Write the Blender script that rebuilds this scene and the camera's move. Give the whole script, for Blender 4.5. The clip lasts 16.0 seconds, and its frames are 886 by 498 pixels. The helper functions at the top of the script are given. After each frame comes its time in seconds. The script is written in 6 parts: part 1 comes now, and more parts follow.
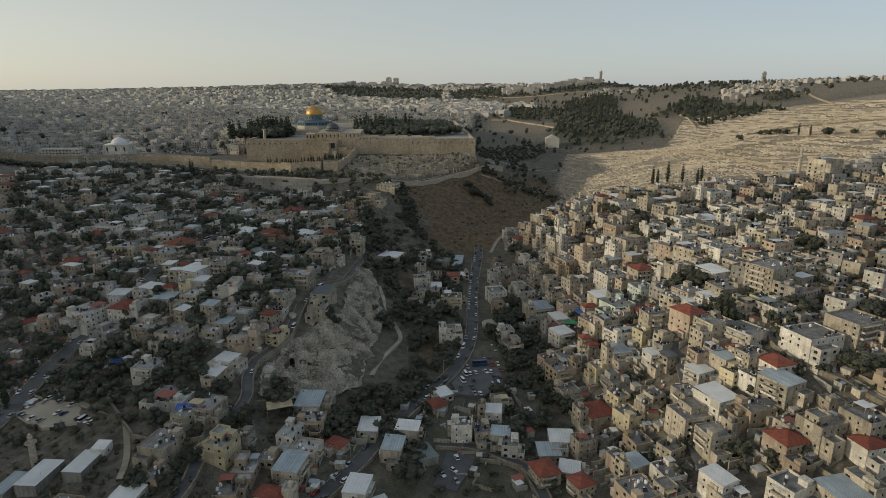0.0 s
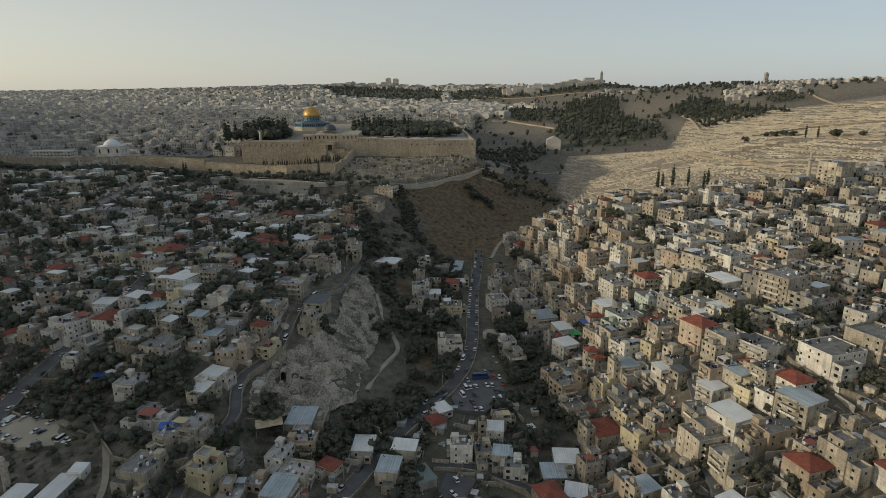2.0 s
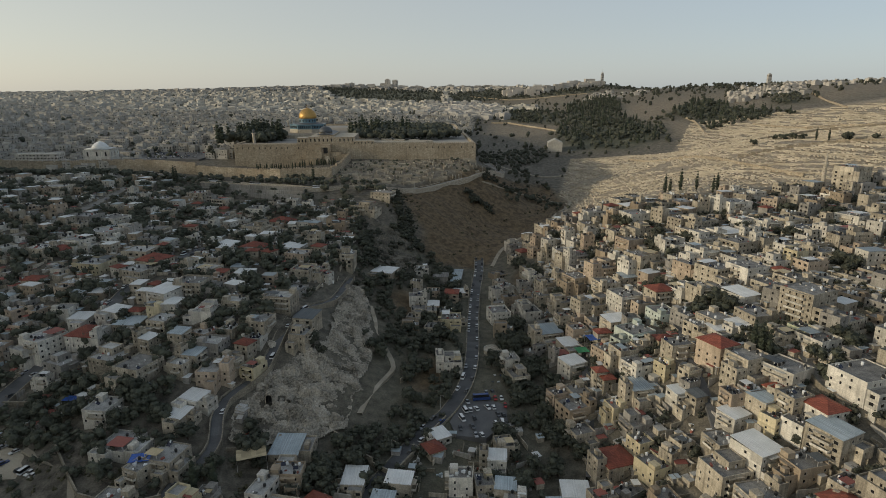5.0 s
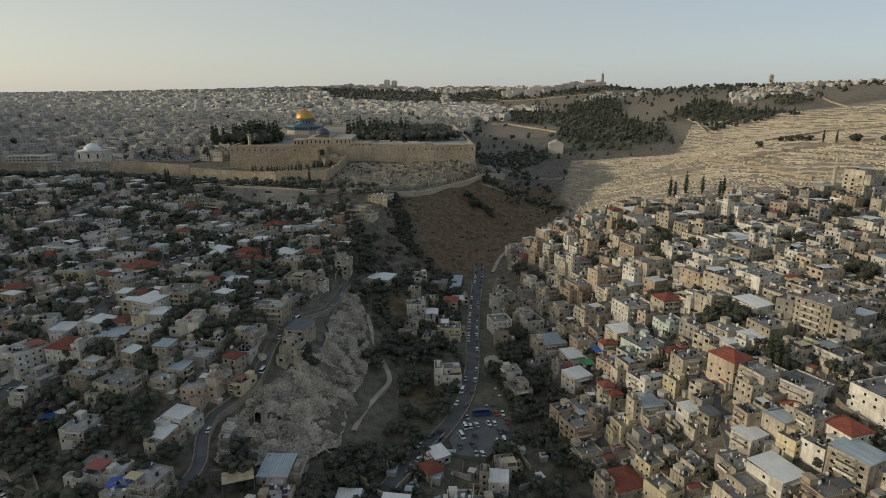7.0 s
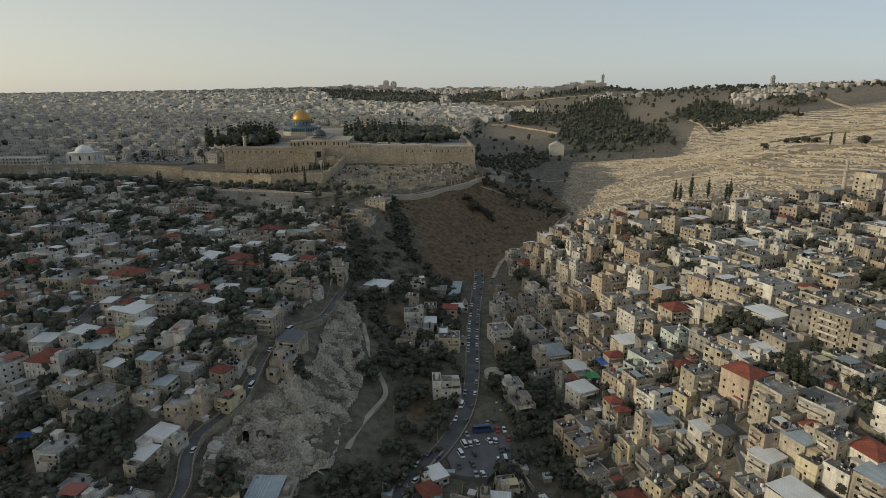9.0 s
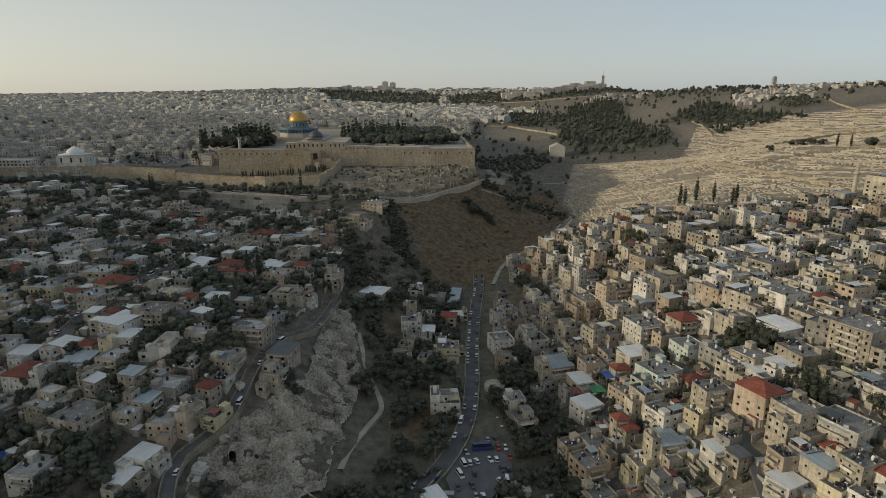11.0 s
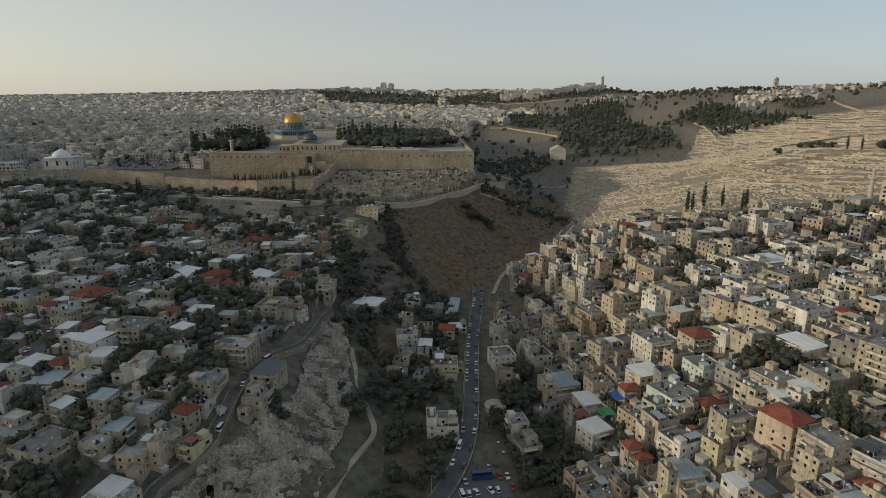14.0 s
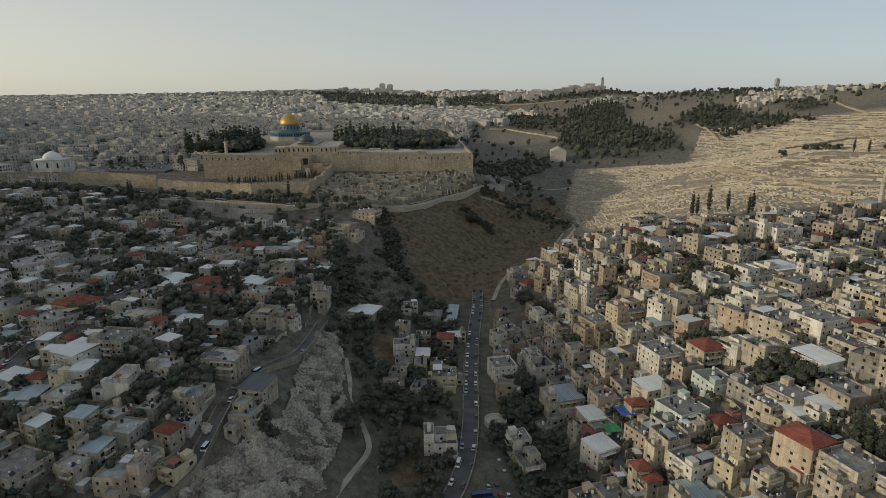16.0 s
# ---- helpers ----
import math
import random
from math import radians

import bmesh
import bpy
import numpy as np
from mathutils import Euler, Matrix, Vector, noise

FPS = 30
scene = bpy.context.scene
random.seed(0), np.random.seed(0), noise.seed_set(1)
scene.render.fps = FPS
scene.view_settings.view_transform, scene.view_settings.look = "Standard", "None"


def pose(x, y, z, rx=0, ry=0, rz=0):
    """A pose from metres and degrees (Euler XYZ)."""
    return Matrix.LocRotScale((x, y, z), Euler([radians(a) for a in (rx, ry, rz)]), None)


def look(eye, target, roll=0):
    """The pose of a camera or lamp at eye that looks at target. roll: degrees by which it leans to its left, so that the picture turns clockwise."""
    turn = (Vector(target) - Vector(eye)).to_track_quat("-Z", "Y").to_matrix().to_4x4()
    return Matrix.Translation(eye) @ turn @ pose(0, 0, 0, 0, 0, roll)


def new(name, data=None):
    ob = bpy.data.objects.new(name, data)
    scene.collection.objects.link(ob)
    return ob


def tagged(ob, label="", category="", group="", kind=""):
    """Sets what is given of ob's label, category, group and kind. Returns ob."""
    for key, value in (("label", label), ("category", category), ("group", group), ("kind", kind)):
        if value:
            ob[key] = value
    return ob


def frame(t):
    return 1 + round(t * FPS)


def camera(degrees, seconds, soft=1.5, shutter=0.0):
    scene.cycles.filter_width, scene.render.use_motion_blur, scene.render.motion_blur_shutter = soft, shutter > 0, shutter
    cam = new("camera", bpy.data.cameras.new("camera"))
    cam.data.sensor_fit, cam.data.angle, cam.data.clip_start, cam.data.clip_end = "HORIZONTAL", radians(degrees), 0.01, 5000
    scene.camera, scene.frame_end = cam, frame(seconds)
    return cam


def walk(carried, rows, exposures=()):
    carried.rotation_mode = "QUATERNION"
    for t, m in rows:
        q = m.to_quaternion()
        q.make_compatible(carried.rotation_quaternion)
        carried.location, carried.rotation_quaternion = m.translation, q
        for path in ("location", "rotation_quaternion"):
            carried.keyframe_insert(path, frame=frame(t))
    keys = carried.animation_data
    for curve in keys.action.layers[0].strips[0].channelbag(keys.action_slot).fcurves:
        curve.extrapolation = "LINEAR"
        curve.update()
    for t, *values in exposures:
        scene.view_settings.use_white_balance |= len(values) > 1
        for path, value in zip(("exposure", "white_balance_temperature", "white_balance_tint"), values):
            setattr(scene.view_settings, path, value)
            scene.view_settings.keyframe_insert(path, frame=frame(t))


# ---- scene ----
# ================= camera =================
cam = camera(73.75, 16.0, soft=0.55)
EYE, METRES = 170.0, 115.0


def flight(t):
    """A straight, level flight that slows a little while the gimbal lifts and turns slightly."""
    u = t / 16.0
    s = u + 0.098 * u * (1 - u)
    return pose(METRES * (0.0296 * s + 0.0066 * s * s), METRES * s, EYE,
                90 - 15.046 + 0.582 * u + 0.031 * u * u, -0.15 * u, -0.013 * u - 0.359 * u * u)


walk(cam, [(k * 0.5, flight(k * 0.5)) for k in range(33)])

# ================= world, sun, exposure =================
SUN_ELEV, SUN_AZ = 13.0, 259.0   # degrees; azimuth clockwise from +y
world = bpy.data.worlds.new("sky")
scene.world = world
world.use_nodes = True
wn, wl = world.node_tree.nodes, world.node_tree.links
sky = wn.new("ShaderNodeTexSky")
sky.sky_type, sky.sun_disc = "NISHITA", False
sky.sun_elevation, sky.sun_rotation = radians(SUN_ELEV), radians(SUN_AZ)
sky.air_density, sky.dust_density, sky.ozone_density, sky.altitude = 1.0, 2.0, 1.0, 800
# thick haze veils the blue: warm and bright towards the sun, cool and grey away from it, thinner overhead
pale = wn.new("ShaderNodeHueSaturation")
pale.inputs["Saturation"].default_value = 0.75
coord, part_z = wn.new("ShaderNodeTexCoord"), wn.new("ShaderNodeSeparateXYZ")
wl.new(coord.outputs["Generated"], part_z.inputs[0])
toward = wn.new("ShaderNodeVectorMath")
toward.operation = "DOT_PRODUCT"
toward.inputs[1].default_value = (math.sin(radians(SUN_AZ)), math.cos(radians(SUN_AZ)), 0)
wl.new(coord.outputs["Generated"], toward.inputs[0])
glow = wn.new("ShaderNodeMapRange")
glow.inputs["From Min"].default_value, glow.inputs["From Max"].default_value = -1.0, 1.0
wl.new(toward.outputs["Value"], glow.inputs["Value"])
haze = wn.new("ShaderNodeMix")
haze.data_type = "RGBA"
haze.inputs["A"].default_value, haze.inputs["B"].default_value = (2.0, 2.48, 3.05, 1), (4.5, 4.2, 3.35, 1)
wl.new(glow.outputs[0], haze.inputs["Factor"])
thin = wn.new("ShaderNodeMapRange")
thin.inputs["From Min"].default_value, thin.inputs["From Max"].default_value = 0.0, 1.0
wl.new(part_z.outputs["Z"], thin.inputs["Value"])
above = wn.new("ShaderNodeMix")
above.data_type = "RGBA"
above.inputs["A"].default_value, above.inputs["B"].default_value = (1, 1, 1, 1), (0.43, 0.51, 0.62, 1)
wl.new(thin.outputs[0], above.inputs["Factor"])
dim = wn.new("ShaderNodeVectorMath")
dim.operation = "MULTIPLY"
wl.new(haze.outputs["Result"], dim.inputs[0])
wl.new(above.outputs["Result"], dim.inputs[1])
veil = wn.new("ShaderNodeMix")
veil.data_type = "RGBA"
veil.inputs["Factor"].default_value = 0.7
wl.new(sky.outputs[0], pale.inputs["Color"])
wl.new(pale.outputs[0], veil.inputs["A"])
wl.new(dim.outputs[0], veil.inputs["B"])
wl.new(veil.outputs["Result"], wn["Background"].inputs[0])
wn["Background"].inputs[1].default_value = 0.15
sun = new("sun", bpy.data.lights.new("sun", "SUN"))
sun.data.energy, sun.data.angle, sun.data.color = 1.65, radians(2.0), (1.0, 0.87, 0.64)
sd = Vector((math.sin(radians(SUN_AZ)) * math.cos(radians(SUN_ELEV)), math.cos(radians(SUN_AZ)) * math.cos(radians(SUN_ELEV)), math.sin(radians(SUN_ELEV))))
sun.matrix_world = look(sd * 500, (0, 0, 0))
scene.view_settings.exposure = 0.15

# ================= land =================
# spot heights x, y, z of the landforms, joined by a thin-plate surface
VALLEY = [(60, 40, -10), (45, 120, -4), (32, 200, 0), (25, 256, 4), (20, 333, 14), (22, 407, 18), (33, 535, 22), (70, 640, 28),
          (112, 760, 40), (165, 900, 56), (230, 1100, 78), (60, 0, -16), (60, -300, -40)]
EAST_SLOPE = [(78, 269, 9), (60, 331, 14), (55, 426, 16), (85, 315, 28), (130, 300, 48), (165, 330, 58), (161, 254, 48), (250, 345, 70),
              (140, 491, 72), (134, 505, 70), (100, 510, 50), (216, 495, 78), (320, 503, 90), (365, 753, 108), (450, 400, 100),
              (400, 250, 84), (300, 180, 58), (200, 150, 32), (120, 150, 12), (150, 620, 52), (236, 780, 68), (215, 600, 77), (300, 600, 89), (95, 562, 45), (317, 890, 78)]
WEST_RIDGE = [(-79, 340, 44), (-161, 371, 52), (-250, 479, 65), (-274, 379, 52), (-225, 340, 38), (-190, 251, 14), (-187, 305, 23),
              (-153, 297, 38), (-130, 263, 26), (-123, 228, 20), (-124, 306, 38), (-152, 565, 52), (-121, 408, 52), (-75, 461, 48),
              (-44, 436, 27), (-26, 477, 30), (-66, 590, 66), (-26, 605, 60), (-33, 341, 16), (-84, 300, 27), (-317, 483, 78)]
OPHEL = [(-122, 764, 91), (-53, 764, 90), (-5, 766, 90), (-200, 742, 80), (69, 771, 70), (41, 759, 88), (-154, 630, 78), (-250, 745, 84), (-116, 660, 81), (20, 680, 62), (-500, 690, 86), (-350, 680, 84),
         # first three: unseen west hill, raised so that its shadow covers ridge and valley
         (-640, 330, 196), (-640, 480, 190), (-600, 180, 165), (-430, 300, 66), (-420, 150, 30), (-250, 120, 5), (-100, 120, -2), (-600, -300, 60)]
FAR = [(56, 3371, 180), (337, 3140, 194), (574, 2901, 192), (701, 2884, 192), (899, 2930, 180), (1031, 2927, 175), (1198, 2819, 170), (1133, 2039, 188), (978, 2098, 187), (-637, 3850, 195), (-69, 3475, 178), (460, 3016, 193), (202, 3259, 189),
       (-400, 900, 92), (-250, 1150, 104), (-900, 1500, 122), (-200, 1600, 112), (150, 1400, 92), (-1600, 2500, 150), (-500, 2500, 142),
       (300, 2300, 132), (-3200, 4600, 156), (-2000, 4600, 164), (-1400, 4600, 170), (-662, 4000, 188), (600, 4600, 172), (2600, 4600, 150), (-290, 3500, 190), (764, 2500, 183), (883, 2100, 192), (663, 2586, 204),
       (988, 1894, 190), (820, 2250, 183), (440, 1100, 108), (690, 1000, 132), (900, 1250, 180), (1300, 1200, 190), (1500, 600, 170),
       (900, 500, 140), (900, 0, 60), (3000, 2500, 160), (1100, -500, 20), (-3000, 1500, 140), (-3000, -500, 90)]
SPOTS = np.array(VALLEY + EAST_SLOPE + WEST_RIDGE + OPHEL + FAR, float)


def plate(r2):
    return 0.5 * r2 * np.log(r2 + 1e-9)


def solve_land():
    q = SPOTS[:, :2] / 500
    n = len(q)
    k = plate(((q[:, None] - q[None]) ** 2).sum(2)) + np.eye(n) * 0.0006
    a = np.block([[k, np.ones((n, 1)), q], [np.ones((1, n)), np.zeros((1, 3))], [q.T, np.zeros((2, 3))]])
    return q, np.linalg.solve(a, np.r_[SPOTS[:, 2], 0, 0, 0])


LAND_Q, LAND_W = solve_land()


def heights(x, y):
    """Ground heights for arrays of places."""
    p = np.stack([np.ravel(x), np.ravel(y)], 1) / 500.0
    out = np.empty(len(p))
    for i in range(0, len(p), 20000):
        b = p[i:i + 20000]
        k = plate(((b[:, None] - LAND_Q[None]) ** 2).sum(2))
        out[i:i + 20000] = k @ LAND_W[:-3] + LAND_W[-3] + b @ LAND_W[-2:]
    return out


def ground_z(x, y):
    return float(heights([x], [y])[0])

# ---- end land ----

# ================= materials =================
def mat(name, low, high, rough=0.9, big=0.05, fine=1.8, bump=0.35, vary=0.36, metal=0.0, pattern=None, streak=0.0):
    """A surface between two tones by noise at two scales, with a tint for each object and fine relief."""
    m = bpy.data.materials.new(name)
    m.use_nodes = True
    n, l = m.node_tree.nodes, m.node_tree.links
    b = n["Principled BSDF"]
    b.inputs["Roughness"].default_value = rough
    b.inputs["Metallic"].default_value = metal
    geo, info = n.new("ShaderNodeNewGeometry"), n.new("ShaderNodeObjectInfo")
    n1, n2 = n.new("ShaderNodeTexNoise"), n.new("ShaderNodeTexNoise")
    n1.inputs["Scale"].default_value, n1.inputs["Detail"].default_value = big, 4
    n2.inputs["Scale"].default_value, n2.inputs["Detail"].default_value = fine, 5
    l.new(geo.outputs["Position"], n1.inputs["Vector"])
    l.new(geo.outputs["Position"], n2.inputs["Vector"])
    add = n.new("ShaderNodeMath")
    add.operation = "ADD"
    l.new(n1.outputs["Fac"], add.inputs[0])
    l.new(n2.outputs["Fac"], add.inputs[1])
    mr = n.new("ShaderNodeMapRange")
    mr.inputs["From Min"].default_value, mr.inputs["From Max"].default_value = 0.7, 1.3
    l.new(add.outputs[0], mr.inputs["Value"])
    mix = n.new("ShaderNodeMix")
    mix.data_type = "RGBA"
    mix.inputs["A"].default_value, mix.inputs["B"].default_value = (*low, 1), (*high, 1)
    l.new(mr.outputs[0], mix.inputs["Factor"])
    hsv = n.new("ShaderNodeHueSaturation")
    isl = n.new("ShaderNodeMath")
    isl.operation = "ADD"
    l.new(info.outputs["Random"], isl.inputs[0])
    l.new(geo.outputs["Random Per Island"], isl.inputs[1])
    val = n.new("ShaderNodeMapRange")
    val.inputs["From Max"].default_value = 2.0
    val.inputs["To Min"].default_value, val.inputs["To Max"].default_value = 1 - vary, 1 + vary
    l.new(isl.outputs[0], val.inputs["Value"])
    l.new(val.outputs[0], hsv.inputs["Value"])
    l.new(mix.outputs["Result"], hsv.inputs["Color"])
    col, relief = hsv.outputs["Color"], n2.outputs["Fac"]
    if streak:
        # rain stains that run down a wall
        sc = n.new("ShaderNodeVectorMath")
        sc.operation = "MULTIPLY"
        sc.inputs[1].default_value = (0.9, 0.9, 0.07)
        l.new(geo.outputs["Position"], sc.inputs[0])
        n3 = n.new("ShaderNodeTexNoise")
        n3.inputs["Scale"].default_value, n3.inputs["Detail"].default_value = 1.0, 3
        l.new(sc.outputs[0], n3.inputs["Vector"])
        r3 = n.new("ShaderNodeMapRange")
        r3.inputs["From Min"].default_value, r3.inputs["From Max"].default_value = 0.45, 0.75
        r3.inputs["To Min"].default_value, r3.inputs["To Max"].default_value = 1.0, 1 - streak
        l.new(n3.outputs["Fac"], r3.inputs["Value"])
        mu = n.new("ShaderNodeVectorMath")
        mu.operation = "MULTIPLY"
        l.new(col, mu.inputs[0])
        l.new(r3.outputs[0], mu.inputs[1])
        col = mu.outputs[0]
    if pattern:
        w, h = pattern
        tex = n.new("ShaderNodeTexBrick")
        tex.inputs["Scale"].default_value = 1.0
        tex.inputs["Brick Width"].default_value, tex.inputs["Row Height"].default_value = w, h
        tex.inputs["Mortar Size"].default_value = h * 0.07
        tex.inputs["Color1"].default_value, tex.inputs["Color2"].default_value = (1, 1, 1, 1), (0.68, 0.68, 0.66, 1)
        tex.inputs["Mortar"].default_value = (0.55, 0.53, 0.5, 1)
        sep, com, ad = n.new("ShaderNodeSeparateXYZ"), n.new("ShaderNodeCombineXYZ"), n.new("ShaderNodeMath")
        ad.operation = "ADD"
        l.new(geo.outputs["Position"], sep.inputs[0])
        l.new(sep.outputs[0], ad.inputs[0])
        l.new(sep.outputs[1], ad.inputs[1])
        l.new(ad.outputs[0], com.inputs[0])
        l.new(sep.outputs[2], com.inputs[1])
        l.new(com.outputs[0], tex.inputs["Vector"])
        mu = n.new("ShaderNodeVectorMath")
        mu.operation = "MULTIPLY"
        l.new(col, mu.inputs[0])
        l.new(tex.outputs["Color"], mu.inputs[1])
        col = mu.outputs[0]
    l.new(col, b.inputs["Base Color"])
    bp = n.new("ShaderNodeBump")
    bp.inputs["Strength"].default_value, bp.inputs["Distance"].default_value = bump, 0.3
    l.new(relief, bp.inputs["Height"])
    l.new(bp.outputs[0], b.inputs["Normal"])
    return m


WALLS = {
    "c": mat("limestone_cream", (0.27, 0.232, 0.172), (0.57, 0.505, 0.40), streak=0.45, big=0.14),
    "w": mat("render_white", (0.45, 0.415, 0.35), (0.72, 0.68, 0.60), streak=0.35, big=0.14),
    "g": mat("bare_concrete", (0.22, 0.205, 0.185), (0.40, 0.375, 0.33), streak=0.4, big=0.12),
    "p": mat("peach_render", (0.36, 0.28, 0.205), (0.54, 0.44, 0.335), streak=0.25),
    "n": mat("brown_stone", (0.27, 0.21, 0.15), (0.42, 0.34, 0.24), streak=0.25),
    "y": mat("yellow_render", (0.48, 0.41, 0.26), (0.62, 0.54, 0.37), streak=0.25),
    "t": mat("stone_with_teal", (0.40, 0.42, 0.36), (0.50, 0.56, 0.50), streak=0.2),
    "v": mat("mossy_render", (0.32, 0.34, 0.22), (0.46, 0.46, 0.32), streak=0.2),
}
M_ROOF = mat("roof_screed", (0.10, 0.096, 0.09), (0.32, 0.305, 0.28), big=0.3, fine=2.5, vary=0.4)
M_ROOF_W = mat("white_sheet_roof", (0.62, 0.62, 0.60), (0.80, 0.80, 0.78), 0.5, big=0.2, vary=0.12)
M_ROOF_B = mat("blue_grey_sheet_roof", (0.25, 0.295, 0.315), (0.40, 0.45, 0.475), 0.5, big=0.2)
M_ROOF_G = mat("grey_green_sheet_roof", (0.15, 0.19, 0.18), (0.25, 0.29, 0.27), 0.5, big=0.2)
M_ROOF_L = mat("pale_roof_screed", (0.21, 0.205, 0.195), (0.52, 0.51, 0.48), big=0.3, fine=2.5, vary=0.4)
M_ROOF_D = mat("dark_felt_roof", (0.07, 0.08, 0.09), (0.14, 0.15, 0.15))
M_TILE = mat("red_roof_tile", (0.20, 0.055, 0.036), (0.35, 0.10, 0.062), 0.8, big=0.3, fine=3, pattern=(0.5, 0.35), vary=0.3)
M_TIN = mat("rusty_red_sheet", (0.22, 0.07, 0.055), (0.34, 0.12, 0.09), 0.7)
M_PANE = mat("dark_window_glass", (0.008, 0.009, 0.010), (0.04, 0.04, 0.04), 0.15, vary=0.5)
M_FRAME = mat("window_frame_paint", (0.30, 0.29, 0.27), (0.5, 0.48, 0.44), 0.6)
# black plastic of tanks, also painted as shade inside deep openings
M_TANK_SHADE = mat("black_tank_plastic", (0.012, 0.012, 0.013), (0.035, 0.035, 0.035), 0.45)
M_TANK_W = mat("white_tank_enamel", (0.6, 0.6, 0.6), (0.8, 0.8, 0.8), 0.4)
M_SOLAR = mat("solar_glass", (0.01, 0.014, 0.03), (0.03, 0.035, 0.06), 0.12)
M_ASPH = mat("asphalt", (0.080, 0.080, 0.082), (0.14, 0.139, 0.138), 0.85, big=0.15, fine=3)
M_PAVE = mat("paving", (0.22, 0.20, 0.18), (0.33, 0.31, 0.27))
M_TRACK = mat("pale_earth_track", (0.28, 0.24, 0.18), (0.42, 0.37, 0.29))
M_RWALL = mat("retaining_stone", (0.24, 0.21, 0.16), (0.40, 0.35, 0.27), pattern=(1.2, 0.5), streak=0.3)
M_CITYW = mat("old_city_ashlar", (0.38, 0.305, 0.21), (0.60, 0.51, 0.385), big=0.035, fine=0.5, pattern=(2.2, 1.0), vary=0.05, streak=0.3)
M_PALE = mat("pale_ashlar", (0.48, 0.42, 0.33), (0.62, 0.55, 0.45), pattern=(1.6, 0.7), vary=0.08, streak=0.2)
M_ROCK = mat("quarried_limestone", (0.10, 0.09, 0.07), (0.56, 0.50, 0.405), big=0.12, fine=1.1, bump=1.0, vary=0.15)
M_CRAG = mat("weathered_crag", (0.06, 0.056, 0.045), (0.24, 0.215, 0.17), big=0.12, fine=1.1, bump=1.0, vary=0.15)
M_GOLD = mat("gilded_copper", (0.42, 0.24, 0.065), (0.60, 0.37, 0.125), 0.45, metal=0.6, big=0.1, fine=0.8, vary=0.02)
M_LEAD = mat("lead_sheet", (0.05, 0.055, 0.06), (0.10, 0.105, 0.11), 0.5)
M_BLUE = mat("blue_glazed_tile", (0.06, 0.14, 0.20), (0.16, 0.26, 0.30), 0.35, big=0.3, fine=1.2)
M_TOMB = mat("tombstone_limestone", (0.33, 0.285, 0.215), (0.58, 0.51, 0.40), big=0.04, vary=0.4)
# distant stone: greyer, flatter tones carry the air's haze in their colour
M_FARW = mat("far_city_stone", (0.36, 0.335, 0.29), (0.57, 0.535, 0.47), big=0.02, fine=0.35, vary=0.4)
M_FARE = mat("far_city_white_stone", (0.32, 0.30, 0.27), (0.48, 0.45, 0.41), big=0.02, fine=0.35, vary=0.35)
M_BARK = mat("bark", (0.05, 0.035, 0.022), (0.11, 0.08, 0.055))
M_LEAF = mat("olive_pine_leaf", (0.036, 0.041, 0.028), (0.084, 0.088, 0.060), 0.8, big=0.4, fine=2, vary=0.45)
M_CYP = mat("cypress_leaf", (0.022, 0.030, 0.019), (0.055, 0.066, 0.038), 0.8, big=0.4, fine=2, vary=0.4)
M_DRY = mat("dry_shrub", (0.05, 0.05, 0.026), (0.11, 0.10, 0.055), vary=0.4)
M_TYRE = mat("tyre_rubber", (0.012, 0.012, 0.012), (0.03, 0.03, 0.03))
M_TARP = mat("blue_tarpaulin", (0.02, 0.07, 0.30), (0.05, 0.13, 0.42), 0.5)
M_CANVAS = mat("tan_canvas", (0.42, 0.34, 0.20), (0.56, 0.46, 0.30))
PAINTS = {
    "white": mat("white_car_paint", (0.66, 0.66, 0.66), (0.8, 0.8, 0.8), 0.25, bump=0.0, vary=0.06),
    "silver": mat("silver_car_paint", (0.32, 0.33, 0.35), (0.45, 0.46, 0.48), 0.25, bump=0.0, vary=0.1),
    "grey": mat("dark_grey_car_paint", (0.05, 0.055, 0.06), (0.10, 0.105, 0.11), 0.25, bump=0.0),
    "blue": mat("blue_car_paint", (0.02, 0.045, 0.14), (0.04, 0.07, 0.2), 0.25, bump=0.0),
    "red": mat("red_car_paint", (0.28, 0.02, 0.02), (0.38, 0.04, 0.03), 0.25, bump=0.0),
}


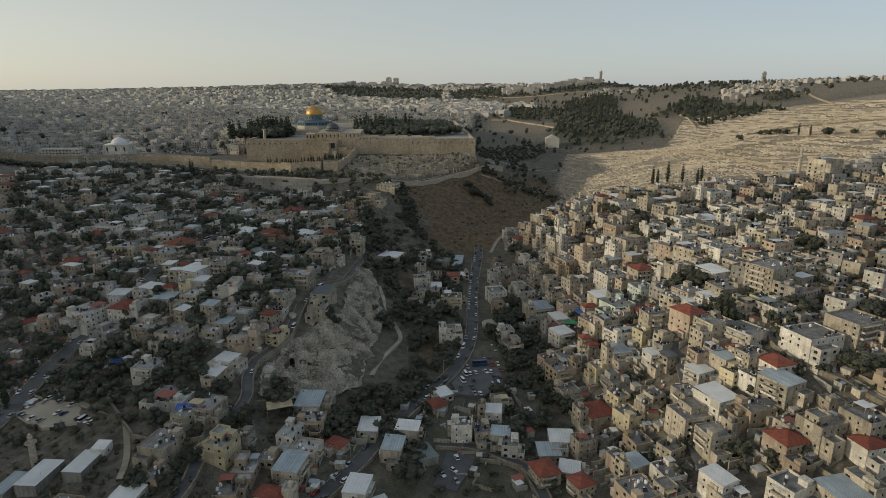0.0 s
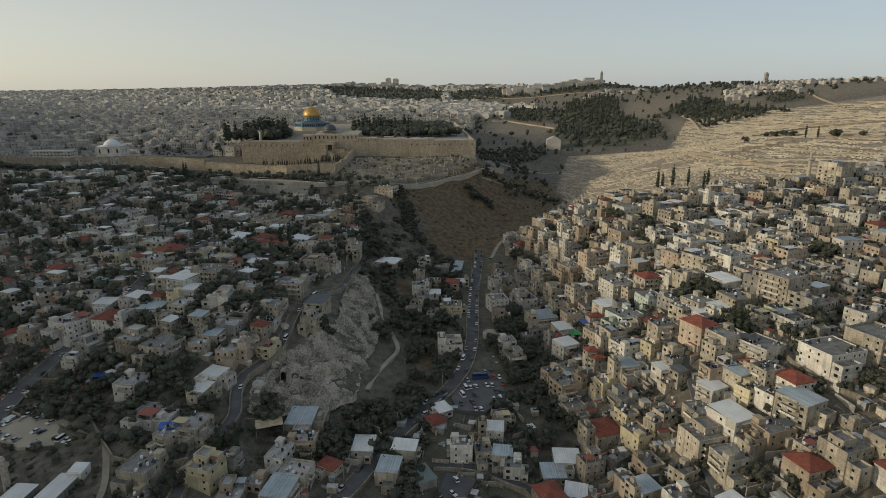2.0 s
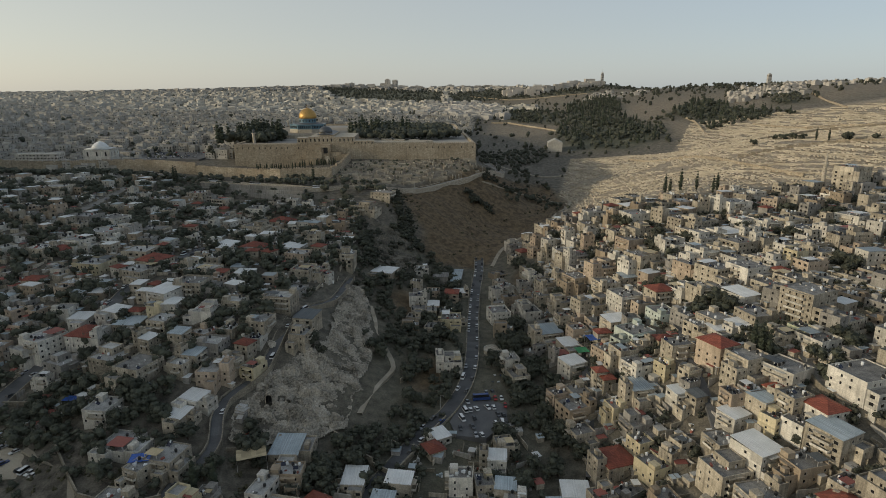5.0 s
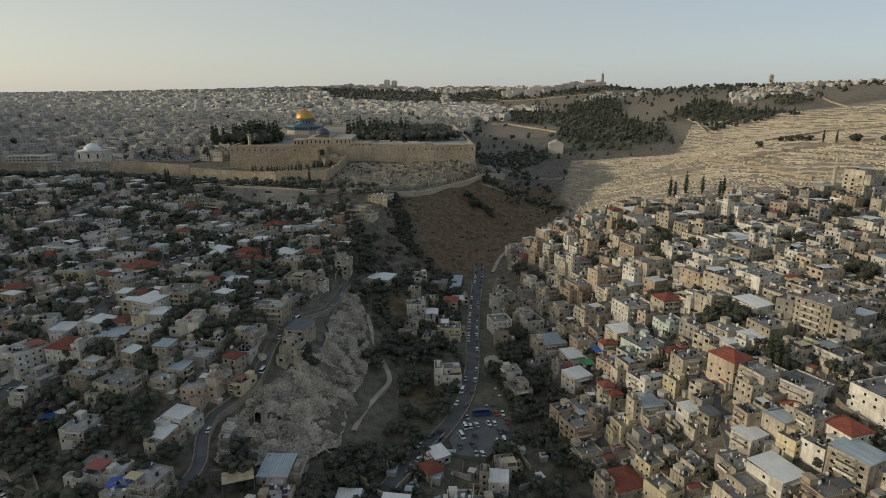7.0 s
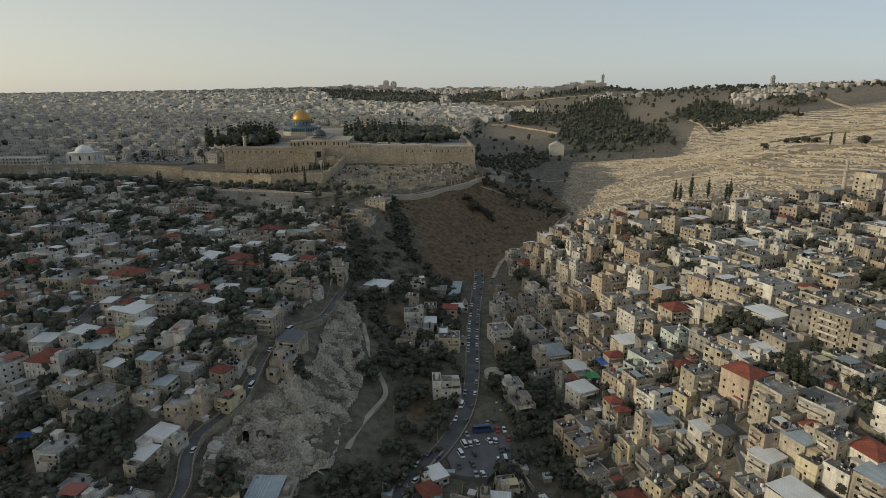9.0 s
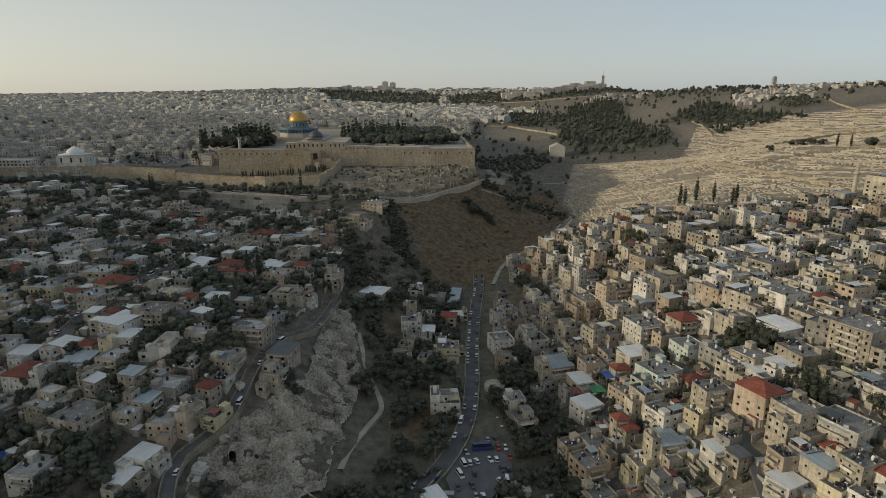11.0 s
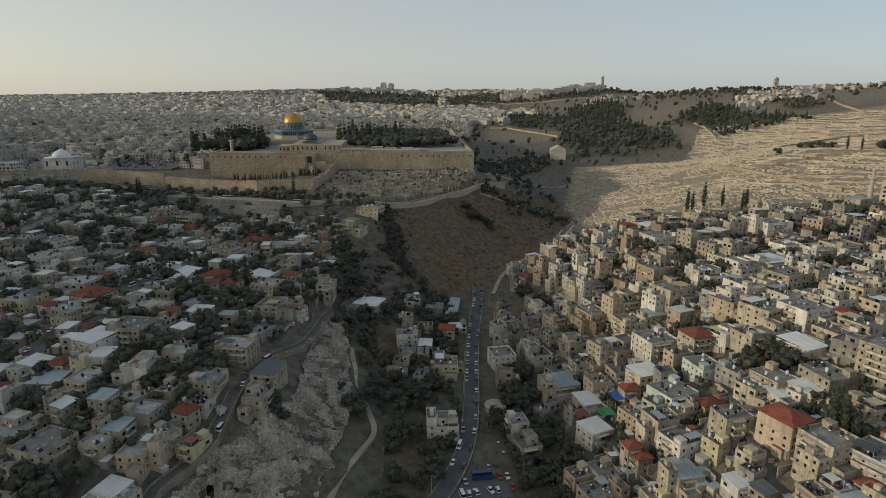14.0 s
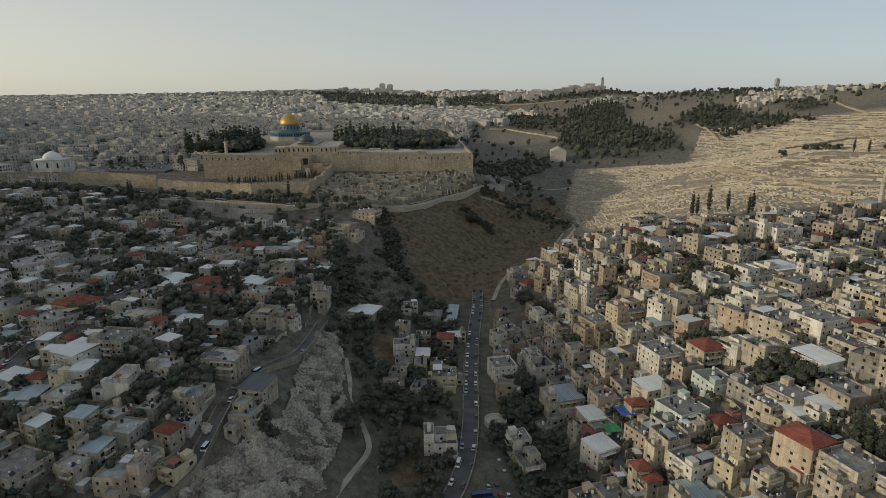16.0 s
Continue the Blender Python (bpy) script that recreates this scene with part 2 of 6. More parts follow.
# ================= builders =================
class Build:
    """Collects vertices and faces of one mesh, with a material number for each face."""

    def __init__(self):
        self.v, self.f, self.m = [], [], []

    def poly(self, pts, mi=0):
        k = len(self.v)
        self.v += [tuple(p) for p in pts]
        self.f.append(tuple(range(k, k + len(pts))))
        self.m.append(mi)

    def shape(self, verts, faces, mi=0):
        k = len(self.v)
        self.v += verts
        self.f += [tuple(i + k for i in f) for f in faces]
        self.m += [mi] * len(faces)

    def box(self, x, y, z, w, d, h, rot=0.0, mi=0, taper=1.0):
        c, s = math.cos(radians(rot)), math.sin(radians(rot))
        v = []
        for zz, q in ((z, 1.0), (z + h, taper)):
            for a, b in ((-w, -d), (w, -d), (w, d), (-w, d)):
                a, b = a * q / 2, b * q / 2
                v.append((x + a * c - b * s, y + a * s + b * c, zz))
        self.shape(v, [(0, 3, 2, 1), (4, 5, 6, 7), (0, 1, 5, 4), (1, 2, 6, 5), (2, 3, 7, 6), (3, 0, 4, 7)], mi)

    def lathe(self, x, y, prof, seg=16, mi=0, turn=0.0):
        """A turned body: prof is a list of (radius, z)."""
        v = [(x + r * math.cos(2 * math.pi * k / seg + turn), y + r * math.sin(2 * math.pi * k / seg + turn), z) for r, z in prof for k in range(seg)]
        f = [(a * seg + k, a * seg + (k + 1) % seg, (a + 1) * seg + (k + 1) % seg, (a + 1) * seg + k) for a in range(len(prof) - 1) for k in range(seg)]
        f += [tuple(range(seg))[::-1], tuple(range((len(prof) - 1) * seg, len(prof) * seg))]
        self.shape(v, f, mi)

    def facade(self, p, u, width, z0, zt, rows, cols, ww, wh, sill, step, rec, rng, skip=0.15, sites=None, mi=0, mp=1, pane=True):
        """A wall face from p along u with recessed window openings; z0 foot, zt top. The wall's outside lies to the right of u."""
        ux, uy = u
        nx, ny = uy, -ux

        def at(a, z, inn=0.0):
            return (p[0] + ux * a - nx * inn, p[1] + uy * a - ny * inn, z)
        base = rows[0] if rows else zt
        self.poly([at(0, z0), at(width, z0), at(width, base), at(0, base)], mi)
        cw = width / cols
        for r, zr in enumerate(rows):
            za, zb, zn = zr + sill, zr + sill + wh, zr + step
            if r == len(rows) - 1:
                zn = zt
            for c in range(cols):
                a0, a1 = c * cw, (c + 1) * cw
                if rng.random() < skip or cw < ww + 0.5:
                    self.poly([at(a0, zr), at(a1, zr), at(a1, zn), at(a0, zn)], mi)
                    continue
                b0 = a0 + (cw - ww) / 2
                b1 = b0 + ww
                self.poly([at(a0, zr), at(a1, zr), at(a1, za), at(a0, za)], mi)
                self.poly([at(a0, zb), at(a1, zb), at(a1, zn), at(a0, zn)], mi)
                self.poly([at(a0, za), at(b0, za), at(b0, zb), at(a0, zb)], mi)
                self.poly([at(b1, za), at(a1, za), at(a1, zb), at(b1, zb)], mi)
                self.poly([at(b0, za), at(b1, za), at(b1, za, rec), at(b0, za, rec)], mi)
                self.poly([at(b0, zb, rec), at(b1, zb, rec), at(b1, zb), at(b0, zb)], mi)
                self.poly([at(b0, za), at(b0, za, rec), at(b0, zb, rec), at(b0, zb)], mi)
                self.poly([at(b1, za, rec), at(b1, za), at(b1, zb), at(b1, zb, rec)], mi)
                self.poly([at(b0, za, rec), at(b1, za, rec), at(b1, zb, rec), at(b0, zb, rec)], mp)
                if sites is not None:
                    sites.append((at((b0 + b1) / 2, za, rec * 0.45), math.degrees(math.atan2(uy, ux))))

    def mesh(self, name, mats, smooth=False):
        me = bpy.data.meshes.new(name)
        me.from_pydata(self.v, [], self.f)
        for m in mats:
            me.materials.append(m)
        me.polygons.foreach_set("material_index", self.m)
        if smooth:
            me.polygons.foreach_set("use_smooth", [True] * len(me.polygons))
        return me


def part(name, built, mats, parent=None, label="", smooth=False):
    """Links a Build (or a mesh made before) as one object under a thing or a part."""
    me = built if isinstance(built, bpy.types.Mesh) else built.mesh(name, mats if isinstance(mats, (list, tuple)) else [mats], smooth)
    ob = new(name, me)
    ob.parent = parent
    return tagged(ob, label) if label else ob


def empty(name, m, label, category, group="", kind=""):
    ob = new(name)
    ob.empty_display_size = 0.5
    ob.matrix_world = m
    return tagged(ob, label, category, group, kind)


def inside(x, y, poly):
    hit, j = False, len(poly) - 1
    for i in range(len(poly)):
        (xi, yi), (xj, yj) = poly[i], poly[j]
        if (yi > y) != (yj > y) and x < (xj - xi) * (y - yi) / (yj - yi) + xi:
            hit = not hit
        j = i
    return hit


def spread(rng, poly, n):
    xs, ys = [p[0] for p in poly], [p[1] for p in poly]
    out = []
    while len(out) < n:
        x, y = rng.uniform(min(xs), max(xs)), rng.uniform(min(ys), max(ys))
        if inside(x, y, poly):
            out.append((x, y))
    return out


def smooth_line(pts, step=4.0):
    """A Catmull-Rom line through the points, at even steps."""
    p = [Vector(q) for q in pts]
    p = [2 * p[0] - p[1]] + p + [2 * p[-1] - p[-2]]
    out = []
    for i in range(1, len(p) - 2):
        a, b, c, d = p[i - 1:i + 3]
        n = max(1, int((c - b).length / step))
        for k in range(n):
            t = k / n
            out.append(0.5 * (2 * b + (c - a) * t + (2 * a - 5 * b + 4 * c - d) * t * t + (3 * b - 3 * c + d - a) * t ** 3))
    return out + [p[-2]]

# ================= land sheet =================
CEMETERY = [(150, 780), (205, 985), (292, 974), (347, 925), (463, 1160), (647, 1160), (900, 1150), (1000, 700), (430, 530), (346, 556), (285, 566), (215, 572), (170, 640), (150, 714)]
BROWN = [(-49, 629), (-16, 679), (75, 790), (141, 833), (155, 739), (88, 616), (40, 534), (15, 528), (-3, 523), (-18, 542), (-16, 571), (-31, 600)]
DIG = [(-121, 690), (-100, 745), (40, 765), (47, 735), (-16, 682), (-87, 630)]
FOREST = [(363, 1798), (546, 2097), (489, 1680), (402, 1403), (410, 1274), (399, 1105), (372, 1055), (303, 1026), (221, 1072), (223, 1214), (273, 1385)]
CAMPUS_WOOD = [(20, 2694), (197, 2781), (363, 2706), (608, 2420), (580, 2305), (365, 2398), (171, 2416), (39, 2338)]
TWIN_WOOD = [(-661, 3283), (-330, 3150), (5, 2814), (5, 2382), (-222, 2419), (-413, 2509)]
LINE_WOOD = [(124, 1753), (241, 1797), (320, 1625), (266, 1380), (198, 1473), (126, 1570)]
VILLAGE_WOOD = [(734, 1449), (785, 1342), (711, 1216), (661, 1241)]
FIELDS = [[(112, 2568), (587, 2334), (368, 1863), (167, 2083)], [(583, 2093), (771, 1833), (612, 1349), (469, 1313), (401, 1359)],
          [(119, 1492), (241, 1285), (195, 1209), (91, 1278)], [(417, 1169), (479, 1236), (446, 1056), (392, 1071)]]
VILLAGE = [(676, 1487), (802, 1635), (850, 1452), (764, 1306), (683, 1372), (618, 1335)]
GROVE = [(437, 1256), (563, 1449), (635, 1514), (594, 1284), (622, 1187), (638, 1124), (561, 1108), (492, 1066), (450, 1059), (489, 1206), (482, 1287)]
ROCK = [(-95, 282), (-87, 306), (-79, 316), (-63, 344), (-66, 406), (-66, 432), (-53, 442), (-45, 391), (-39, 361), (-45, 315), (-44, 293), (-52, 282), (-64, 274), (-81, 268), (-92, 268)]
BANKS = [[(-39, 448), (-28, 459), (-9, 443), (-5, 418), (-21, 411), (-33, 427)], [(-17, 358), (-6, 367), (3, 354), (0, 331), (-15, 328)], [(59, 495), (66, 502), (71, 484), (64, 468), (56, 473)]]
LAWN = [(-41, 346), (-37, 370), (-30, 402), (-22, 336), (-34, 318), (-42, 317)]
HARAM = [(-248, 752), (42, 772), (26, 1240), (-285, 1225)]


def axis(parts):
    v = []
    for a, b, st in parts:
        v += list(np.arange(a, b, st))
    return np.array(v + [parts[-1][1]], float)


def poly_mask(x, y, poly, soft):
    """1 inside the outline, 0 outside, with a soft edge."""
    ins = np.zeros(x.shape, bool)
    dist = np.full(x.shape, 1e9)
    for (xi, yi), (xj, yj) in zip(poly, poly[1:] + poly[:1]):
        if yi != yj:
            ins ^= ((yi > y) != (yj > y)) & (x < (xj - xi) * (y - yi) / (yj - yi) + xi)
        ex, ey = xj - xi, yj - yi
        t = np.clip(((x - xi) * ex + (y - yi) * ey) / (ex * ex + ey * ey), 0, 1)
        dist = np.minimum(dist, np.hypot(x - xi - t * ex, y - yi - t * ey))
    return np.clip(0.5 + np.where(ins, dist, -dist) / soft, 0, 1)


def ground_sheet():
    gx = axis([(-4800, -1200, 120), (-1200, -520, 20), (-520, 640, 5), (640, 1400, 16), (1400, 4800, 120)])
    gy = axis([(-1500, 40, 60), (40, 1000, 5), (1000, 1600, 12), (1600, 4950, 50)])
    x, y = np.meshgrid(gx, gy)
    z = heights(x, y).reshape(x.shape)
    wob = 0.9 * np.sin(x * 0.11 + 2 * np.sin(y * 0.05)) * np.sin(y * 0.13 + 1.7 * np.sin(x * 0.04)) + 0.4 * np.sin(x * 0.37 + y * 0.21) * np.sin(y * 0.31)
    cem = poly_mask(x, y, CEMETERY, 12)
    brown = poly_mask(x, y, BROWN, 10)
    bank = np.maximum.reduce([poly_mask(x, y, q, 8) for q in BANKS])
    z = z + wob * (0.5 + brown)
    # terraces of the burial ground step down the hill
    st = np.round(z / 3.0) * 3.0
    z = z * (1 - 0.75 * cem) + st * 0.75 * cem
    nx, ny = len(gx), len(gy)
    i = np.arange(nx * ny).reshape(ny, nx)
    faces = np.stack([i[:-1, :-1], i[:-1, 1:], i[1:, 1:], i[1:, :-1]], -1).reshape(-1, 4)
    me = bpy.data.meshes.new("ground")
    me.from_pydata(np.stack([x.ravel(), y.ravel(), z.ravel()], 1).tolist(), [], faces.tolist())
    me.polygons.foreach_set("use_smooth", [True] * len(me.polygons))
    soil = np.zeros((nx * ny, 4))
    scrub = np.maximum.reduce([poly_mask(x, y, q, 50) for q in (FOREST, GROVE, CAMPUS_WOOD, LINE_WOOD, VILLAGE_WOOD, TWIN_WOOD)] + [ np.clip((y - 1500) / 600, 0, 0.35),
                               0.5 * np.exp(-((x - 5) / 55.0) ** 2) * (y < 560) * (y > 100)])
    soil[:, 0] = np.maximum(cem, 0.65 * poly_mask(x, y, DIG, 15)).ravel()
    soil[:, 0] = np.maximum(soil[:, 0], 0.35 * bank.ravel())
    soil[:, 1] = (scrub * (1 - cem) * (1 - brown) * (1 - bank)).ravel()
    # pale dry fields; soil of the whole far slope is also lightened for haze
    field_haze = np.maximum.reduce([poly_mask(x, y, q, 70) for q in FIELDS] + [0.8 * np.clip((x - 80) / 120, 0, 1) * np.clip((y - 1150) / 120, 0, 1) * np.clip((2700 - y) / 300, 0, 1)])
    field_haze = 0.8 * field_haze * (1 - 0.8 * scrub)
    soil[:, 0] = np.maximum(soil[:, 0], (0.95 * field_haze).ravel())
    soil[:, 1] *= (1 - 0.6 * field_haze).ravel()
    soil[:, 2] = np.maximum(np.maximum(brown, bank), 0.45 * field_haze * (1 - cem)).ravel()
    soil[:, 3] = 1
    att = me.color_attributes.new("soil", "FLOAT_COLOR", "POINT")
    att.data.foreach_set("color", soil.ravel())
    m = bpy.data.materials.new("dry_soil")
    m.use_nodes = True
    n, l = m.node_tree.nodes, m.node_tree.links
    b = n["Principled BSDF"]
    b.inputs["Roughness"].default_value = 0.95
    geo = n.new("ShaderNodeNewGeometry")
    at = n.new("ShaderNodeAttribute")
    at.attribute_name = "soil"
    sep = n.new("ShaderNodeSeparateColor")
    l.new(at.outputs["Color"], sep.inputs[0])

    def noise_node(scale, detail=5):
        q = n.new("ShaderNodeTexNoise")
        q.inputs["Scale"].default_value, q.inputs["Detail"].default_value = scale, detail
        l.new(geo.outputs["Position"], q.inputs["Vector"])
        return q

    def tone(a, bb, noise_out):
        q = n.new("ShaderNodeMix")
        q.data_type = "RGBA"
        q.inputs["A"].default_value, q.inputs["B"].default_value = (*a, 1), (*bb, 1)
        r = n.new("ShaderNodeMapRange")
        r.inputs["From Min"].default_value, r.inputs["From Max"].default_value = 0.35, 0.65
        l.new(noise_out, r.inputs["Value"])
        l.new(r.outputs[0], q.inputs["Factor"])
        return q.outputs["Result"]
    big, mid, fine = noise_node(0.03), noise_node(0.22), noise_node(1.3)
    earth = tone((0.082, 0.072, 0.056), (0.19, 0.168, 0.13), mid.outputs["Fac"])
    pale = tone((0.25, 0.20, 0.14), (0.40, 0.34, 0.255), mid.outputs["Fac"])
    # scrub tone, lifted to take in haze on the far hills
    green = tone((0.06, 0.066, 0.042), (0.15, 0.142, 0.092), big.outputs["Fac"])
    sand = tone((0.085, 0.060, 0.034), (0.19, 0.135, 0.075), mid.outputs["Fac"])
    last = earth
    for k, other in enumerate((pale, green, sand)):
        q = n.new("ShaderNodeMix")
        q.data_type = "RGBA"
        l.new(sep.outputs[k], q.inputs["Factor"])
        l.new(last, q.inputs["A"])
        l.new(other, q.inputs["B"])
        last = q.outputs["Result"]
    hs = n.new("ShaderNodeHueSaturation")
    r = n.new("ShaderNodeMapRange")
    r.inputs["From Min"].default_value, r.inputs["From Max"].default_value, r.inputs["To Min"].default_value, r.inputs["To Max"].default_value = 0.3, 0.7, 0.7, 1.25
    l.new(fine.outputs["Fac"], r.inputs["Value"])
    l.new(r.outputs[0], hs.inputs["Value"])
    l.new(last, hs.inputs["Color"])
    l.new(hs.outputs[0], b.inputs["Base Color"])
    bp = n.new("ShaderNodeBump")
    bp.inputs["Strength"].default_value, bp.inputs["Distance"].default_value = 0.7, 0.8
    l.new(fine.outputs["Fac"], bp.inputs["Height"])
    l.new(bp.outputs[0], b.inputs["Normal"])
    me.materials.append(m)
    return tagged(new("ground", me), "dry stony hillside earth with scrub", "ground", kind="structure")


ground_sheet()


def strip(name, pts, width, material, label, lift=0.9, category="road", kerb=None):
    """A road or track laid along the ground, with low walls at its sides where kerb gives their height."""
    line = smooth_line(pts)
    b, sides = Build(), (Build(), Build())
    z = heights([p.x for p in line], [p.y for p in line])
    k = np.ones(9) / 9
    z = np.convolve(np.pad(z, 4, mode="edge"), k, "valid") + lift
    rows = []
    for i, p in enumerate(line):
        d = (line[min(i + 1, len(line) - 1)] - line[max(i - 1, 0)]).normalized()
        nrm = Vector((d.y, -d.x))
        rows.append((p - nrm * width / 2, p + nrm * width / 2, nrm))
    for i in range(len(line) - 1):
        (a0, b0, n0), (a1, b1, n1) = rows[i], rows[i + 1]
        b.poly([(*a0, z[i]), (*b0, z[i]), (*b1, z[i + 1]), (*a1, z[i + 1])])
        b.poly([(*b0, z[i]), (*b0, z[i] - 4), (*b1, z[i + 1] - 4), (*b1, z[i + 1])])
        b.poly([(*a0, z[i] - 4), (*a0, z[i]), (*a1, z[i + 1]), (*a1, z[i + 1] - 4)])
        if kerb:
            for side, q0, q1, o0, o1 in ((sides[0], a0, a1, -n0, -n1), (sides[1], b0, b1, n0, n1)):
                r0, r1 = q0 + o0 * 0.5, q1 + o1 * 0.5
                h0, h1 = z[i] + kerb, z[i + 1] + kerb
                side.poly([(*q0, z[i]), (*q0, h0), (*q1, h1), (*q1, z[i + 1])])
                side.poly([(*q0, h0), (*r0, h0), (*r1, h1), (*q1, h1)])
                side.poly([(*r0, h0), (*r0, z[i] - 5), (*r1, z[i + 1] - 5), (*r1, h1)])
    ob = tagged(new(name, b.mesh(name, [material])), label, category, kind="structure")
    if kerb:
        for side in sides:
            part("road_wall", side, M_PALE if kerb > 1.25 or (kerb == 1.0 and width == 9) else M_RWALL, ob, "limestone parapet wall")
    ROADS.append((line, width))
    ROAD_Z.append(z)
    return ob


ROADS, ROAD_Z = [], []
strip("road", [(34, 548), (32, 519), (26, 467), (22, 414), (20, 377), (17, 349), (12, 329), (4, 311), (-4, 299), (-11, 288), (-18, 274), (-25, 260), (-32, 246), (-38, 232), (-47, 216), (-60, 195), (-75, 165)], 7.2, M_ASPH, "grey asphalt valley road with parked cars", kerb=0.25)
strip("road", [(-106, 196), (-104, 210), (-105, 227), (-105, 240), (-99, 251), (-97, 263), (-101, 278), (-101, 290), (-95, 300), (-89, 309), (-87, 324), (-85, 347), (-83, 365), (-77, 381), (-70, 401), (-67, 427), (-65, 446)], 5, M_ASPH, "narrow asphalt ridge road between stone walls", kerb=1.2)
strip("road", [(-219, 240), (-218, 262), (-219, 280), (-218, 300), (-213, 318), (-206, 335), (-199, 352), (-194, 369), (-192, 385), (-192, 400), (-189, 415), (-182, 436), (-176, 462), (-165, 490)], 9, M_ASPH, "sloping asphalt street through the western quarter", kerb=0.25)
strip("road", [(-318, 430), (-300, 453), (-296, 476), (-295, 507), (-297, 540), (-302, 583), (-306, 610)], 9, M_PAVE, "broad pale street climbing to the walls", kerb=0.6)
strip("road", [(-370, 690), (-311, 676), (-270, 660), (-226, 649), (-181, 636), (-140, 626), (-114, 628), (-77, 636), (-44, 640), (-20, 662), (7, 695), (32, 719), (62, 765), (76, 800), (74, 830), (66, 850), (59, 910)], 9, M_PAVE, "pale road below the old city walls", lift=1.2, kerb=1.0)
strip("path", [(44, 528), (53, 557), (65, 578), (80, 596), (97, 604), (120, 654), (141, 700), (160, 760)], 3, M_TRACK, "pale earth footpath along the slope", lift=0.5)
strip("path", [(-48, 420), (-42, 395), (-40, 380), (-33, 366), (-27, 349), (-32, 334), (-37, 318), (-40, 301)], 2.6, M_TRACK, "pale winding footpath across the lawn", lift=0.5)
strip("path", [(42, 722), (58, 728), (79, 740), (111, 772), (140, 760), (147, 728), (127, 688), (100, 618)], 2.2, M_TRACK, "thin pale footpath across the bare slope", lift=0.5)
strip("path", [(-181, 265), (-164, 254), (-151, 248), (-143, 236), (-135, 220), (-132, 208)], 2.6, M_TRACK, "rough pale track over waste ground", lift=0.4)
strip("path", [(60, 905), (100, 880), (150, 870), (200, 900), (240, 915), (300, 905)], 4, M_TRACK, "pale track at the foot of the cemetery", lift=0.5)
strip("road", [(205, 985), (292, 960), (340, 900), (395, 800), (470, 690), (560, 600)], 7, M_TRACK, "pale walled road across the cemetery", kerb=1.4)
strip("alley", [(66, 262), (70, 279), (72, 290), (74, 299), (77, 315), (79, 334), (82, 356), (84, 385)], 4, M_ASPH, "dark narrow alley between houses")
strip("alley", [(107, 190), (109, 218), (110, 240), (117, 255), (120, 272), (122, 290), (123, 305), (127, 325), (130, 350), (131, 377), (136, 400)], 4.5, M_ASPH, "steep narrow lane between houses")
strip("alley", [(195, 200), (183, 219), (177, 234), (169, 246), (162, 262), (165, 290)], 4.5, M_PAVE, "pale lane beside apartment blocks", kerb=0.8)
strip("alley", [(-4, 250), (4, 250), (15, 249), (26, 244), (37, 236), (42, 222), (46, 200)], 5, M_ASPH, "side street curving off the valley road", kerb=1.0)


def lot(name, poly, material, label, lift=0.7):
    """A parking lot: a levelled slab with a skirt."""
    b = Build()
    z = max(heights([p[0] for p in poly], [p[1] for p in poly]).mean(), 0) + lift
    zs = heights([p[0] for p in poly], [p[1] for p in poly]) + lift
    zs = 0.5 * zs + 0.5 * z
    b.poly([(x, y, q) for (x, y), q in zip(poly, zs)])
    for (p, a), (q, c) in zip(zip(poly, zs), list(zip(poly[1:] + poly[:1], np.r_[zs[1:], zs[:1]]))):
        b.poly([(*p, a), (*p, a - 6), (*q, c - 6), (*q, c)])
    LOTS.append((poly, zs))
    return tagged(new(name, b.mesh(name, [material])), label, "parking lot", kind="structure")


LOTS = []
lot("parking_lot", [(34, 302), (36, 347), (18, 340), (10, 318), (5, 302), (8, 291), (22, 289)], M_ASPH, "asphalt parking lot beside the valley road")
lot("parking_lot", [(-164, 247), (-171, 262), (-205, 274), (-212, 262), (-190, 248)], M_TRACK, "gravel parking lot with rows of cars")
lot("parking_lot", [(15, 241), (2, 247), (-4, 222), (6, 219)], M_ASPH, "fenced asphalt yard beside a side street")
COACH = [(-405, 792), (-305, 784), (-298, 850), (-395, 862)]
lot("parking_lot", COACH, M_ASPH, "crowded asphalt car park inside the city wall", lift=2.0)


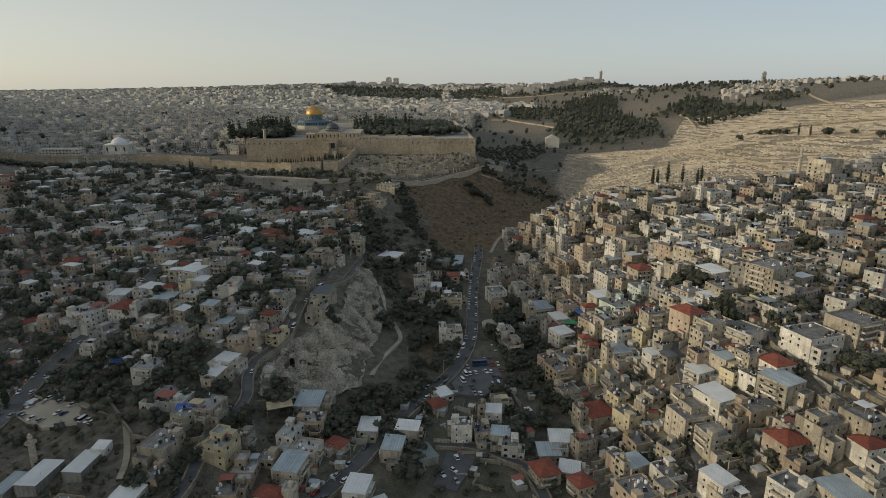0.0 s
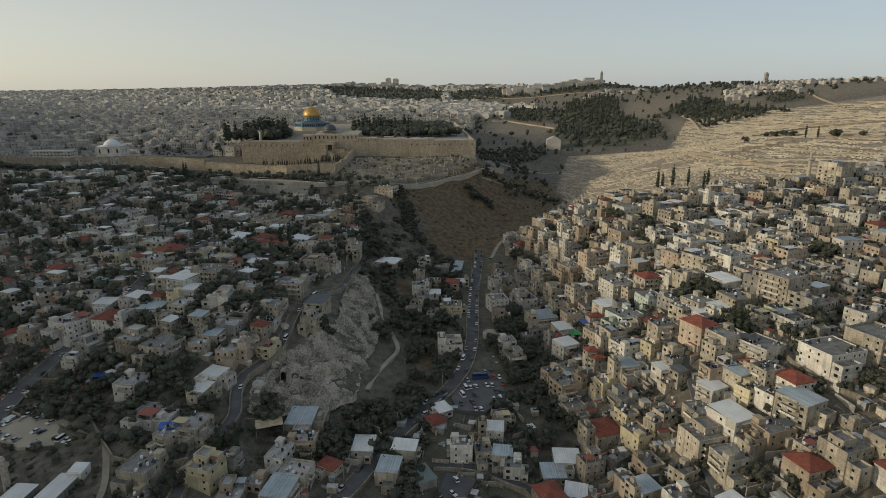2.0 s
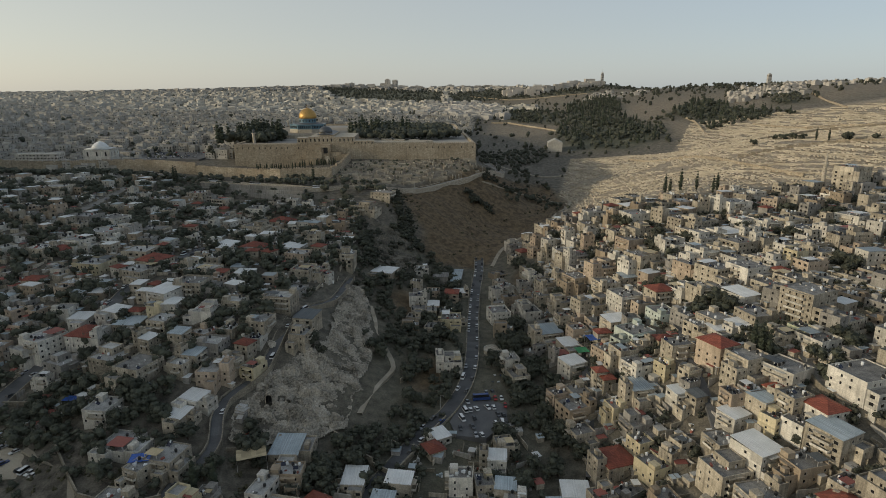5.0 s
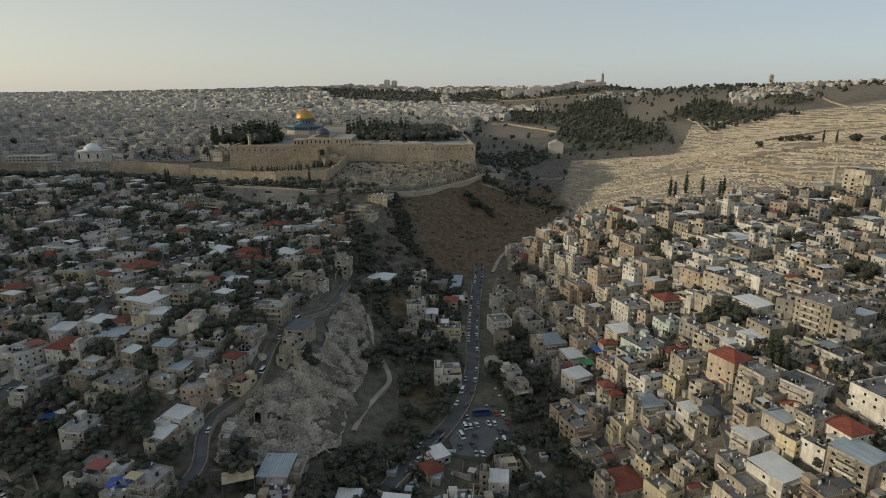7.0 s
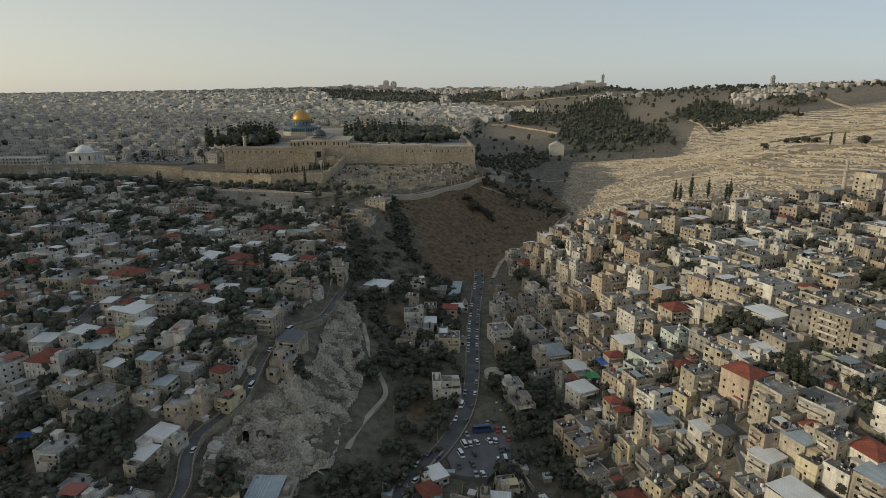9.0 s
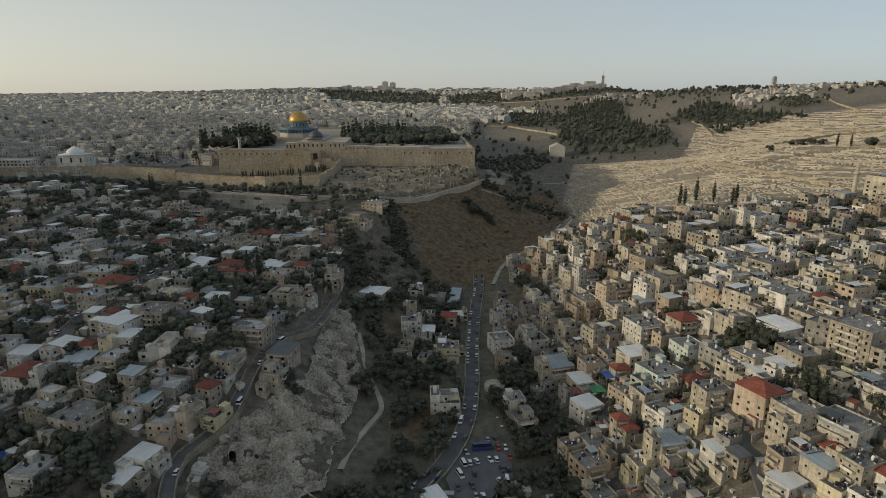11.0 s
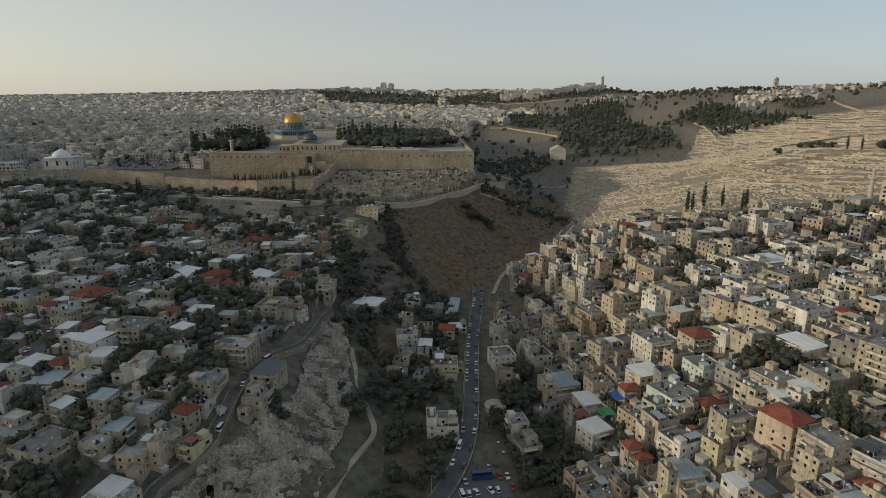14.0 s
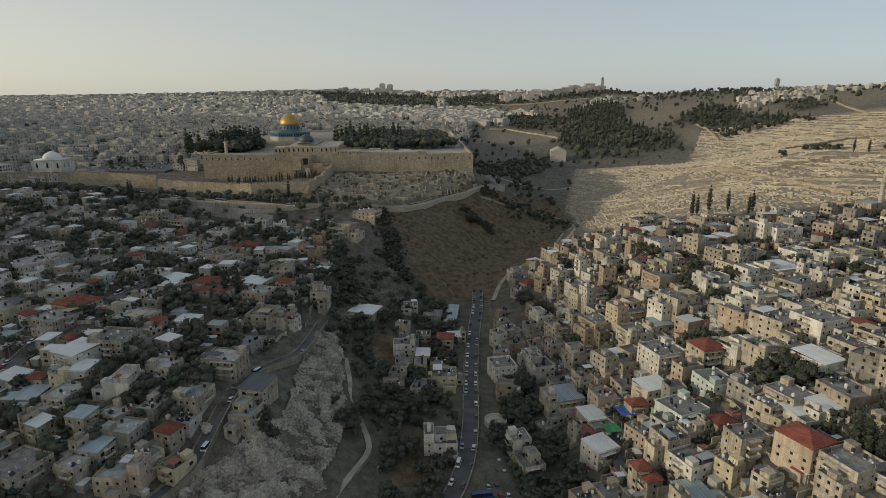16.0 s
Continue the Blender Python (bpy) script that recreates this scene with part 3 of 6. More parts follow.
def rock_face(outline, label):
    """Broken ledges of pale limestone within an outline."""
    b = Build()
    st = 0.8
    x0, y0 = min(p[0] for p in outline) - 2, min(p[1] for p in outline) - 2
    nx, ny = int((max(p[0] for p in outline) + 2 - x0) / st), int((max(p[1] for p in outline) + 2 - y0) / st)
    gx, gy = np.meshgrid(x0 + np.arange(nx) * st, y0 + np.arange(ny) * st)
    z = heights(gx, gy).reshape(gx.shape)
    m = poly_mask(gx, gy, outline, 5)
    m = np.clip(m + np.array([[0.5 * noise.noise(Vector((a * 0.13, b * 0.13, 7))) for a, b in zip(ra, rb)] for ra, rb in zip(gx, gy)]), 0, 1)
    out = np.empty_like(z)
    for j in range(ny):
        for i in range(nx):
            p = Vector((gx[j, i], gy[j, i], 0))
            q = Vector((p.x * 0.94 + p.y * 0.34, p.y * 0.94 - p.x * 0.34, 0))
            big = noise.noise(p * 0.07) * 3.2 + abs(noise.noise(p * 0.17)) * 2.6 + noise.cell(Vector((q.x * 0.16, q.y * 0.4, 0))) * 1.5
            ledge = math.floor((z[j, i] * 0.8 + big) / 1.5) * 1.5 - z[j, i] * 0.8
            chip = noise.cell(Vector((q.x * 0.3, q.y * 0.85, 1))) * 0.75 + noise.noise(p * 1.1) * 0.35
            out[j, i] = z[j, i] + 1.2 + (0.9 * ledge + 0.1 * big + chip) * m[j, i]
    for j in range(ny - 1):
        for i in range(nx - 1):
            if m[j, i] > 0.3 and m[j + 1, i + 1] > 0.3:
                q = [(j, i), (j, i + 1), (j + 1, i + 1), (j + 1, i)]
                b.poly([(gx[t], gy[t], out[t]) for t in q])
    ob = tagged(new("rock_face", b.mesh("rock_face", [M_ROCK if outline is ROCK else M_CRAG])), label, "rock", kind="structure")
    if outline is not ROCK:
        return ob
    # arched mouths of tombs and cisterns cut into the rock, shade inside painted black
    for cx, cy, w, h in ((-81.4, 293.5, 2.8, 5.4), (-73.8, 299, 2.4, 3.4), (-82.5, 283.5, 5.0, 4.0)):
        zz = float(out[int((cy - 1.5 - y0) / st), int((cx - x0) / st)]) - 0.6
        arch = [(w / 2 * math.cos(e), h - w / 2 + w / 2 * math.sin(e)) for e in np.linspace(0, math.pi, 9)]
        arch = [(w / 2, 0)] + arch + [(-w / 2, 0)]
        rim = [(x * 1.28, z * 1.09) for x, z in arch]
        n = len(arch)
        cave = Build()
        cave.shape([(cx + x, cy - 1.6, zz + z) for x, z in rim] + [(cx + x, cy - 1.9, zz + z) for x, z in arch] + [(cx + x, cy + 1.6, zz + z) for x, z in arch] + [(cx + x * 1.5, cy + 3.5, zz + z * 1.04) for x, z in rim],
                   [(k, k + 1, n + k + 1, n + k) for k in range(n - 1)] + [(k + 1, k, 3 * n + k, 3 * n + k + 1) for k in range(n - 1)])
        cave.shape([(cx + x, cy - 1.9, zz + z) for x, z in arch] + [(cx + x, cy + 1.6, zz + z) for x, z in arch],
                   [(k, k + 1, n + k + 1, n + k) for k in range(n - 1)] + [tuple(range(n, 2 * n))], 1)
        part("cave_mouth", cave, [M_ROCK, M_TANK_SHADE], ob, "dark arched opening cut in the rock")
    return ob


CRAG = [(-69, 567), (-43, 554), (-26, 549), (-19, 513), (-33, 479), (-52, 500)]
rock_face(ROCK, "broken pale quarried limestone ledges below the road")
rock_face(CRAG, "grey broken crag beside the bare slope")


def wall_line(name, pts, h, thick, material, label, crenel=False, top=None, parent=None, foot=6.0):
    """A masonry wall along a line, with merlons on top where crenel is set; top gives a level upper edge."""
    b = Build()
    for (xa, ya), (xb, yb) in zip(pts, pts[1:]):
        ln = math.hypot(xb - xa, yb - ya)
        rot = math.degrees(math.atan2(yb - ya, xb - xa))
        n = max(1, int(ln / 12))
        for k in range(n):
            t = (k + 0.5) / n
            x, y = xa + (xb - xa) * t, ya + (yb - ya) * t
            g = ground_z(x, y)
            zt = top if top is not None else g + h
            b.box(x, y, g - foot, ln / n + 0.02, thick, zt - g + foot, rot)
            if crenel:
                for e in range(int(ln / n / 2.4)):
                    a = -ln / n / 2 + 1.2 + e * 2.4
                    c, s = math.cos(radians(rot)), math.sin(radians(rot))
                    b.box(x + a * c, y + a * s, zt - 0.01, 1.4, thick * 0.5, 1.1, rot)
    ob = new(name, b.mesh(name, [material]))
    if parent:
        ob.parent = parent
        return tagged(ob, label)
    return tagged(ob, label, "wall", kind="structure")


wall_line("city_wall", [(-660, 690), (-521, 699), (-466, 712), (-400, 716), (-330, 702), (-270, 690)], 12, 3, M_CITYW, "crenellated ochre limestone old city wall", True)
wall_line("city_wall", [(-270, 690), (-221, 680), (-170, 664), (-118, 668), (-112, 700), (-110, 752)], 9.5, 2.5, M_CITYW, "lower crenellated limestone wall below the great wall", True)
# long concrete retaining wall with terraces under the road
for k in range(3):
    wall_line("retaining_wall", [(-246, 640 - k * 5), (-190, 623 - k * 5), (-134, 611 - k * 5)], 3, 1.6, WALLS["g"], "long grey concrete retaining wall below the road", top=80.5 - k * 3.2, foot=16)
wall_line("railing", [(-246, 640.5), (-190, 623.5), (-134, 611.5)], 3, 0.25, M_PALE, "pale railing along the retaining wall", top=81.8, foot=2)
for pts in ([(-92, 262), (-80, 262), (-66, 268)], [(-20, 262), (-10, 281), (3, 306)], [(-215, 300), (-185, 300), (-150, 305), (-118, 318)], [(-165, 262), (-150, 245), (-138, 232), (-120, 226), (-106, 232)],
            [(-22, 336), (-16, 352), (-14, 372)], [(165, 262), (175, 250), (190, 236)], [(40, 226), (36, 234), (20, 243)], [(-50, 285), (-30, 268), (-22, 262)]):
    wall_line("retaining_wall", pts, 2.6, 0.7, M_RWALL, "rough rubble stone retaining wall")


# ================= the walled esplanade =================
def sanctuary():
    base = 109.6
    th = empty("temple_mount", pose(-100, 770, 85), "huge walled stone esplanade of ochre ashlar", "esplanade", kind="")
    inv = Matrix.Translation((100, -770, -85))

    def put(name, b, mats, label="", smooth=False):
        me = b.mesh(name, mats, smooth)
        me.transform(inv)
        ob = new(name, me)
        ob.parent = th
        return tagged(ob, label) if label else ob
    rng = random.Random(11)
    sw, se, ne, nw = (Vector(p) for p in HARAM)
    # south wall in three lengths, with a row of small windows in the outer two
    u = (se - sw).normalized()
    L = (se - sw).length
    for a0, a1, rows, cols in ((0.0, 86, [101], 13), (86.0, 206, [], 1), (206.0, L, [101], 12)):
        b = Build()
        p = sw + u * a0
        b.facade((p.x, p.y), (u.x, u.y), a1 - a0, 60, base, rows, cols, 1.3, 2.0, 3.0, 9, 0.7, rng, skip=0.15)
        q = sw + u * a1
        n = Vector((-u.y, u.x))
        b.poly([(p.x, p.y, base), (q.x, q.y, base), (q.x + n.x * 3, q.y + n.y * 3, base), (p.x + n.x * 3, p.y + n.y * 3, base)])
        b.poly([(q.x + n.x * 3, q.y + n.y * 3, base), (q.x + n.x * 3, q.y + n.y * 3, base - 5), (p.x + n.x * 3, p.y + n.y * 3, base - 5), (p.x + n.x * 3, p.y + n.y * 3, base)])
        if a0 > 80:
            for k in range(int((a1 - a0) / 2.6)):
                c = p + u * (1.3 + 2.6 * k) + n * 0.6
                b.box(c.x, c.y, base - 0.01, 1.5, 1.0, 1.1, math.degrees(math.atan2(u.y, u.x)))
        put("south_wall", b, [M_CITYW, M_PANE], "ochre ashlar wall of weathered courses")
    for name, p, q in (("east_wall", se, ne), ("north_wall", ne, nw), ("west_wall", nw, sw)):
        b = Build()
        d = (q - p).normalized()
        n = Vector((-d.y, d.x))
        for a, c, o in ((p, q, 0),):
            b.poly([(a.x, a.y, 55), (c.x, c.y, 55), (c.x, c.y, base), (a.x, a.y, base)])
            b.poly([(a.x, a.y, base), (c.x, c.y, base), (c.x + n.x * 3, c.y + n.y * 3, base), (a.x + n.x * 3, a.y + n.y * 3, base)])
            b.poly([(c.x + n.x * 3, c.y + n.y * 3, base), (c.x + n.x * 3, c.y + n.y * 3, base - 5), (a.x + n.x * 3, a.y + n.y * 3, base - 5), (a.x + n.x * 3, a.y + n.y * 3, base)])
        put(name, b, [M_CITYW])
    b = Build()
    b.poly([(p.x, p.y, 106.5) for p in (sw, se, ne, nw)])
    put("courtyard", b, [M_PAVE], "pale paved courtyard")
    b = Build()
    b.box(-185, 975, 106.5, 150, 170, 5.5, 3)
    for k in range(6):
        b.box(-198, 888 - k * 0.7, 106.5, 22, 1.4, 4 - k * 0.66, 3)
    put("upper_platform", b, [M_PALE], "raised pale stone platform with steps")
    b = Build()
    for k in range(5):
        b.box(-90 + k * 18, 800 + (k % 2) * 22, 106.5, 14, 10, 3.5 + (k % 3), 4)
    b.box(14, 800, 106.5, 46, 34, 1.6, 4)
    b.box(-55, 793, 106.5, 70, 18, 4, 4)
    put("low_building", b, [M_PALE])
    return th


sanctuary()


def great_dome():
    """The octagonal shrine with its drum and gilded dome."""
    x, y, z = -201, 945, 112
    th = empty("dome_shrine", pose(x, y, z), "octagonal blue-tiled shrine with a gilded dome", "shrine")
    oct_turn = math.pi / 8
    b = Build()
    b.lathe(0, 0, [(27, 0), (27, 5.2)], 8, turn=oct_turn)
    part("marble_base", b, M_PALE, th, "pale marble lower wall")
    b = Build()
    b.lathe(0, 0, [(26.8, 5.2), (26.8, 11.2), (27.2, 11.4), (27.2, 12), (26, 12)], 8, turn=oct_turn)
    part("tiled_wall", b, M_BLUE, th, "blue glazed tile upper wall")
    b = Build()
    for k in range(8):
        a = 2 * math.pi * (k + 0.5) / 8 + oct_turn
        for e in range(-3, 4):
            ca, sa = math.cos(a), math.sin(a)
            b = Build()
            b.box(24.75 * ca - e * 2.7 * sa, 24.75 * sa + e * 2.7 * ca, 6.4, 0.5, 1.3, 3.6, math.degrees(a))
            part("arched_window", b, M_PANE, th)
    b = Build()
    b.lathe(0, 0, [(26, 11.6), (13.2, 14.2)], 8, turn=oct_turn)
    part("roof", b, M_LEAD, th, "grey lead sloping roof")
    b = Build()
    b.lathe(0, 0, [(12.4, 13.8), (12.4, 19.2), (13.0, 19.4), (13.0, 20.0), (12.6, 20.0)], 32)
    part("drum", b, M_BLUE, th, "blue tiled drum under the dome")
    b = Build()
    for k in range(16):
        a = 2 * math.pi * k / 16
        b = Build()
        b.box(12.3 * math.cos(a), 12.3 * math.sin(a), 15.3, 0.5, 1.4, 3.0, math.degrees(a))
        part("drum_window", b, M_PANE, th)
    b = Build()
    b.lathe(0, 0, [(12.7, 19.9), (13.0, 21.2), (13.1, 23), (12.8, 25), (12.0, 27.2), (10.7, 29.4), (8.9, 31.4), (6.6, 33.0), (4.2, 34.2), (2.0, 35.0), (0.3, 35.4)], 40)
    part("dome", b, M_GOLD, th, "gleaming gold dome", True)
    b = Build()
    b.lathe(0, 0, [(0.3, 35.2), (0.5, 36.2), (0.15, 36.8), (0.4, 37.5), (0.1, 38), (0.1, 40)], 10)
    part("finial", b, M_GOLD, th)


great_dome()


def mosque():
    """The long mosque at the south wall with a dark lead dome and side halls."""
    th = empty("mosque", pose(-140, 800, 106.5), "long ochre stone mosque with a dark lead dome", "mosque")
    rng = random.Random(5)
    rot = 4.0

    def hall(name, x, y, w, d, h, cols, label="", roof=M_PALE, rows=1):
        b = Build()
        c, s = math.cos(radians(rot)), math.sin(radians(rot))
        pts = [(x + a * c - e * s, y + a * s + e * c) for a, e in ((-w / 2, -d / 2), (w / 2, -d / 2), (w / 2, d / 2), (-w / 2, d / 2))]
        dirs = [(c, s), (-s, c), (-c, -s), (s, -c)]
        for p, u, ln in zip(pts, dirs, (w, d, w, d)):
            b.facade(p, u, ln, -2, h, [h - 8 + 0.2], max(1, int(cols * ln / w)), 1.6, 3.4, 2.4, 8, 0.6, rng, skip=0.05)
        b.poly([(*p, h) for p in pts], 2)
        part(name, b, [M_CITYW, M_PANE, roof], th, label)
    hall("prayer_hall", 4.5, 0, 55, 76, 11.2, 11, "ochre stone hall with arched windows", M_PALE)
    hall("west_aisle", -29, -28, 12, 20, 10.2, 3, "pale annex with a flat bright roof", M_PALE)
    hall("east_aisle", 45, -30, 25, 15, 7.0, 6, "low stone annex with small windows", M_PALE)
    hall("west_hall", -68, -34, 64, 12, 3.4, 10, "low stone hall with a flat pale roof", M_PALE)
    b = Build()
    b.box(-2, 2, 11.2, 18, 68, 2.2, rot)
    part("nave_wall", b, M_CITYW, th)
    b = Build()
    b.shape([(-12, -33, 13.4), (8, -33, 13.4), (4, 36, 13.4), (-16, 36, 13.4), (-2, -33, 15.6), (-6, 36, 15.6)], [(0, 1, 4), (1, 2, 5, 4), (2, 3, 5), (3, 0, 4, 5)])
    part("gable_roof", b, M_LEAD, th, "grey lead gabled roof")
    b = Build()
    b.lathe(-5, -10, [(8.0, 11), (8.0, 15.0), (8.4, 15.1)], 24)
    part("drum", b, M_CITYW, th)
    b = Build()
    b.lathe(-5, -10, [(8.2, 15.1), (8.3, 16.4), (7.8, 18.2), (6.6, 20.0), (4.6, 21.4), (2.1, 22.2), (0.2, 22.7), (0.1, 24.5)], 28)
    part("dome", b, M_LEAD, th, "dark lead dome", True)
    # pilasters along the front of the hall
    for k in range(12):
        b = Build()
        b.box(-21 + k * 4.9, -39.6 + k * 0.34, 0, 0.8, 0.7, 11.0, rot)
        part("pilaster", b, M_PALE, th)
    # buildings, a deep arched gate and stairs that stand before the south wall
    for x, y, w, d, h, z in ((-17, -46, 10, 9, 20, -24), (-8, -46, 9, 10, 23.5, -24), (13, -44, 12, 7, 16, -22), (22, -43, 9, 7, 11, -20), (-26, -47, 9, 7, 9, -24), (-9, -55, 7, 9, 13, -26)):
        b = Build()
        b.box(x, y, z, w, d, h, rot)
        b.box(x, y, z + h, w + 0.6, d + 0.6, 0.5, rot)
        part("buttress_tower", b, M_CITYW, th, "weathered stone tower before the wall")
    b = Build()
    # the gateway's back is coloured black to stand for the shade in it
    b.facade((-5, -48), (0.998, 0.07), 12, -24, 3, [-9], 1, 5.2, 7.0, 1.4, 12, 3.0, rng, skip=0)
    for p, q in (((-5, -48), (-5, -41)), ((7, -47.2), (7, -40))):
        b.poly([(*p, -24), (*p, 3), (*q, 3), (*q, -24)])
    b.poly([(-5, -48, 3), (7, -47.2, 3), (7, -40, 3), (-5, -41, 3)])
    part("gate_block", b, [M_CITYW, M_TANK_SHADE], th, "stone block with one deep dark gateway")
    b = Build()
    for k in range(16):
        b.box(3 + k * 0.75, -50 - k * 1.9, -28, 4.5, 1.9, 17.5 - k * 1.05, rot)
    part("stairway", b, M_PALE, th, "steep stone stairway")


mosque()


def minaret(x, y, z, h, r, label, material=M_PALE, side=4):
    th = empty("minaret", pose(x, y, z), label, "minaret")
    b = Build()
    b.lathe(0, 0, [(r, 0), (r * 0.9, h * 0.7)], side)
    part("shaft", b, material, th)
    b = Build()
    b.lathe(0, 0, [(r * 0.9, h * 0.69), (r * 1.5, h * 0.72), (r * 1.5, h * 0.76), (r * 0.7, h * 0.76)], 12)
    part("gallery", b, material, th)
    b = Build()
    b.lathe(0, 0, [(r * 0.65, h * 0.75), (r * 0.6, h * 0.88), (r * 0.75, h * 0.89), (r * 0.5, h * 0.95), (0.05, h)], 12)
    part("cap", b, M_LEAD if side == 4 else material, th)
    return th


minaret(-231, 776, 106.5, 20, 1.9, "square pale stone minaret on the esplanade")
minaret(318, 528, ground_z(318, 528) - 1, 32, 1.7, "slender pale minaret beside an apartment block", side=10)
minaret(-176, 222, ground_z(-176, 222) - 1, 17, 1.5, "small pale stone minaret above sheet roofs", side=8)


for pts in ([(119, 1492), (159, 1486), (209, 1372), (237, 1290)], [(486, 1253), (474, 1169), (441, 1049)], [(524, 1054), (541, 928), (576, 908), (598, 865)],
            [(285, 938), (311, 766), (320, 664), (335, 583)], [(112, 2568), (257, 2400), (422, 2350), (539, 2307)], [(785, 1342), (737, 1207), (717, 1110)], [(330, 700), (430, 690), (520, 640)], [(420, 830), (520, 860), (640, 840)]):
    wall_line("garden_wall", pts, 3.2, 1.0, M_CITYW, "long pale ochre garden wall on the slope")


def ruins():
    """Low excavated walls and steps before the great wall."""
    b, rng = Build(), random.Random(21)
    pts = spread(rng, DIG, 420)
    z = heights([p[0] for p in pts], [p[1] for p in pts])
    for (x, y), g in zip(pts, z):
        b.box(x, y, g - 2, rng.uniform(2, 11), rng.uniform(0.7, 1.6), rng.uniform(2.6, 4.6), rng.choice((4, 94)) + rng.uniform(-4, 4))
    for k in range(14):
        b.box(-20, 716 + k * 1.6, 70, 40, 1.6, 8 + k * 0.7, 10)
    tagged(new("excavated_ruins", b.mesh("excavated_ruins", [M_TOMB])), "low excavated limestone walls and steps", "ruins", kind="stuff")


ruins()

# ================= houses =================
def window_mesh():
    """A frame with its pane, one joined piece."""
    b = Build()
    w, h, t = 0.6, 1.4, 0.08
    out = [(-w, 0), (w, 0), (w, h), (-w, h)]
    inn = [(-w + t, t), (w - t, t), (w - t, h - t), (-w + t, h - t)]
    b.shape([(x, -0.06, z) for x, z in out] + [(x, -0.06, z) for x, z in inn] + [(x, 0.02, z) for x, z in inn], [(k, (k + 1) % 4, 4 + (k + 1) % 4, 4 + k) for k in range(4)] + [(4 + k, 4 + (k + 1) % 4, 8 + (k + 1) % 4, 8 + k) for k in range(4)] + [(8, 9, 10, 11)])
    b.m[-1] = 1
    return b.mesh("window", [M_FRAME, M_PANE])


def tank_mesh(material):
    b = Build()
    b.lathe(0, 0, [(0.55, 0.5), (0.6, 0.7), (0.6, 1.6), (0.45, 1.8), (0.15, 1.88)], 10)
    for a in (-0.35, 0.35):
        b.box(a, 0, 0, 0.08, 0.8, 0.52, mi=1)
    return b.mesh("water_tank", [material, M_FRAME])


def panel_mesh():
    b = Build()
    b.shape([(-1, -0.6, 0.25), (1, -0.6, 0.25), (1, 0.6, 1.15), (-1, 0.6, 1.15), (-1, -0.6, 0.18), (1, -0.6, 0.18), (1, 0.6, 1.08), (-1, 0.6, 1.08)],
            [(0, 1, 2, 3), (7, 6, 5, 4), (0, 4, 5, 1), (1, 5, 6, 2), (2, 6, 7, 3), (3, 7, 4, 0)])
    for x in (-0.9, 0.9):
        b.box(x, 0.55, 0, 0.06, 0.06, 1.08, mi=1)
        b.box(x, -0.55, 0, 0.06, 0.06, 0.2, mi=1)
    b.lathe(0, 0.9, [(0.28, 0.9), (0.28, 1.5)], 8, 1)
    return b.mesh("solar_heater", [M_SOLAR, M_TANK_W])


def dish_mesh():
    b = Build()
    ring = [(0.55 * math.cos(k * math.pi / 6), -0.2 + 0.2, 0.9 + 0.55 * math.sin(k * math.pi / 6)) for k in range(12)]
    b.shape([(x, y - 0.12, z + 0.0) for x, y, z in ring] + [(0, 0.1, 0.9)], [(k, (k + 1) % 12, 12) for k in range(12)] + [((k + 1) % 12, k, 12) for k in range(12)])
    b.box(0, 0.12, 0, 0.08, 0.08, 0.9)
    return b.mesh("satellite_dish", [M_TANK_W])


ME_WINDOW, ME_TANK_K, ME_TANK_W, ME_PANEL, ME_DISH = window_mesh(), tank_mesh(M_TANK_SHADE), tank_mesh(M_TANK_W), panel_mesh(), dish_mesh()
WALL_WORDS = {"c": "cream limestone", "w": "white rendered", "g": "bare concrete", "p": "peach rendered", "n": "brown stone", "y": "yellow rendered", "t": "pale teal-painted", "v": "green-grey rendered"}
COUNT_WORDS = ("", "single-storey", "two-storey", "three-storey", "four-storey", "five-storey", "six-storey")
STOREY = 3.1
TAKEN = []


def shell(b, w, d, n, foot, rng, sites=None, fine=True):
    """Four walls with window openings, a parapet and a flat roof deck, about the origin."""
    top = n * STOREY
    pts = ((-w / 2, -d / 2), (w / 2, -d / 2), (w / 2, d / 2), (-w / 2, d / 2))
    dirs = ((1, 0), (0, 1), (-1, 0), (0, -1))
    rows = [k * STOREY for k in range(n)]
    par = rng.choice((0.5, 0.8, 1.0))
    for k, (p, u, ln) in enumerate(zip(pts, dirs, (w, d, w, d))):
        ww, wh = rng.choice(((1.0, 1.3), (0.9, 1.1), (1.2, 1.3), (0.8, 1.3), (1.1, 1.2), (1.9, 1.5)))
        got = [] if sites is not None else None
        b.facade(p, u, ln, -foot, top + par, rows, max(1, int(ln / max(ww + 0.7, rng.uniform(2.6, 4.6)))), ww, wh, rng.uniform(0.8, 1.2), STOREY, 0.25, rng, skip=rng.choice((0.12, 0.25, 0.45)), sites=got)
        if got:
            sites += [(q, a, ww / 1.2, wh / 1.4) for q, a in got]
    i = 0.25
    inn = [(x - math.copysign(i, x), y - math.copysign(i, y)) for x, y in pts]
    for k in range(4):
        p, q, r, s = pts[k], pts[(k + 1) % 4], inn[(k + 1) % 4], inn[k]
        b.poly([(*p, top + par), (*q, top + par), (*r, top + par), (*s, top + par)])
        b.poly([(*s, top + par), (*r, top + par), (*r, top), (*s, top)])
    return top, inn


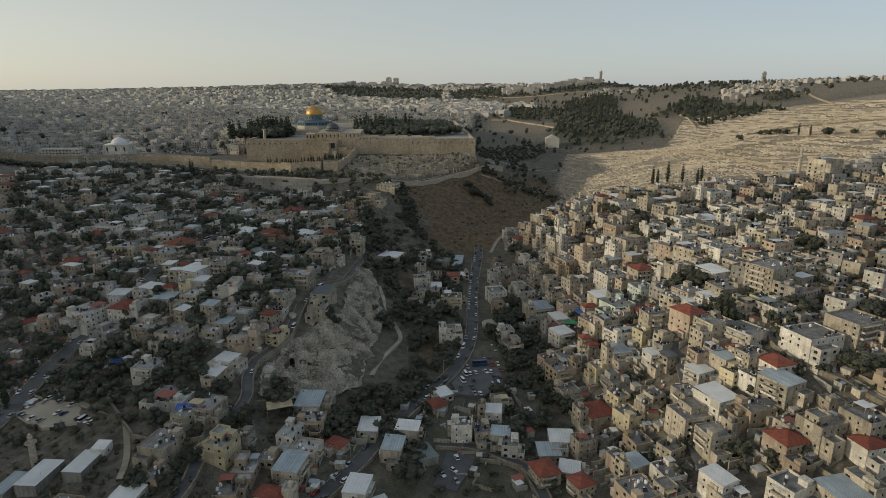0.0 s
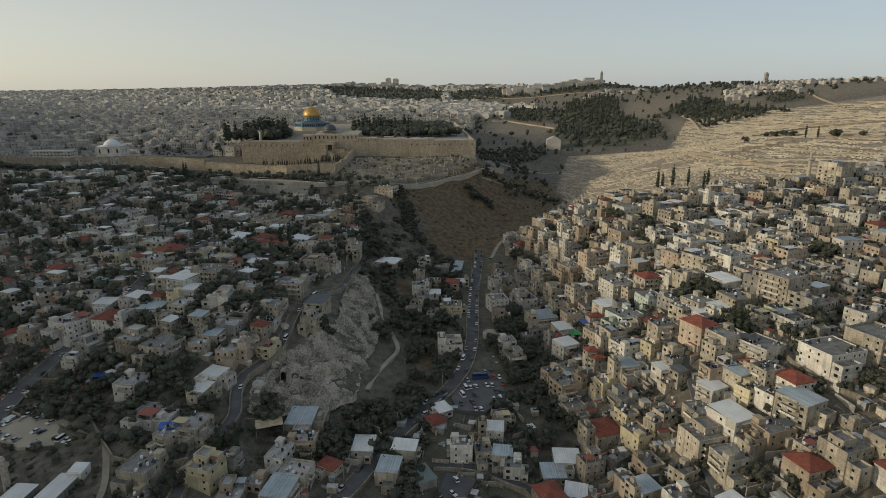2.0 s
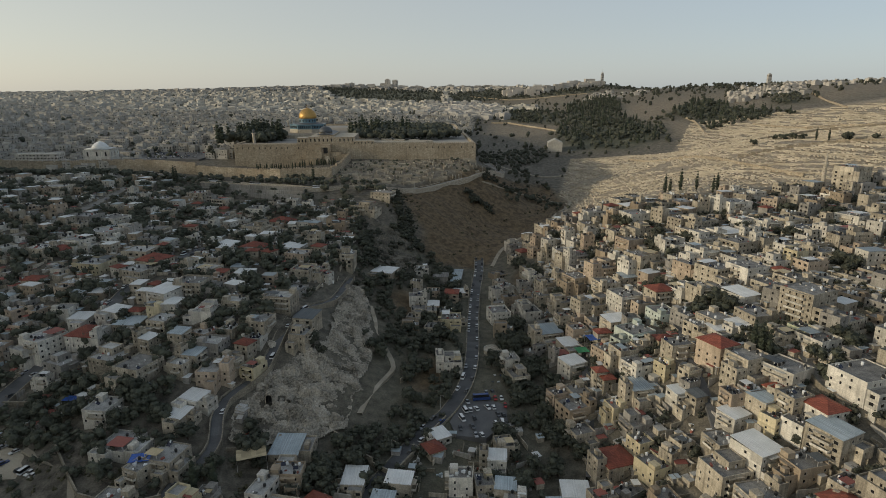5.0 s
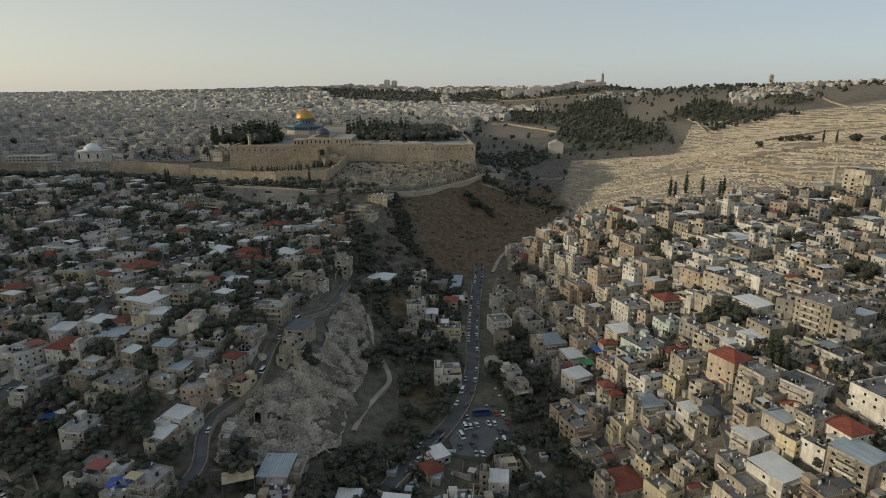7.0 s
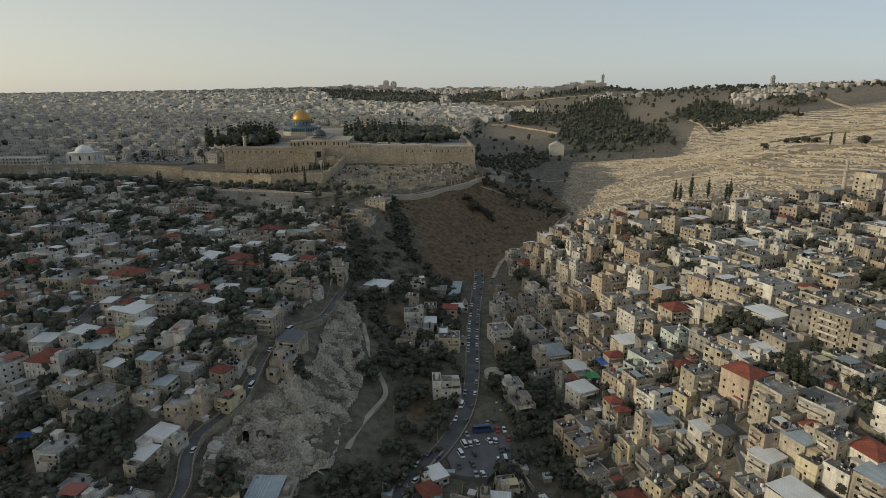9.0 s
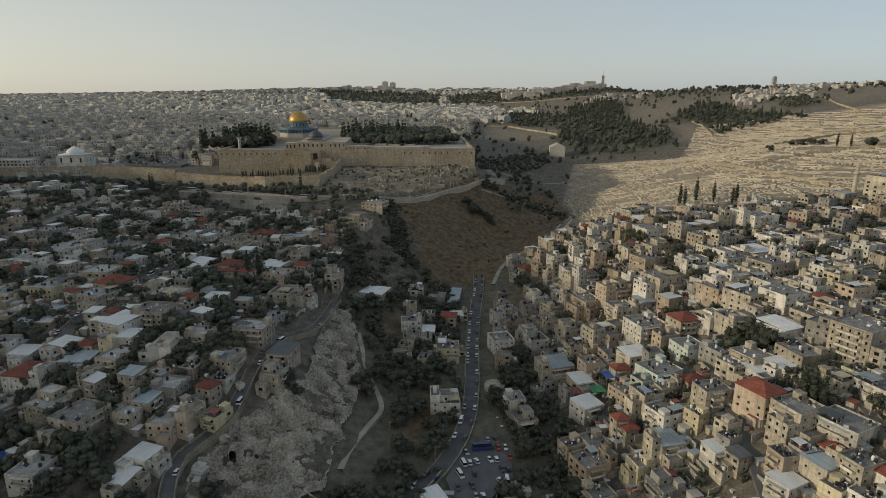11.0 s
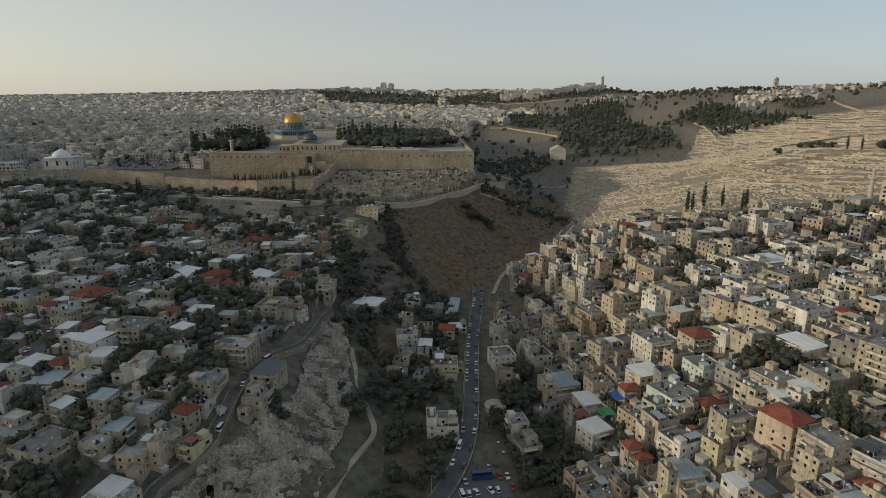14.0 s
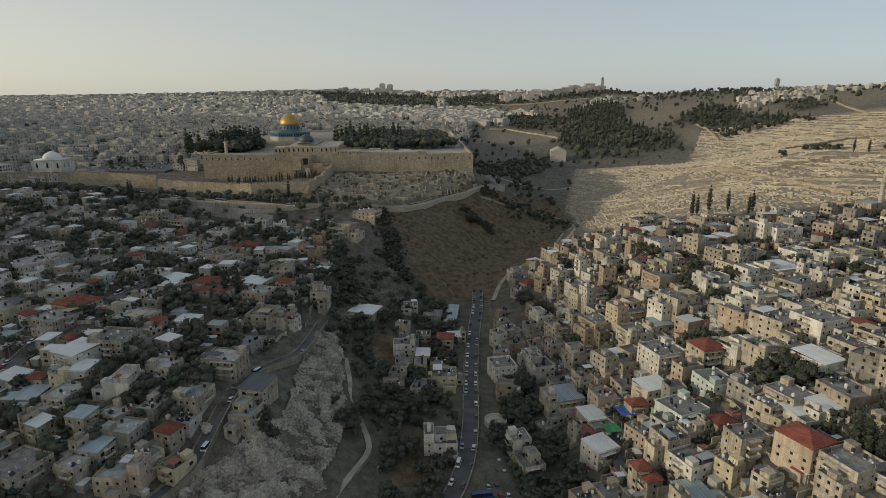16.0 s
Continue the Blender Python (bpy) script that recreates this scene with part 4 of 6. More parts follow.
def hip_roof(b, w, d, z, h, over=0.5):
    a, c = w / 2 + over, d / 2 + over
    r = max(0.2, abs(a - c))
    e = [(-a, -c, z), (a, -c, z), (a, c, z), (-a, c, z)]
    ridge = [(-r, 0, z + h), (r, 0, z + h)] if a >= c else [(0, -r, z + h), (0, r, z + h)]
    lo = [(x, y, q - 0.25) for x, y, q in e]
    v = e + ridge + lo
    f = [(0, 1, 5, 4), (1, 2, 5), (2, 3, 4, 5), (3, 0, 4)] if a >= c else [(0, 1, 4), (1, 2, 5, 4), (2, 3, 5), (3, 0, 4, 5)]
    b.shape(v, f + [(6, 7, 1, 0), (7, 8, 2, 1), (8, 9, 3, 2), (9, 6, 0, 3), (9, 8, 7, 6)])


def house(x, y, w, d, n, turn, style, near=False):
    """A house of n storeys. Style: an optional roof letter and a wall letter."""
    rng = random.Random(int(x * 31 + y * 17) + 5)
    wall = style[-1] if style[-1] in WALLS else "c"
    roof = style[0] if style[0] in "rmbdk" else ""
    g = min(heights([x - w / 3, x + w / 3, x, x], [y, y, y - d / 3, y + d / 3]))
    gz = ground_z(x, y) - 0.3
    words = {"r": "and a red roof", "m": "and a pale sheet-metal roof", "b": "and a blue-grey sheet roof", "d": "and a dark felt roof", "k": "and a dark slatted roof"}.get(roof, "with water tanks on a flat roof")
    label = "%s %s house %s" % (COUNT_WORDS[n], WALL_WORDS[wall], words)
    th = empty("house", pose(x, y, gz, 0, 0, turn), label, "house", "houses on the hillsides")
    near = near and y < 288
    deck = M_ROOF_L if x < -40 and rng.random() < 0.7 else M_ROOF
    b, sites = Build(), [] if near else None
    top, inn = shell(b, w, d, n, gz - g + 5, rng, sites)
    part("body", b, [WALLS[wall], M_PANE], th)
    if near:
        for p, a, sx, sz in sites:
            if p[1] < -d / 2 + 1 or (p[0] < -w / 2 + 1 and x > 0) or (p[0] > w / 2 - 1 and x < 0):
                o = part("window", ME_WINDOW, None, th)
                o.matrix_basis = pose(p[0], p[1], p[2], 0, 0, a) @ Matrix.Diagonal((sx, 1, sz, 1))
    b = Build()
    if roof == "r":
        b.poly([(*p, top) for p in inn])
        part("roof_deck", b, deck, th)
        b = Build()
        hip_roof(b, w, d, top + 0.85, 0.22 * min(w, d))
        part("tiled_roof", b, M_TIN if wall in "dg" else M_TILE, th, "red clay tile hipped roof")
    elif roof in ("m", "b", "d", "k"):
        b.poly([(*p, top) for p in inn])
        part("roof_deck", b, deck, th)
        b, m = Build(), {"m": M_ROOF_W, "b": M_ROOF_B, "d": M_ROOF_D, "k": M_ROOF_D}[roof]
        ridges = int(w / 0.9)
        for k in range(ridges):
            a0 = -w / 2 - 0.2 + (w + 0.4) * k / ridges
            a1 = -w / 2 - 0.2 + (w + 0.4) * (k + 1) / ridges
            zf, zb = top + 0.75, top + 1.5
            am = (a0 + a1) / 2
            b.poly([(a0, -d / 2 - 0.2, zf), (am, -d / 2 - 0.2, zf + 0.1), (am, d / 2 + 0.2, zb + 0.1), (a0, d / 2 + 0.2, zb)])
            b.poly([(am, -d / 2 - 0.2, zf + 0.1), (a1, -d / 2 - 0.2, zf), (a1, d / 2 + 0.2, zb), (am, d / 2 + 0.2, zb + 0.1)])
        b.shape([(-w / 2 - 0.2, -d / 2 - 0.2, top + 0.6), (w / 2 + 0.2, -d / 2 - 0.2, top + 0.6), (w / 2 + 0.2, d / 2 + 0.2, top + 1.38), (-w / 2 - 0.2, d / 2 + 0.2, top + 1.38),
                 (-w / 2 - 0.2, -d / 2 - 0.2, top + 0.74), (w / 2 + 0.2, -d / 2 - 0.2, top + 0.74), (w / 2 + 0.2, d / 2 + 0.2, top + 1.49), (-w / 2 - 0.2, d / 2 + 0.2, top + 1.49)],
                [(3, 2, 1, 0), (0, 1, 5, 4), (1, 2, 6, 5), (2, 3, 7, 6), (3, 0, 4, 7)])
        part("sheet_roof", b, m, th)
    else:
        b.poly([(*p, top) for p in inn])
        part("roof_deck", b, deck, th)
        if rng.random() < 0.6:
            b = Build()
            sx, sy = rng.choice((-1, 1)) * (w / 2 - 2.2), rng.choice((-1, 1)) * (d / 2 - 2.4)
            b.box(sx, sy, top, 3.2, 3.6, 2.5)
            b.box(sx, sy, top + 2.5, 3.5, 3.9, 0.18)
            part("stair_hut", b, WALLS[wall], th)
        for k in range(rng.randint(4, 8)):
            me = rng.choice((ME_TANK_K, ME_TANK_K, ME_TANK_W, ME_PANEL, ME_DISH))
            o = part(me.name, me, None, th)
            o.matrix_basis = pose(rng.uniform(-w / 2 + 1.2, w / 2 - 1.2), rng.uniform(-d / 2 + 1.2, d / 2 - 1.2), top, 0, 0, rng.choice((0, 0, 90, 180)) + rng.uniform(-12, 12))
        if rng.random() < 0.6:
            # crates and odd blocks lying on the deck
            for k in range(rng.randint(2, 5)):
                b = Build()
                b.box(rng.uniform(-w / 2 + 1, w / 2 - 1), rng.uniform(-d / 2 + 1, d / 2 - 1), top, rng.uniform(0.4, 2.2), rng.uniform(0.4, 1.5), rng.uniform(0.3, 1.1), rng.uniform(0, 90), taper=0.9)
                part("roof_box", b, rng.choice((M_FRAME, M_ROOF_W, M_TIN)), th)
    if rng.random() < 0.5 and w > 8:
        # a lower wing built against the front
        wing = Build()
        aw, ad, an = w * rng.uniform(0.4, 0.65), rng.uniform(3.5, 5.5), max(1, n - rng.randint(1, 2))
        wt, wi = shell(wing, aw, ad, an, gz - g + 6, rng)
        wing.poly([(*p, wt) for p in wi], 2)
        o = part("wing", wing, [WALLS[wall], M_PANE, deck], th)
        o.location = (rng.choice((-1, 1)) * (w - aw) / 2 * 0.9, -d / 2 - ad / 2 + 0.02, 0)
    if rng.random() < 0.6 and w > 7.5:
        # a side block of another height, set back or forward
        block = Build()
        aw, ad, an = w * rng.uniform(0.3, 0.5), d * rng.uniform(0.5, 0.85), max(1, n + rng.choice((-1, -1, 1)))
        wt, wi = shell(block, aw, ad, min(an, 5), gz - g + 6, rng)
        block.poly([(*p, wt) for p in wi], 2)
        block.box(rng.uniform(-0.2, 0.2) * aw, rng.uniform(-0.2, 0.2) * ad, wt, aw * 0.4, ad * 0.35, 2.3)
        o = part("side_block", block, [WALLS[wall if rng.random() < 0.75 else rng.choice("cgw")], M_PANE, deck], th)
        o.location = (rng.choice((-1, 1)) * (w + aw) / 2 * 0.96, rng.uniform(-0.2, 0.2) * d, 0)
    if not roof and rng.random() < 0.45:
        # a sheet canopy on posts over part of the roof terrace
        can = Build()
        cw, cd = w * rng.uniform(0.3, 0.6), d * rng.uniform(0.3, 0.55)
        ox, oy = rng.choice((-1, 1)) * (w - cw) * 0.42, rng.choice((-1, 1)) * (d - cd) * 0.42
        can.box(ox, oy, top + 2.3, cw, cd, 0.1)
        for e in (-1, 1):
            for f in (-1, 1):
                can.box(ox + e * (cw / 2 - 0.15), oy + f * (cd / 2 - 0.15), top, 0.14, 0.14, 2.3, mi=1)
        part("roof_canopy", can, [rng.choice((M_ROOF_W, M_ROOF_W, M_ROOF_B, M_ROOF_D, M_TIN, M_CANVAS)), M_FRAME], th)
    if not roof and rng.random() < 0.22 and w > 9:
        # a set-back upper room
        up = Build()
        ut, ui = shell(up, w * rng.uniform(0.4, 0.6), d * rng.uniform(0.45, 0.65), 1, 0, rng)
        up.poly([(*p, ut) for p in ui], 2)
        o = part("upper_room", up, [WALLS[wall], M_PANE, deck], th)
        o.location = (rng.choice((-1, 1)) * w * 0.17, rng.uniform(0, 0.14) * d, top)
    if n >= 2 and rng.random() < 0.75:
        # loggias: a slab with a railing under the slab or eaves above, in the shade of which the wall lies dark
        side = -1 if x > 0 else 1
        face = rng.random() < 0.5
        bw, dp = rng.uniform(3, 0.7 * (w if face else d)), rng.uniform(1.2, 1.9)
        for s in range(1, n + 1):
            b, rail = Build(), Build()
            z = s * STOREY
            if face:
                cx, cy = w * 0.1 * side, -d / 2 - dp / 2
                b.box(cx, cy, z - 0.18, bw, dp, 0.18)
                rail.box(cx, -d / 2 - dp + 0.06, z, bw, 0.12, 0.95)
                for e in (-1, 1):
                    rail.box(cx + e * (bw / 2 - 0.06), cy, z, 0.12, dp, 0.95)
            else:
                cx, cy = side * (w / 2 + dp / 2), 0
                b.box(cx, cy, z - 0.18, dp, bw, 0.18)
                rail.box(side * (w / 2 + dp - 0.06), cy, z, 0.12, bw, 0.95)
                for e in (-1, 1):
                    rail.box(cx, e * (bw / 2 - 0.06), z, dp, 0.12, 0.95)
            slab = part("balcony", b, WALLS[wall], th)
            if s < n:
                part("railing", rail, WALLS["w" if wall == "c" else "c"], slab)
    TAKEN.append((x, y, 0.5 * math.hypot(w, d)))
    return th


house(96, 569, 9.5, 8.8, 2, 13, "m")
house(104, 509, 8.4, 8.2, 3, 14, "w")
house(128, 525, 15.7, 13.2, 3, 12, "w")
house(136, 496, 8.3, 8.1, 3, 27, "n")
house(151, 487, 20.0, 17.0, 2, 17, "w")
house(159, 532, 13.5, 12.1, 1, 24, "m")
house(174, 601, 15.4, 14.8, 2, 23, "c")
house(194, 623, 16.1, 17.0, 1, 16, "c")
house(171, 519, 11.5, 10.3, 2, 22, "c")
house(119, 505, 12.6, 14.7, 2, 12, "c")
house(132, 471, 11.0, 12.8, 2, 14, "c")
house(146, 464, 13.8, 12.1, 2, 18, "c")
house(138, 454, 16.3, 15.8, 2, 21, "p")
house(106, 494, 8.2, 10.1, 1, 24, "w")
house(88, 499, 10.7, 9.0, 2, 20, "c")
house(71, 532, 10.6, 10.1, 1, 26, "rc")
house(94, 470, 10.9, 11.2, 3, 19, "c")
house(104, 467, 13.2, 12.0, 2, 19, "g")
house(126, 443, 11.1, 9.4, 2, 19, "w")
house(137, 426, 16.5, 17.0, 3, 23, "c")
house(115, 438, 15.4, 17.0, 2, 24, "p")
house(87, 453, 8.1, 9.1, 3, 16, "c")
house(96, 437, 13.8, 16.3, 3, 22, "n")
house(69, 487, 10.4, 9.3, 2, 24, "c")
house(70, 473, 11.0, 11.7, 2, 20, "w")
house(78, 454, 13.2, 13.2, 2, 20, "c")
house(63, 466, 9.3, 8.7, 2, 12, "g")
house(49, 470, 9.3, 7.8, 2, 22, "w")
house(110, 412, 13.8, 14.9, 3, 13, "c")
house(125, 417, 10.6, 10.9, 1, 13, "b")
house(229, 494, 20.0, 17.0, 3, 13, "w")
house(218, 456, 14.3, 12.4, 2, 21, "w")
house(196, 511, 16.8, 15.0, 2, 16, "p")
house(173, 482, 14.8, 17.0, 2, 24, "c")
house(175, 460, 12.5, 13.6, 3, 23, "c")
house(190, 461, 17.7, 15.6, 2, 26, "c")
house(178, 447, 16.3, 14.9, 2, 21, "c")
house(200, 441, 18.8, 17.0, 1, 18, "m")
house(180, 432, 17.2, 16.9, 2, 17, "w")
house(161, 431, 14.0, 16.5, 2, 17, "w")
house(172, 408, 19.2, 17.0, 3, 18, "w")
house(194, 410, 19.7, 17.0, 3, 22, "c")
house(232, 446, 15.5, 13.2, 2, 13, "w")
house(247, 448, 17.4, 16.2, 2, 15, "c")
house(212, 429, 10.8, 8.8, 2, 18, "w")
house(210, 409, 11.9, 10.0, 3, 16, "c")
house(244, 428, 13.6, 15.3, 2, 13, "w")
house(261, 418, 20.0, 16.2, 2, 23, "w")
house(234, 400, 13.5, 12.8, 2, 24, "c")
house(219, 403, 11.9, 13.7, 2, 17, "w")
house(232, 386, 11.5, 12.2, 2, 16, "c")
house(215, 383, 9.0, 10.0, 3, 17, "y")
house(157, 413, 10.7, 9.9, 2, 27, "w")
house(185, 395, 13.3, 16.0, 2, 18, "w")
house(198, 389, 11.2, 9.7, 2, 24, "c")
house(157, 396, 13.7, 14.6, 3, 26, "p")
house(182, 373, 17.9, 17.0, 3, 19, "w")
house(167, 381, 18.0, 17.0, 3, 26, "c")
house(203, 380, 12.5, 10.9, 2, 15, "w")
house(197, 365, 7.2, 9.0, 2, 22, "rc")
house(218, 373, 14.6, 12.3, 2, 14, "p")
house(236, 381, 9.4, 9.3, 1, 18, "g")
house(289, 442, 20.0, 17.0, 2, 25, "w")
house(275, 512, 20.0, 16.5, 1, 16, "p")
house(295, 499, 17.1, 17.0, 1, 17, "c")
house(40, 422, 13.2, 14.2, 3, 12, "w")
house(59, 437, 9.4, 9.6, 2, 14, "w")
house(73, 439, 9.5, 8.9, 2, 16, "c")
house(83, 420, 16.1, 13.8, 2, 16, "c")
house(79, 391, 10.6, 9.9, 3, 15, "c")
house(86, 388, 8.0, 8.8, 2, 17, "p")
house(101, 396, 17.9, 17.0, 2, 23, "c")
house(115, 385, 16.9, 16.8, 3, 18, "w")
house(103, 363, 14.1, 11.5, 2, 18, "m", True)
house(67, 382, 14.7, 14.7, 2, 16, "b")
house(76, 363, 10.4, 12.5, 1, 15, "m", True)
house(83, 373, 10.0, 10.2, 2, 14, "p")
house(93, 354, 8.3, 6.8, 2, 12, "rc", True)
house(105, 335, 15.8, 14.4, 3, 25, "t", True)
house(95, 321, 10.3, 11.8, 3, 16, "c", True)
house(90, 335, 10.2, 12.1, 2, 26, "p", True)
house(73, 337, 11.9, 11.3, 2, 26, "mw", True)
house(71, 353, 8.3, 8.8, 1, 25, "rg", True)
house(81, 312, 6.1, 6.0, 3, 13, "rc", True)
house(40, 350, 8.7, 9.6, 3, 13, "w", True)
house(43, 338, 10.2, 11.6, 2, 17, "c", True)
house(99, 309, 12.7, 12.4, 2, 23, "w", True)
house(104, 323, 7.7, 6.9, 2, 13, "c", True)
house(7, 353, 10.5, 12.7, 2, 3, "w", True)
house(7, 411, 13.5, 12.9, 2, 0, "y")
house(14, 468, 8.5, 8.6, 1, 6, "m")
house(131, 373, 13.3, 12.6, 3, 15, "rc")
house(143, 370, 12.1, 12.6, 2, 21, "w")
house(149, 359, 11.2, 13.0, 3, 18, "c")
house(161, 362, 11.4, 10.9, 2, 20, "c")
house(165, 345, 12.9, 15.9, 2, 22, "mw")
house(183, 351, 12.1, 14.3, 2, 21, "c")
house(198, 355, 13.5, 14.7, 2, 21, "c")
house(183, 316, 19.2, 17.0, 5, 26, "c", True)
house(125, 350, 12.6, 15.1, 2, 13, "t", True)
house(133, 337, 11.1, 12.7, 2, 24, "g", True)
house(142, 325, 12.2, 13.4, 2, 22, "c", True)
house(132, 322, 8.4, 10.0, 2, 23, "c", True)
house(150, 315, 9.7, 10.5, 1, 22, "mw", True)
house(140, 316, 8.8, 8.9, 1, 14, "mw", True)
house(160, 319, 13.5, 15.4, 2, 13, "c", True)
house(161, 296, 10.1, 11.7, 2, 17, "c", True)
house(170, 297, 7.8, 9.5, 2, 21, "v", True)
house(172, 287, 13.2, 14.2, 2, 19, "w", True)
house(191, 301, 16.1, 13.7, 2, 25, "c", True)
house(131, 296, 12.0, 14.0, 3, 24, "rp", True)
house(117, 307, 12.2, 10.0, 3, 12, "c", True)
house(117, 291, 7.8, 6.8, 2, 24, "c", True)
house(139, 283, 14.2, 13.5, 3, 19, "c", True)
house(151, 274, 14.4, 16.1, 2, 27, "w", True)
house(109, 301, 6.5, 7.9, 2, 25, "y", True)
house(60, 310, 9.5, 7.7, 3, 23, "p", True)
house(70, 310, 10.0, 11.2, 2, 17, "c", True)
house(65, 298, 12.2, 12.5, 3, 22, "n", True)
house(66, 286, 10.5, 11.3, 2, 19, "c", True)
house(84, 308, 6.4, 5.5, 2, 13, "rc", True)
house(95, 296, 10.8, 12.3, 2, 13, "b", True)
house(84, 292, 7.6, 9.2, 2, 15, "y", True)
house(90, 280, 10.4, 12.2, 2, 15, "g", True)
house(26, 272, 8.5, 8.5, 2, -6, "mw", True)
house(30, 282, 8.3, 9.5, 2, 9, "c", True)
house(77, 266, 14.3, 14.0, 2, 18, "rc", True)
house(89, 270, 7.7, 9.2, 2, 22, "y", True)
house(115, 285, 7.1, 6.0, 2, 27, "g", True)
house(109, 283, 6.6, 8.0, 2, 17, "mw", True)
house(115, 277, 6.6, 6.8, 2, 20, "d", True)
house(110, 277, 6.6, 6.6, 1, 16, "c", True)
house(126, 268, 7.0, 8.0, 3, 13, "p", True)
house(134, 269, 7.0, 7.6, 2, 16, "g", True)
house(136, 262, 9.1, 9.8, 2, 24, "b", True)
house(144, 267, 7.5, 7.4, 1, 22, "rc", True)
house(145, 256, 10.7, 9.3, 3, 18, "c", True)
house(124, 261, 10.3, 9.1, 2, 26, "mw", True)
house(136, 253, 8.2, 7.7, 2, 26, "y", True)
house(143, 247, 10.3, 9.4, 2, 25, "w", True)
house(153, 249, 11.2, 12.5, 2, 17, "rw", True)
house(149, 236, 12.9, 14.1, 3, 26, "b", True)
house(116, 253, 10.7, 11.2, 2, 14, "c", True)
house(124, 241, 12.7, 14.7, 3, 23, "mw", True)
house(103, 260, 7.4, 7.6, 2, 22, "c", True)
house(98, 258, 6.8, 7.0, 2, 27, "c", True)
house(173, 257, 20.0, 17.0, 3, 17, "w", True)
house(195, 261, 18.9, 17.0, 3, 21, "c", True)
house(90, 256, 9.7, 12.1, 2, 24, "y", True)
house(66, 244, 10.0, 8.0, 3, 18, "c", True)
house(45, 228, 10.6, 11.4, 2, 18, "rc", True)
house(59, 218, 8.4, 8.8, 2, 25, "rc", True)
house(78, 230, 7.2, 8.3, 2, 18, "p", True)
house(83, 224, 10.0, 9.4, 2, 23, "b", True)
house(94, 214, 9.9, 11.5, 2, 16, "w", True)
house(79, 205, 13.4, 14.4, 3, 19, "p", True)
house(91, 204, 12.1, 10.4, 2, 21, "c", True)
house(111, 238, 14.3, 13.7, 3, 16, "c", True)
house(116, 223, 11.8, 11.2, 3, 13, "c", True)
house(136, 231, 13.3, 11.1, 2, 14, "n", True)
house(139, 211, 11.9, 12.0, 2, 17, "rp", True)
house(152, 211, 13.7, 12.0, 3, 18, "c", True)
house(143, 218, 8.2, 7.3, 2, 22, "c", True)
house(167, 208, 12.4, 13.7, 3, 18, "c", True)
house(163, 199, 10.8, 9.0, 2, 13, "rw", True)
house(108, 200, 9.3, 11.3, 3, 27, "mw", True)
house(129, 189, 11.5, 10.9, 3, 25, "w", True)
house(110, 195, 11.3, 10.7, 2, 18, "c", True)
house(145, 182, 13.5, 16.2, 2, 14, "b", True)
house(9, 256, 10.1, 8.2, 3, 0, "w", True)
house(19, 257, 8.1, 9.4, 2, 6, "c", True)
house(28, 254, 9.1, 7.9, 2, -8, "b", True)
house(32, 247, 7.9, 9.9, 2, -9, "w", True)
house(-251, 467, 19.1, 17.0, 2, -19, "w")
house(-240, 478, 13.2, 15.0, 2, -20, "w")
house(-225, 490, 20.0, 17.0, 2, -12, "c")
house(-261, 501, 17.7, 17.0, 2, -20, "w")
house(-256, 572, 15.5, 13.9, 2, -6, "c")
house(-238, 544, 9.8, 9.1, 2, -12, "c")
house(-257, 445, 16.4, 14.0, 2, -17, "w")
house(-340, 560, 20.0, 17.0, 2, -3, "c")
house(-271, 427, 13.3, 14.9, 2, -8, "c")
house(-261, 433, 11.6, 11.2, 1, -23, "rc")
house(-209, 436, 18.2, 17.0, 2, -6, "c")
house(-191, 418, 17.2, 17.0, 2, -20, "rc")
house(-193, 402, 17.4, 17.0, 2, -20, "c")
house(-227, 411, 20.0, 17.0, 2, -11, "y")
house(-153, 403, 18.8, 17.0, 2, -18, "c")
house(-213, 567, 14.9, 15.9, 2, -5, "w")
house(-207, 591, 15.5, 13.6, 2, -18, "c")
house(-233, 601, 15.9, 16.0, 2, -9, "c")
house(-206, 538, 16.1, 17.0, 1, -7, "n")
house(-196, 566, 13.8, 13.5, 1, -12, "c")
house(-277, 493, 16.8, 17.0, 2, -7, "g")
house(-163, 474, 14.7, 15.1, 1, -23, "mw")
house(-157, 531, 19.9, 17.0, 3, -20, "c")
house(-99, 495, 10.6, 12.9, 3, -3, "c")
house(-72, 579, 20.0, 17.0, 2, -23, "c")
house(-57, 613, 20.0, 17.0, 2, -17, "c")
house(-88, 542, 13.4, 12.1, 2, -11, "n")
house(-69, 463, 10.6, 12.7, 3, -3, "c")
house(-103, 451, 15.7, 13.6, 2, -17, "p")
house(-112, 473, 16.5, 13.7, 1, -19, "mw")
house(-94, 427, 13.4, 16.4, 2, -9, "c")
house(-83, 435, 8.5, 8.4, 2, -7, "c")
house(-172, 583, 17.0, 17.0, 2, -7, "w")
house(-145, 567, 20.0, 17.0, 1, -23, "rd")
house(-140, 468, 18.2, 16.7, 1, -19, "rd")
house(-128, 408, 11.8, 10.7, 1, -9, "mw")
house(-92, 469, 9.3, 8.3, 2, -19, "rc")
house(-43, 471, 17.7, 14.8, 1, -20, "m")
house(-16, 498, 11.4, 9.5, 1, 4, "w")
house(-147, 373, 16.8, 15.6, 3, -8, "c")
house(-159, 363, 14.2, 15.9, 3, -23, "mw")
house(-159, 352, 9.6, 8.3, 2, -21, "y")
house(-151, 353, 8.7, 10.7, 2, -5, "mw")
house(-129, 344, 11.3, 12.7, 2, -3, "w", True)
house(-135, 323, 8.5, 8.2, 2, -13, "b", True)
house(-122, 309, 8.5, 9.5, 2, -13, "b", True)
house(-105, 308, 10.9, 9.5, 2, -23, "c", True)
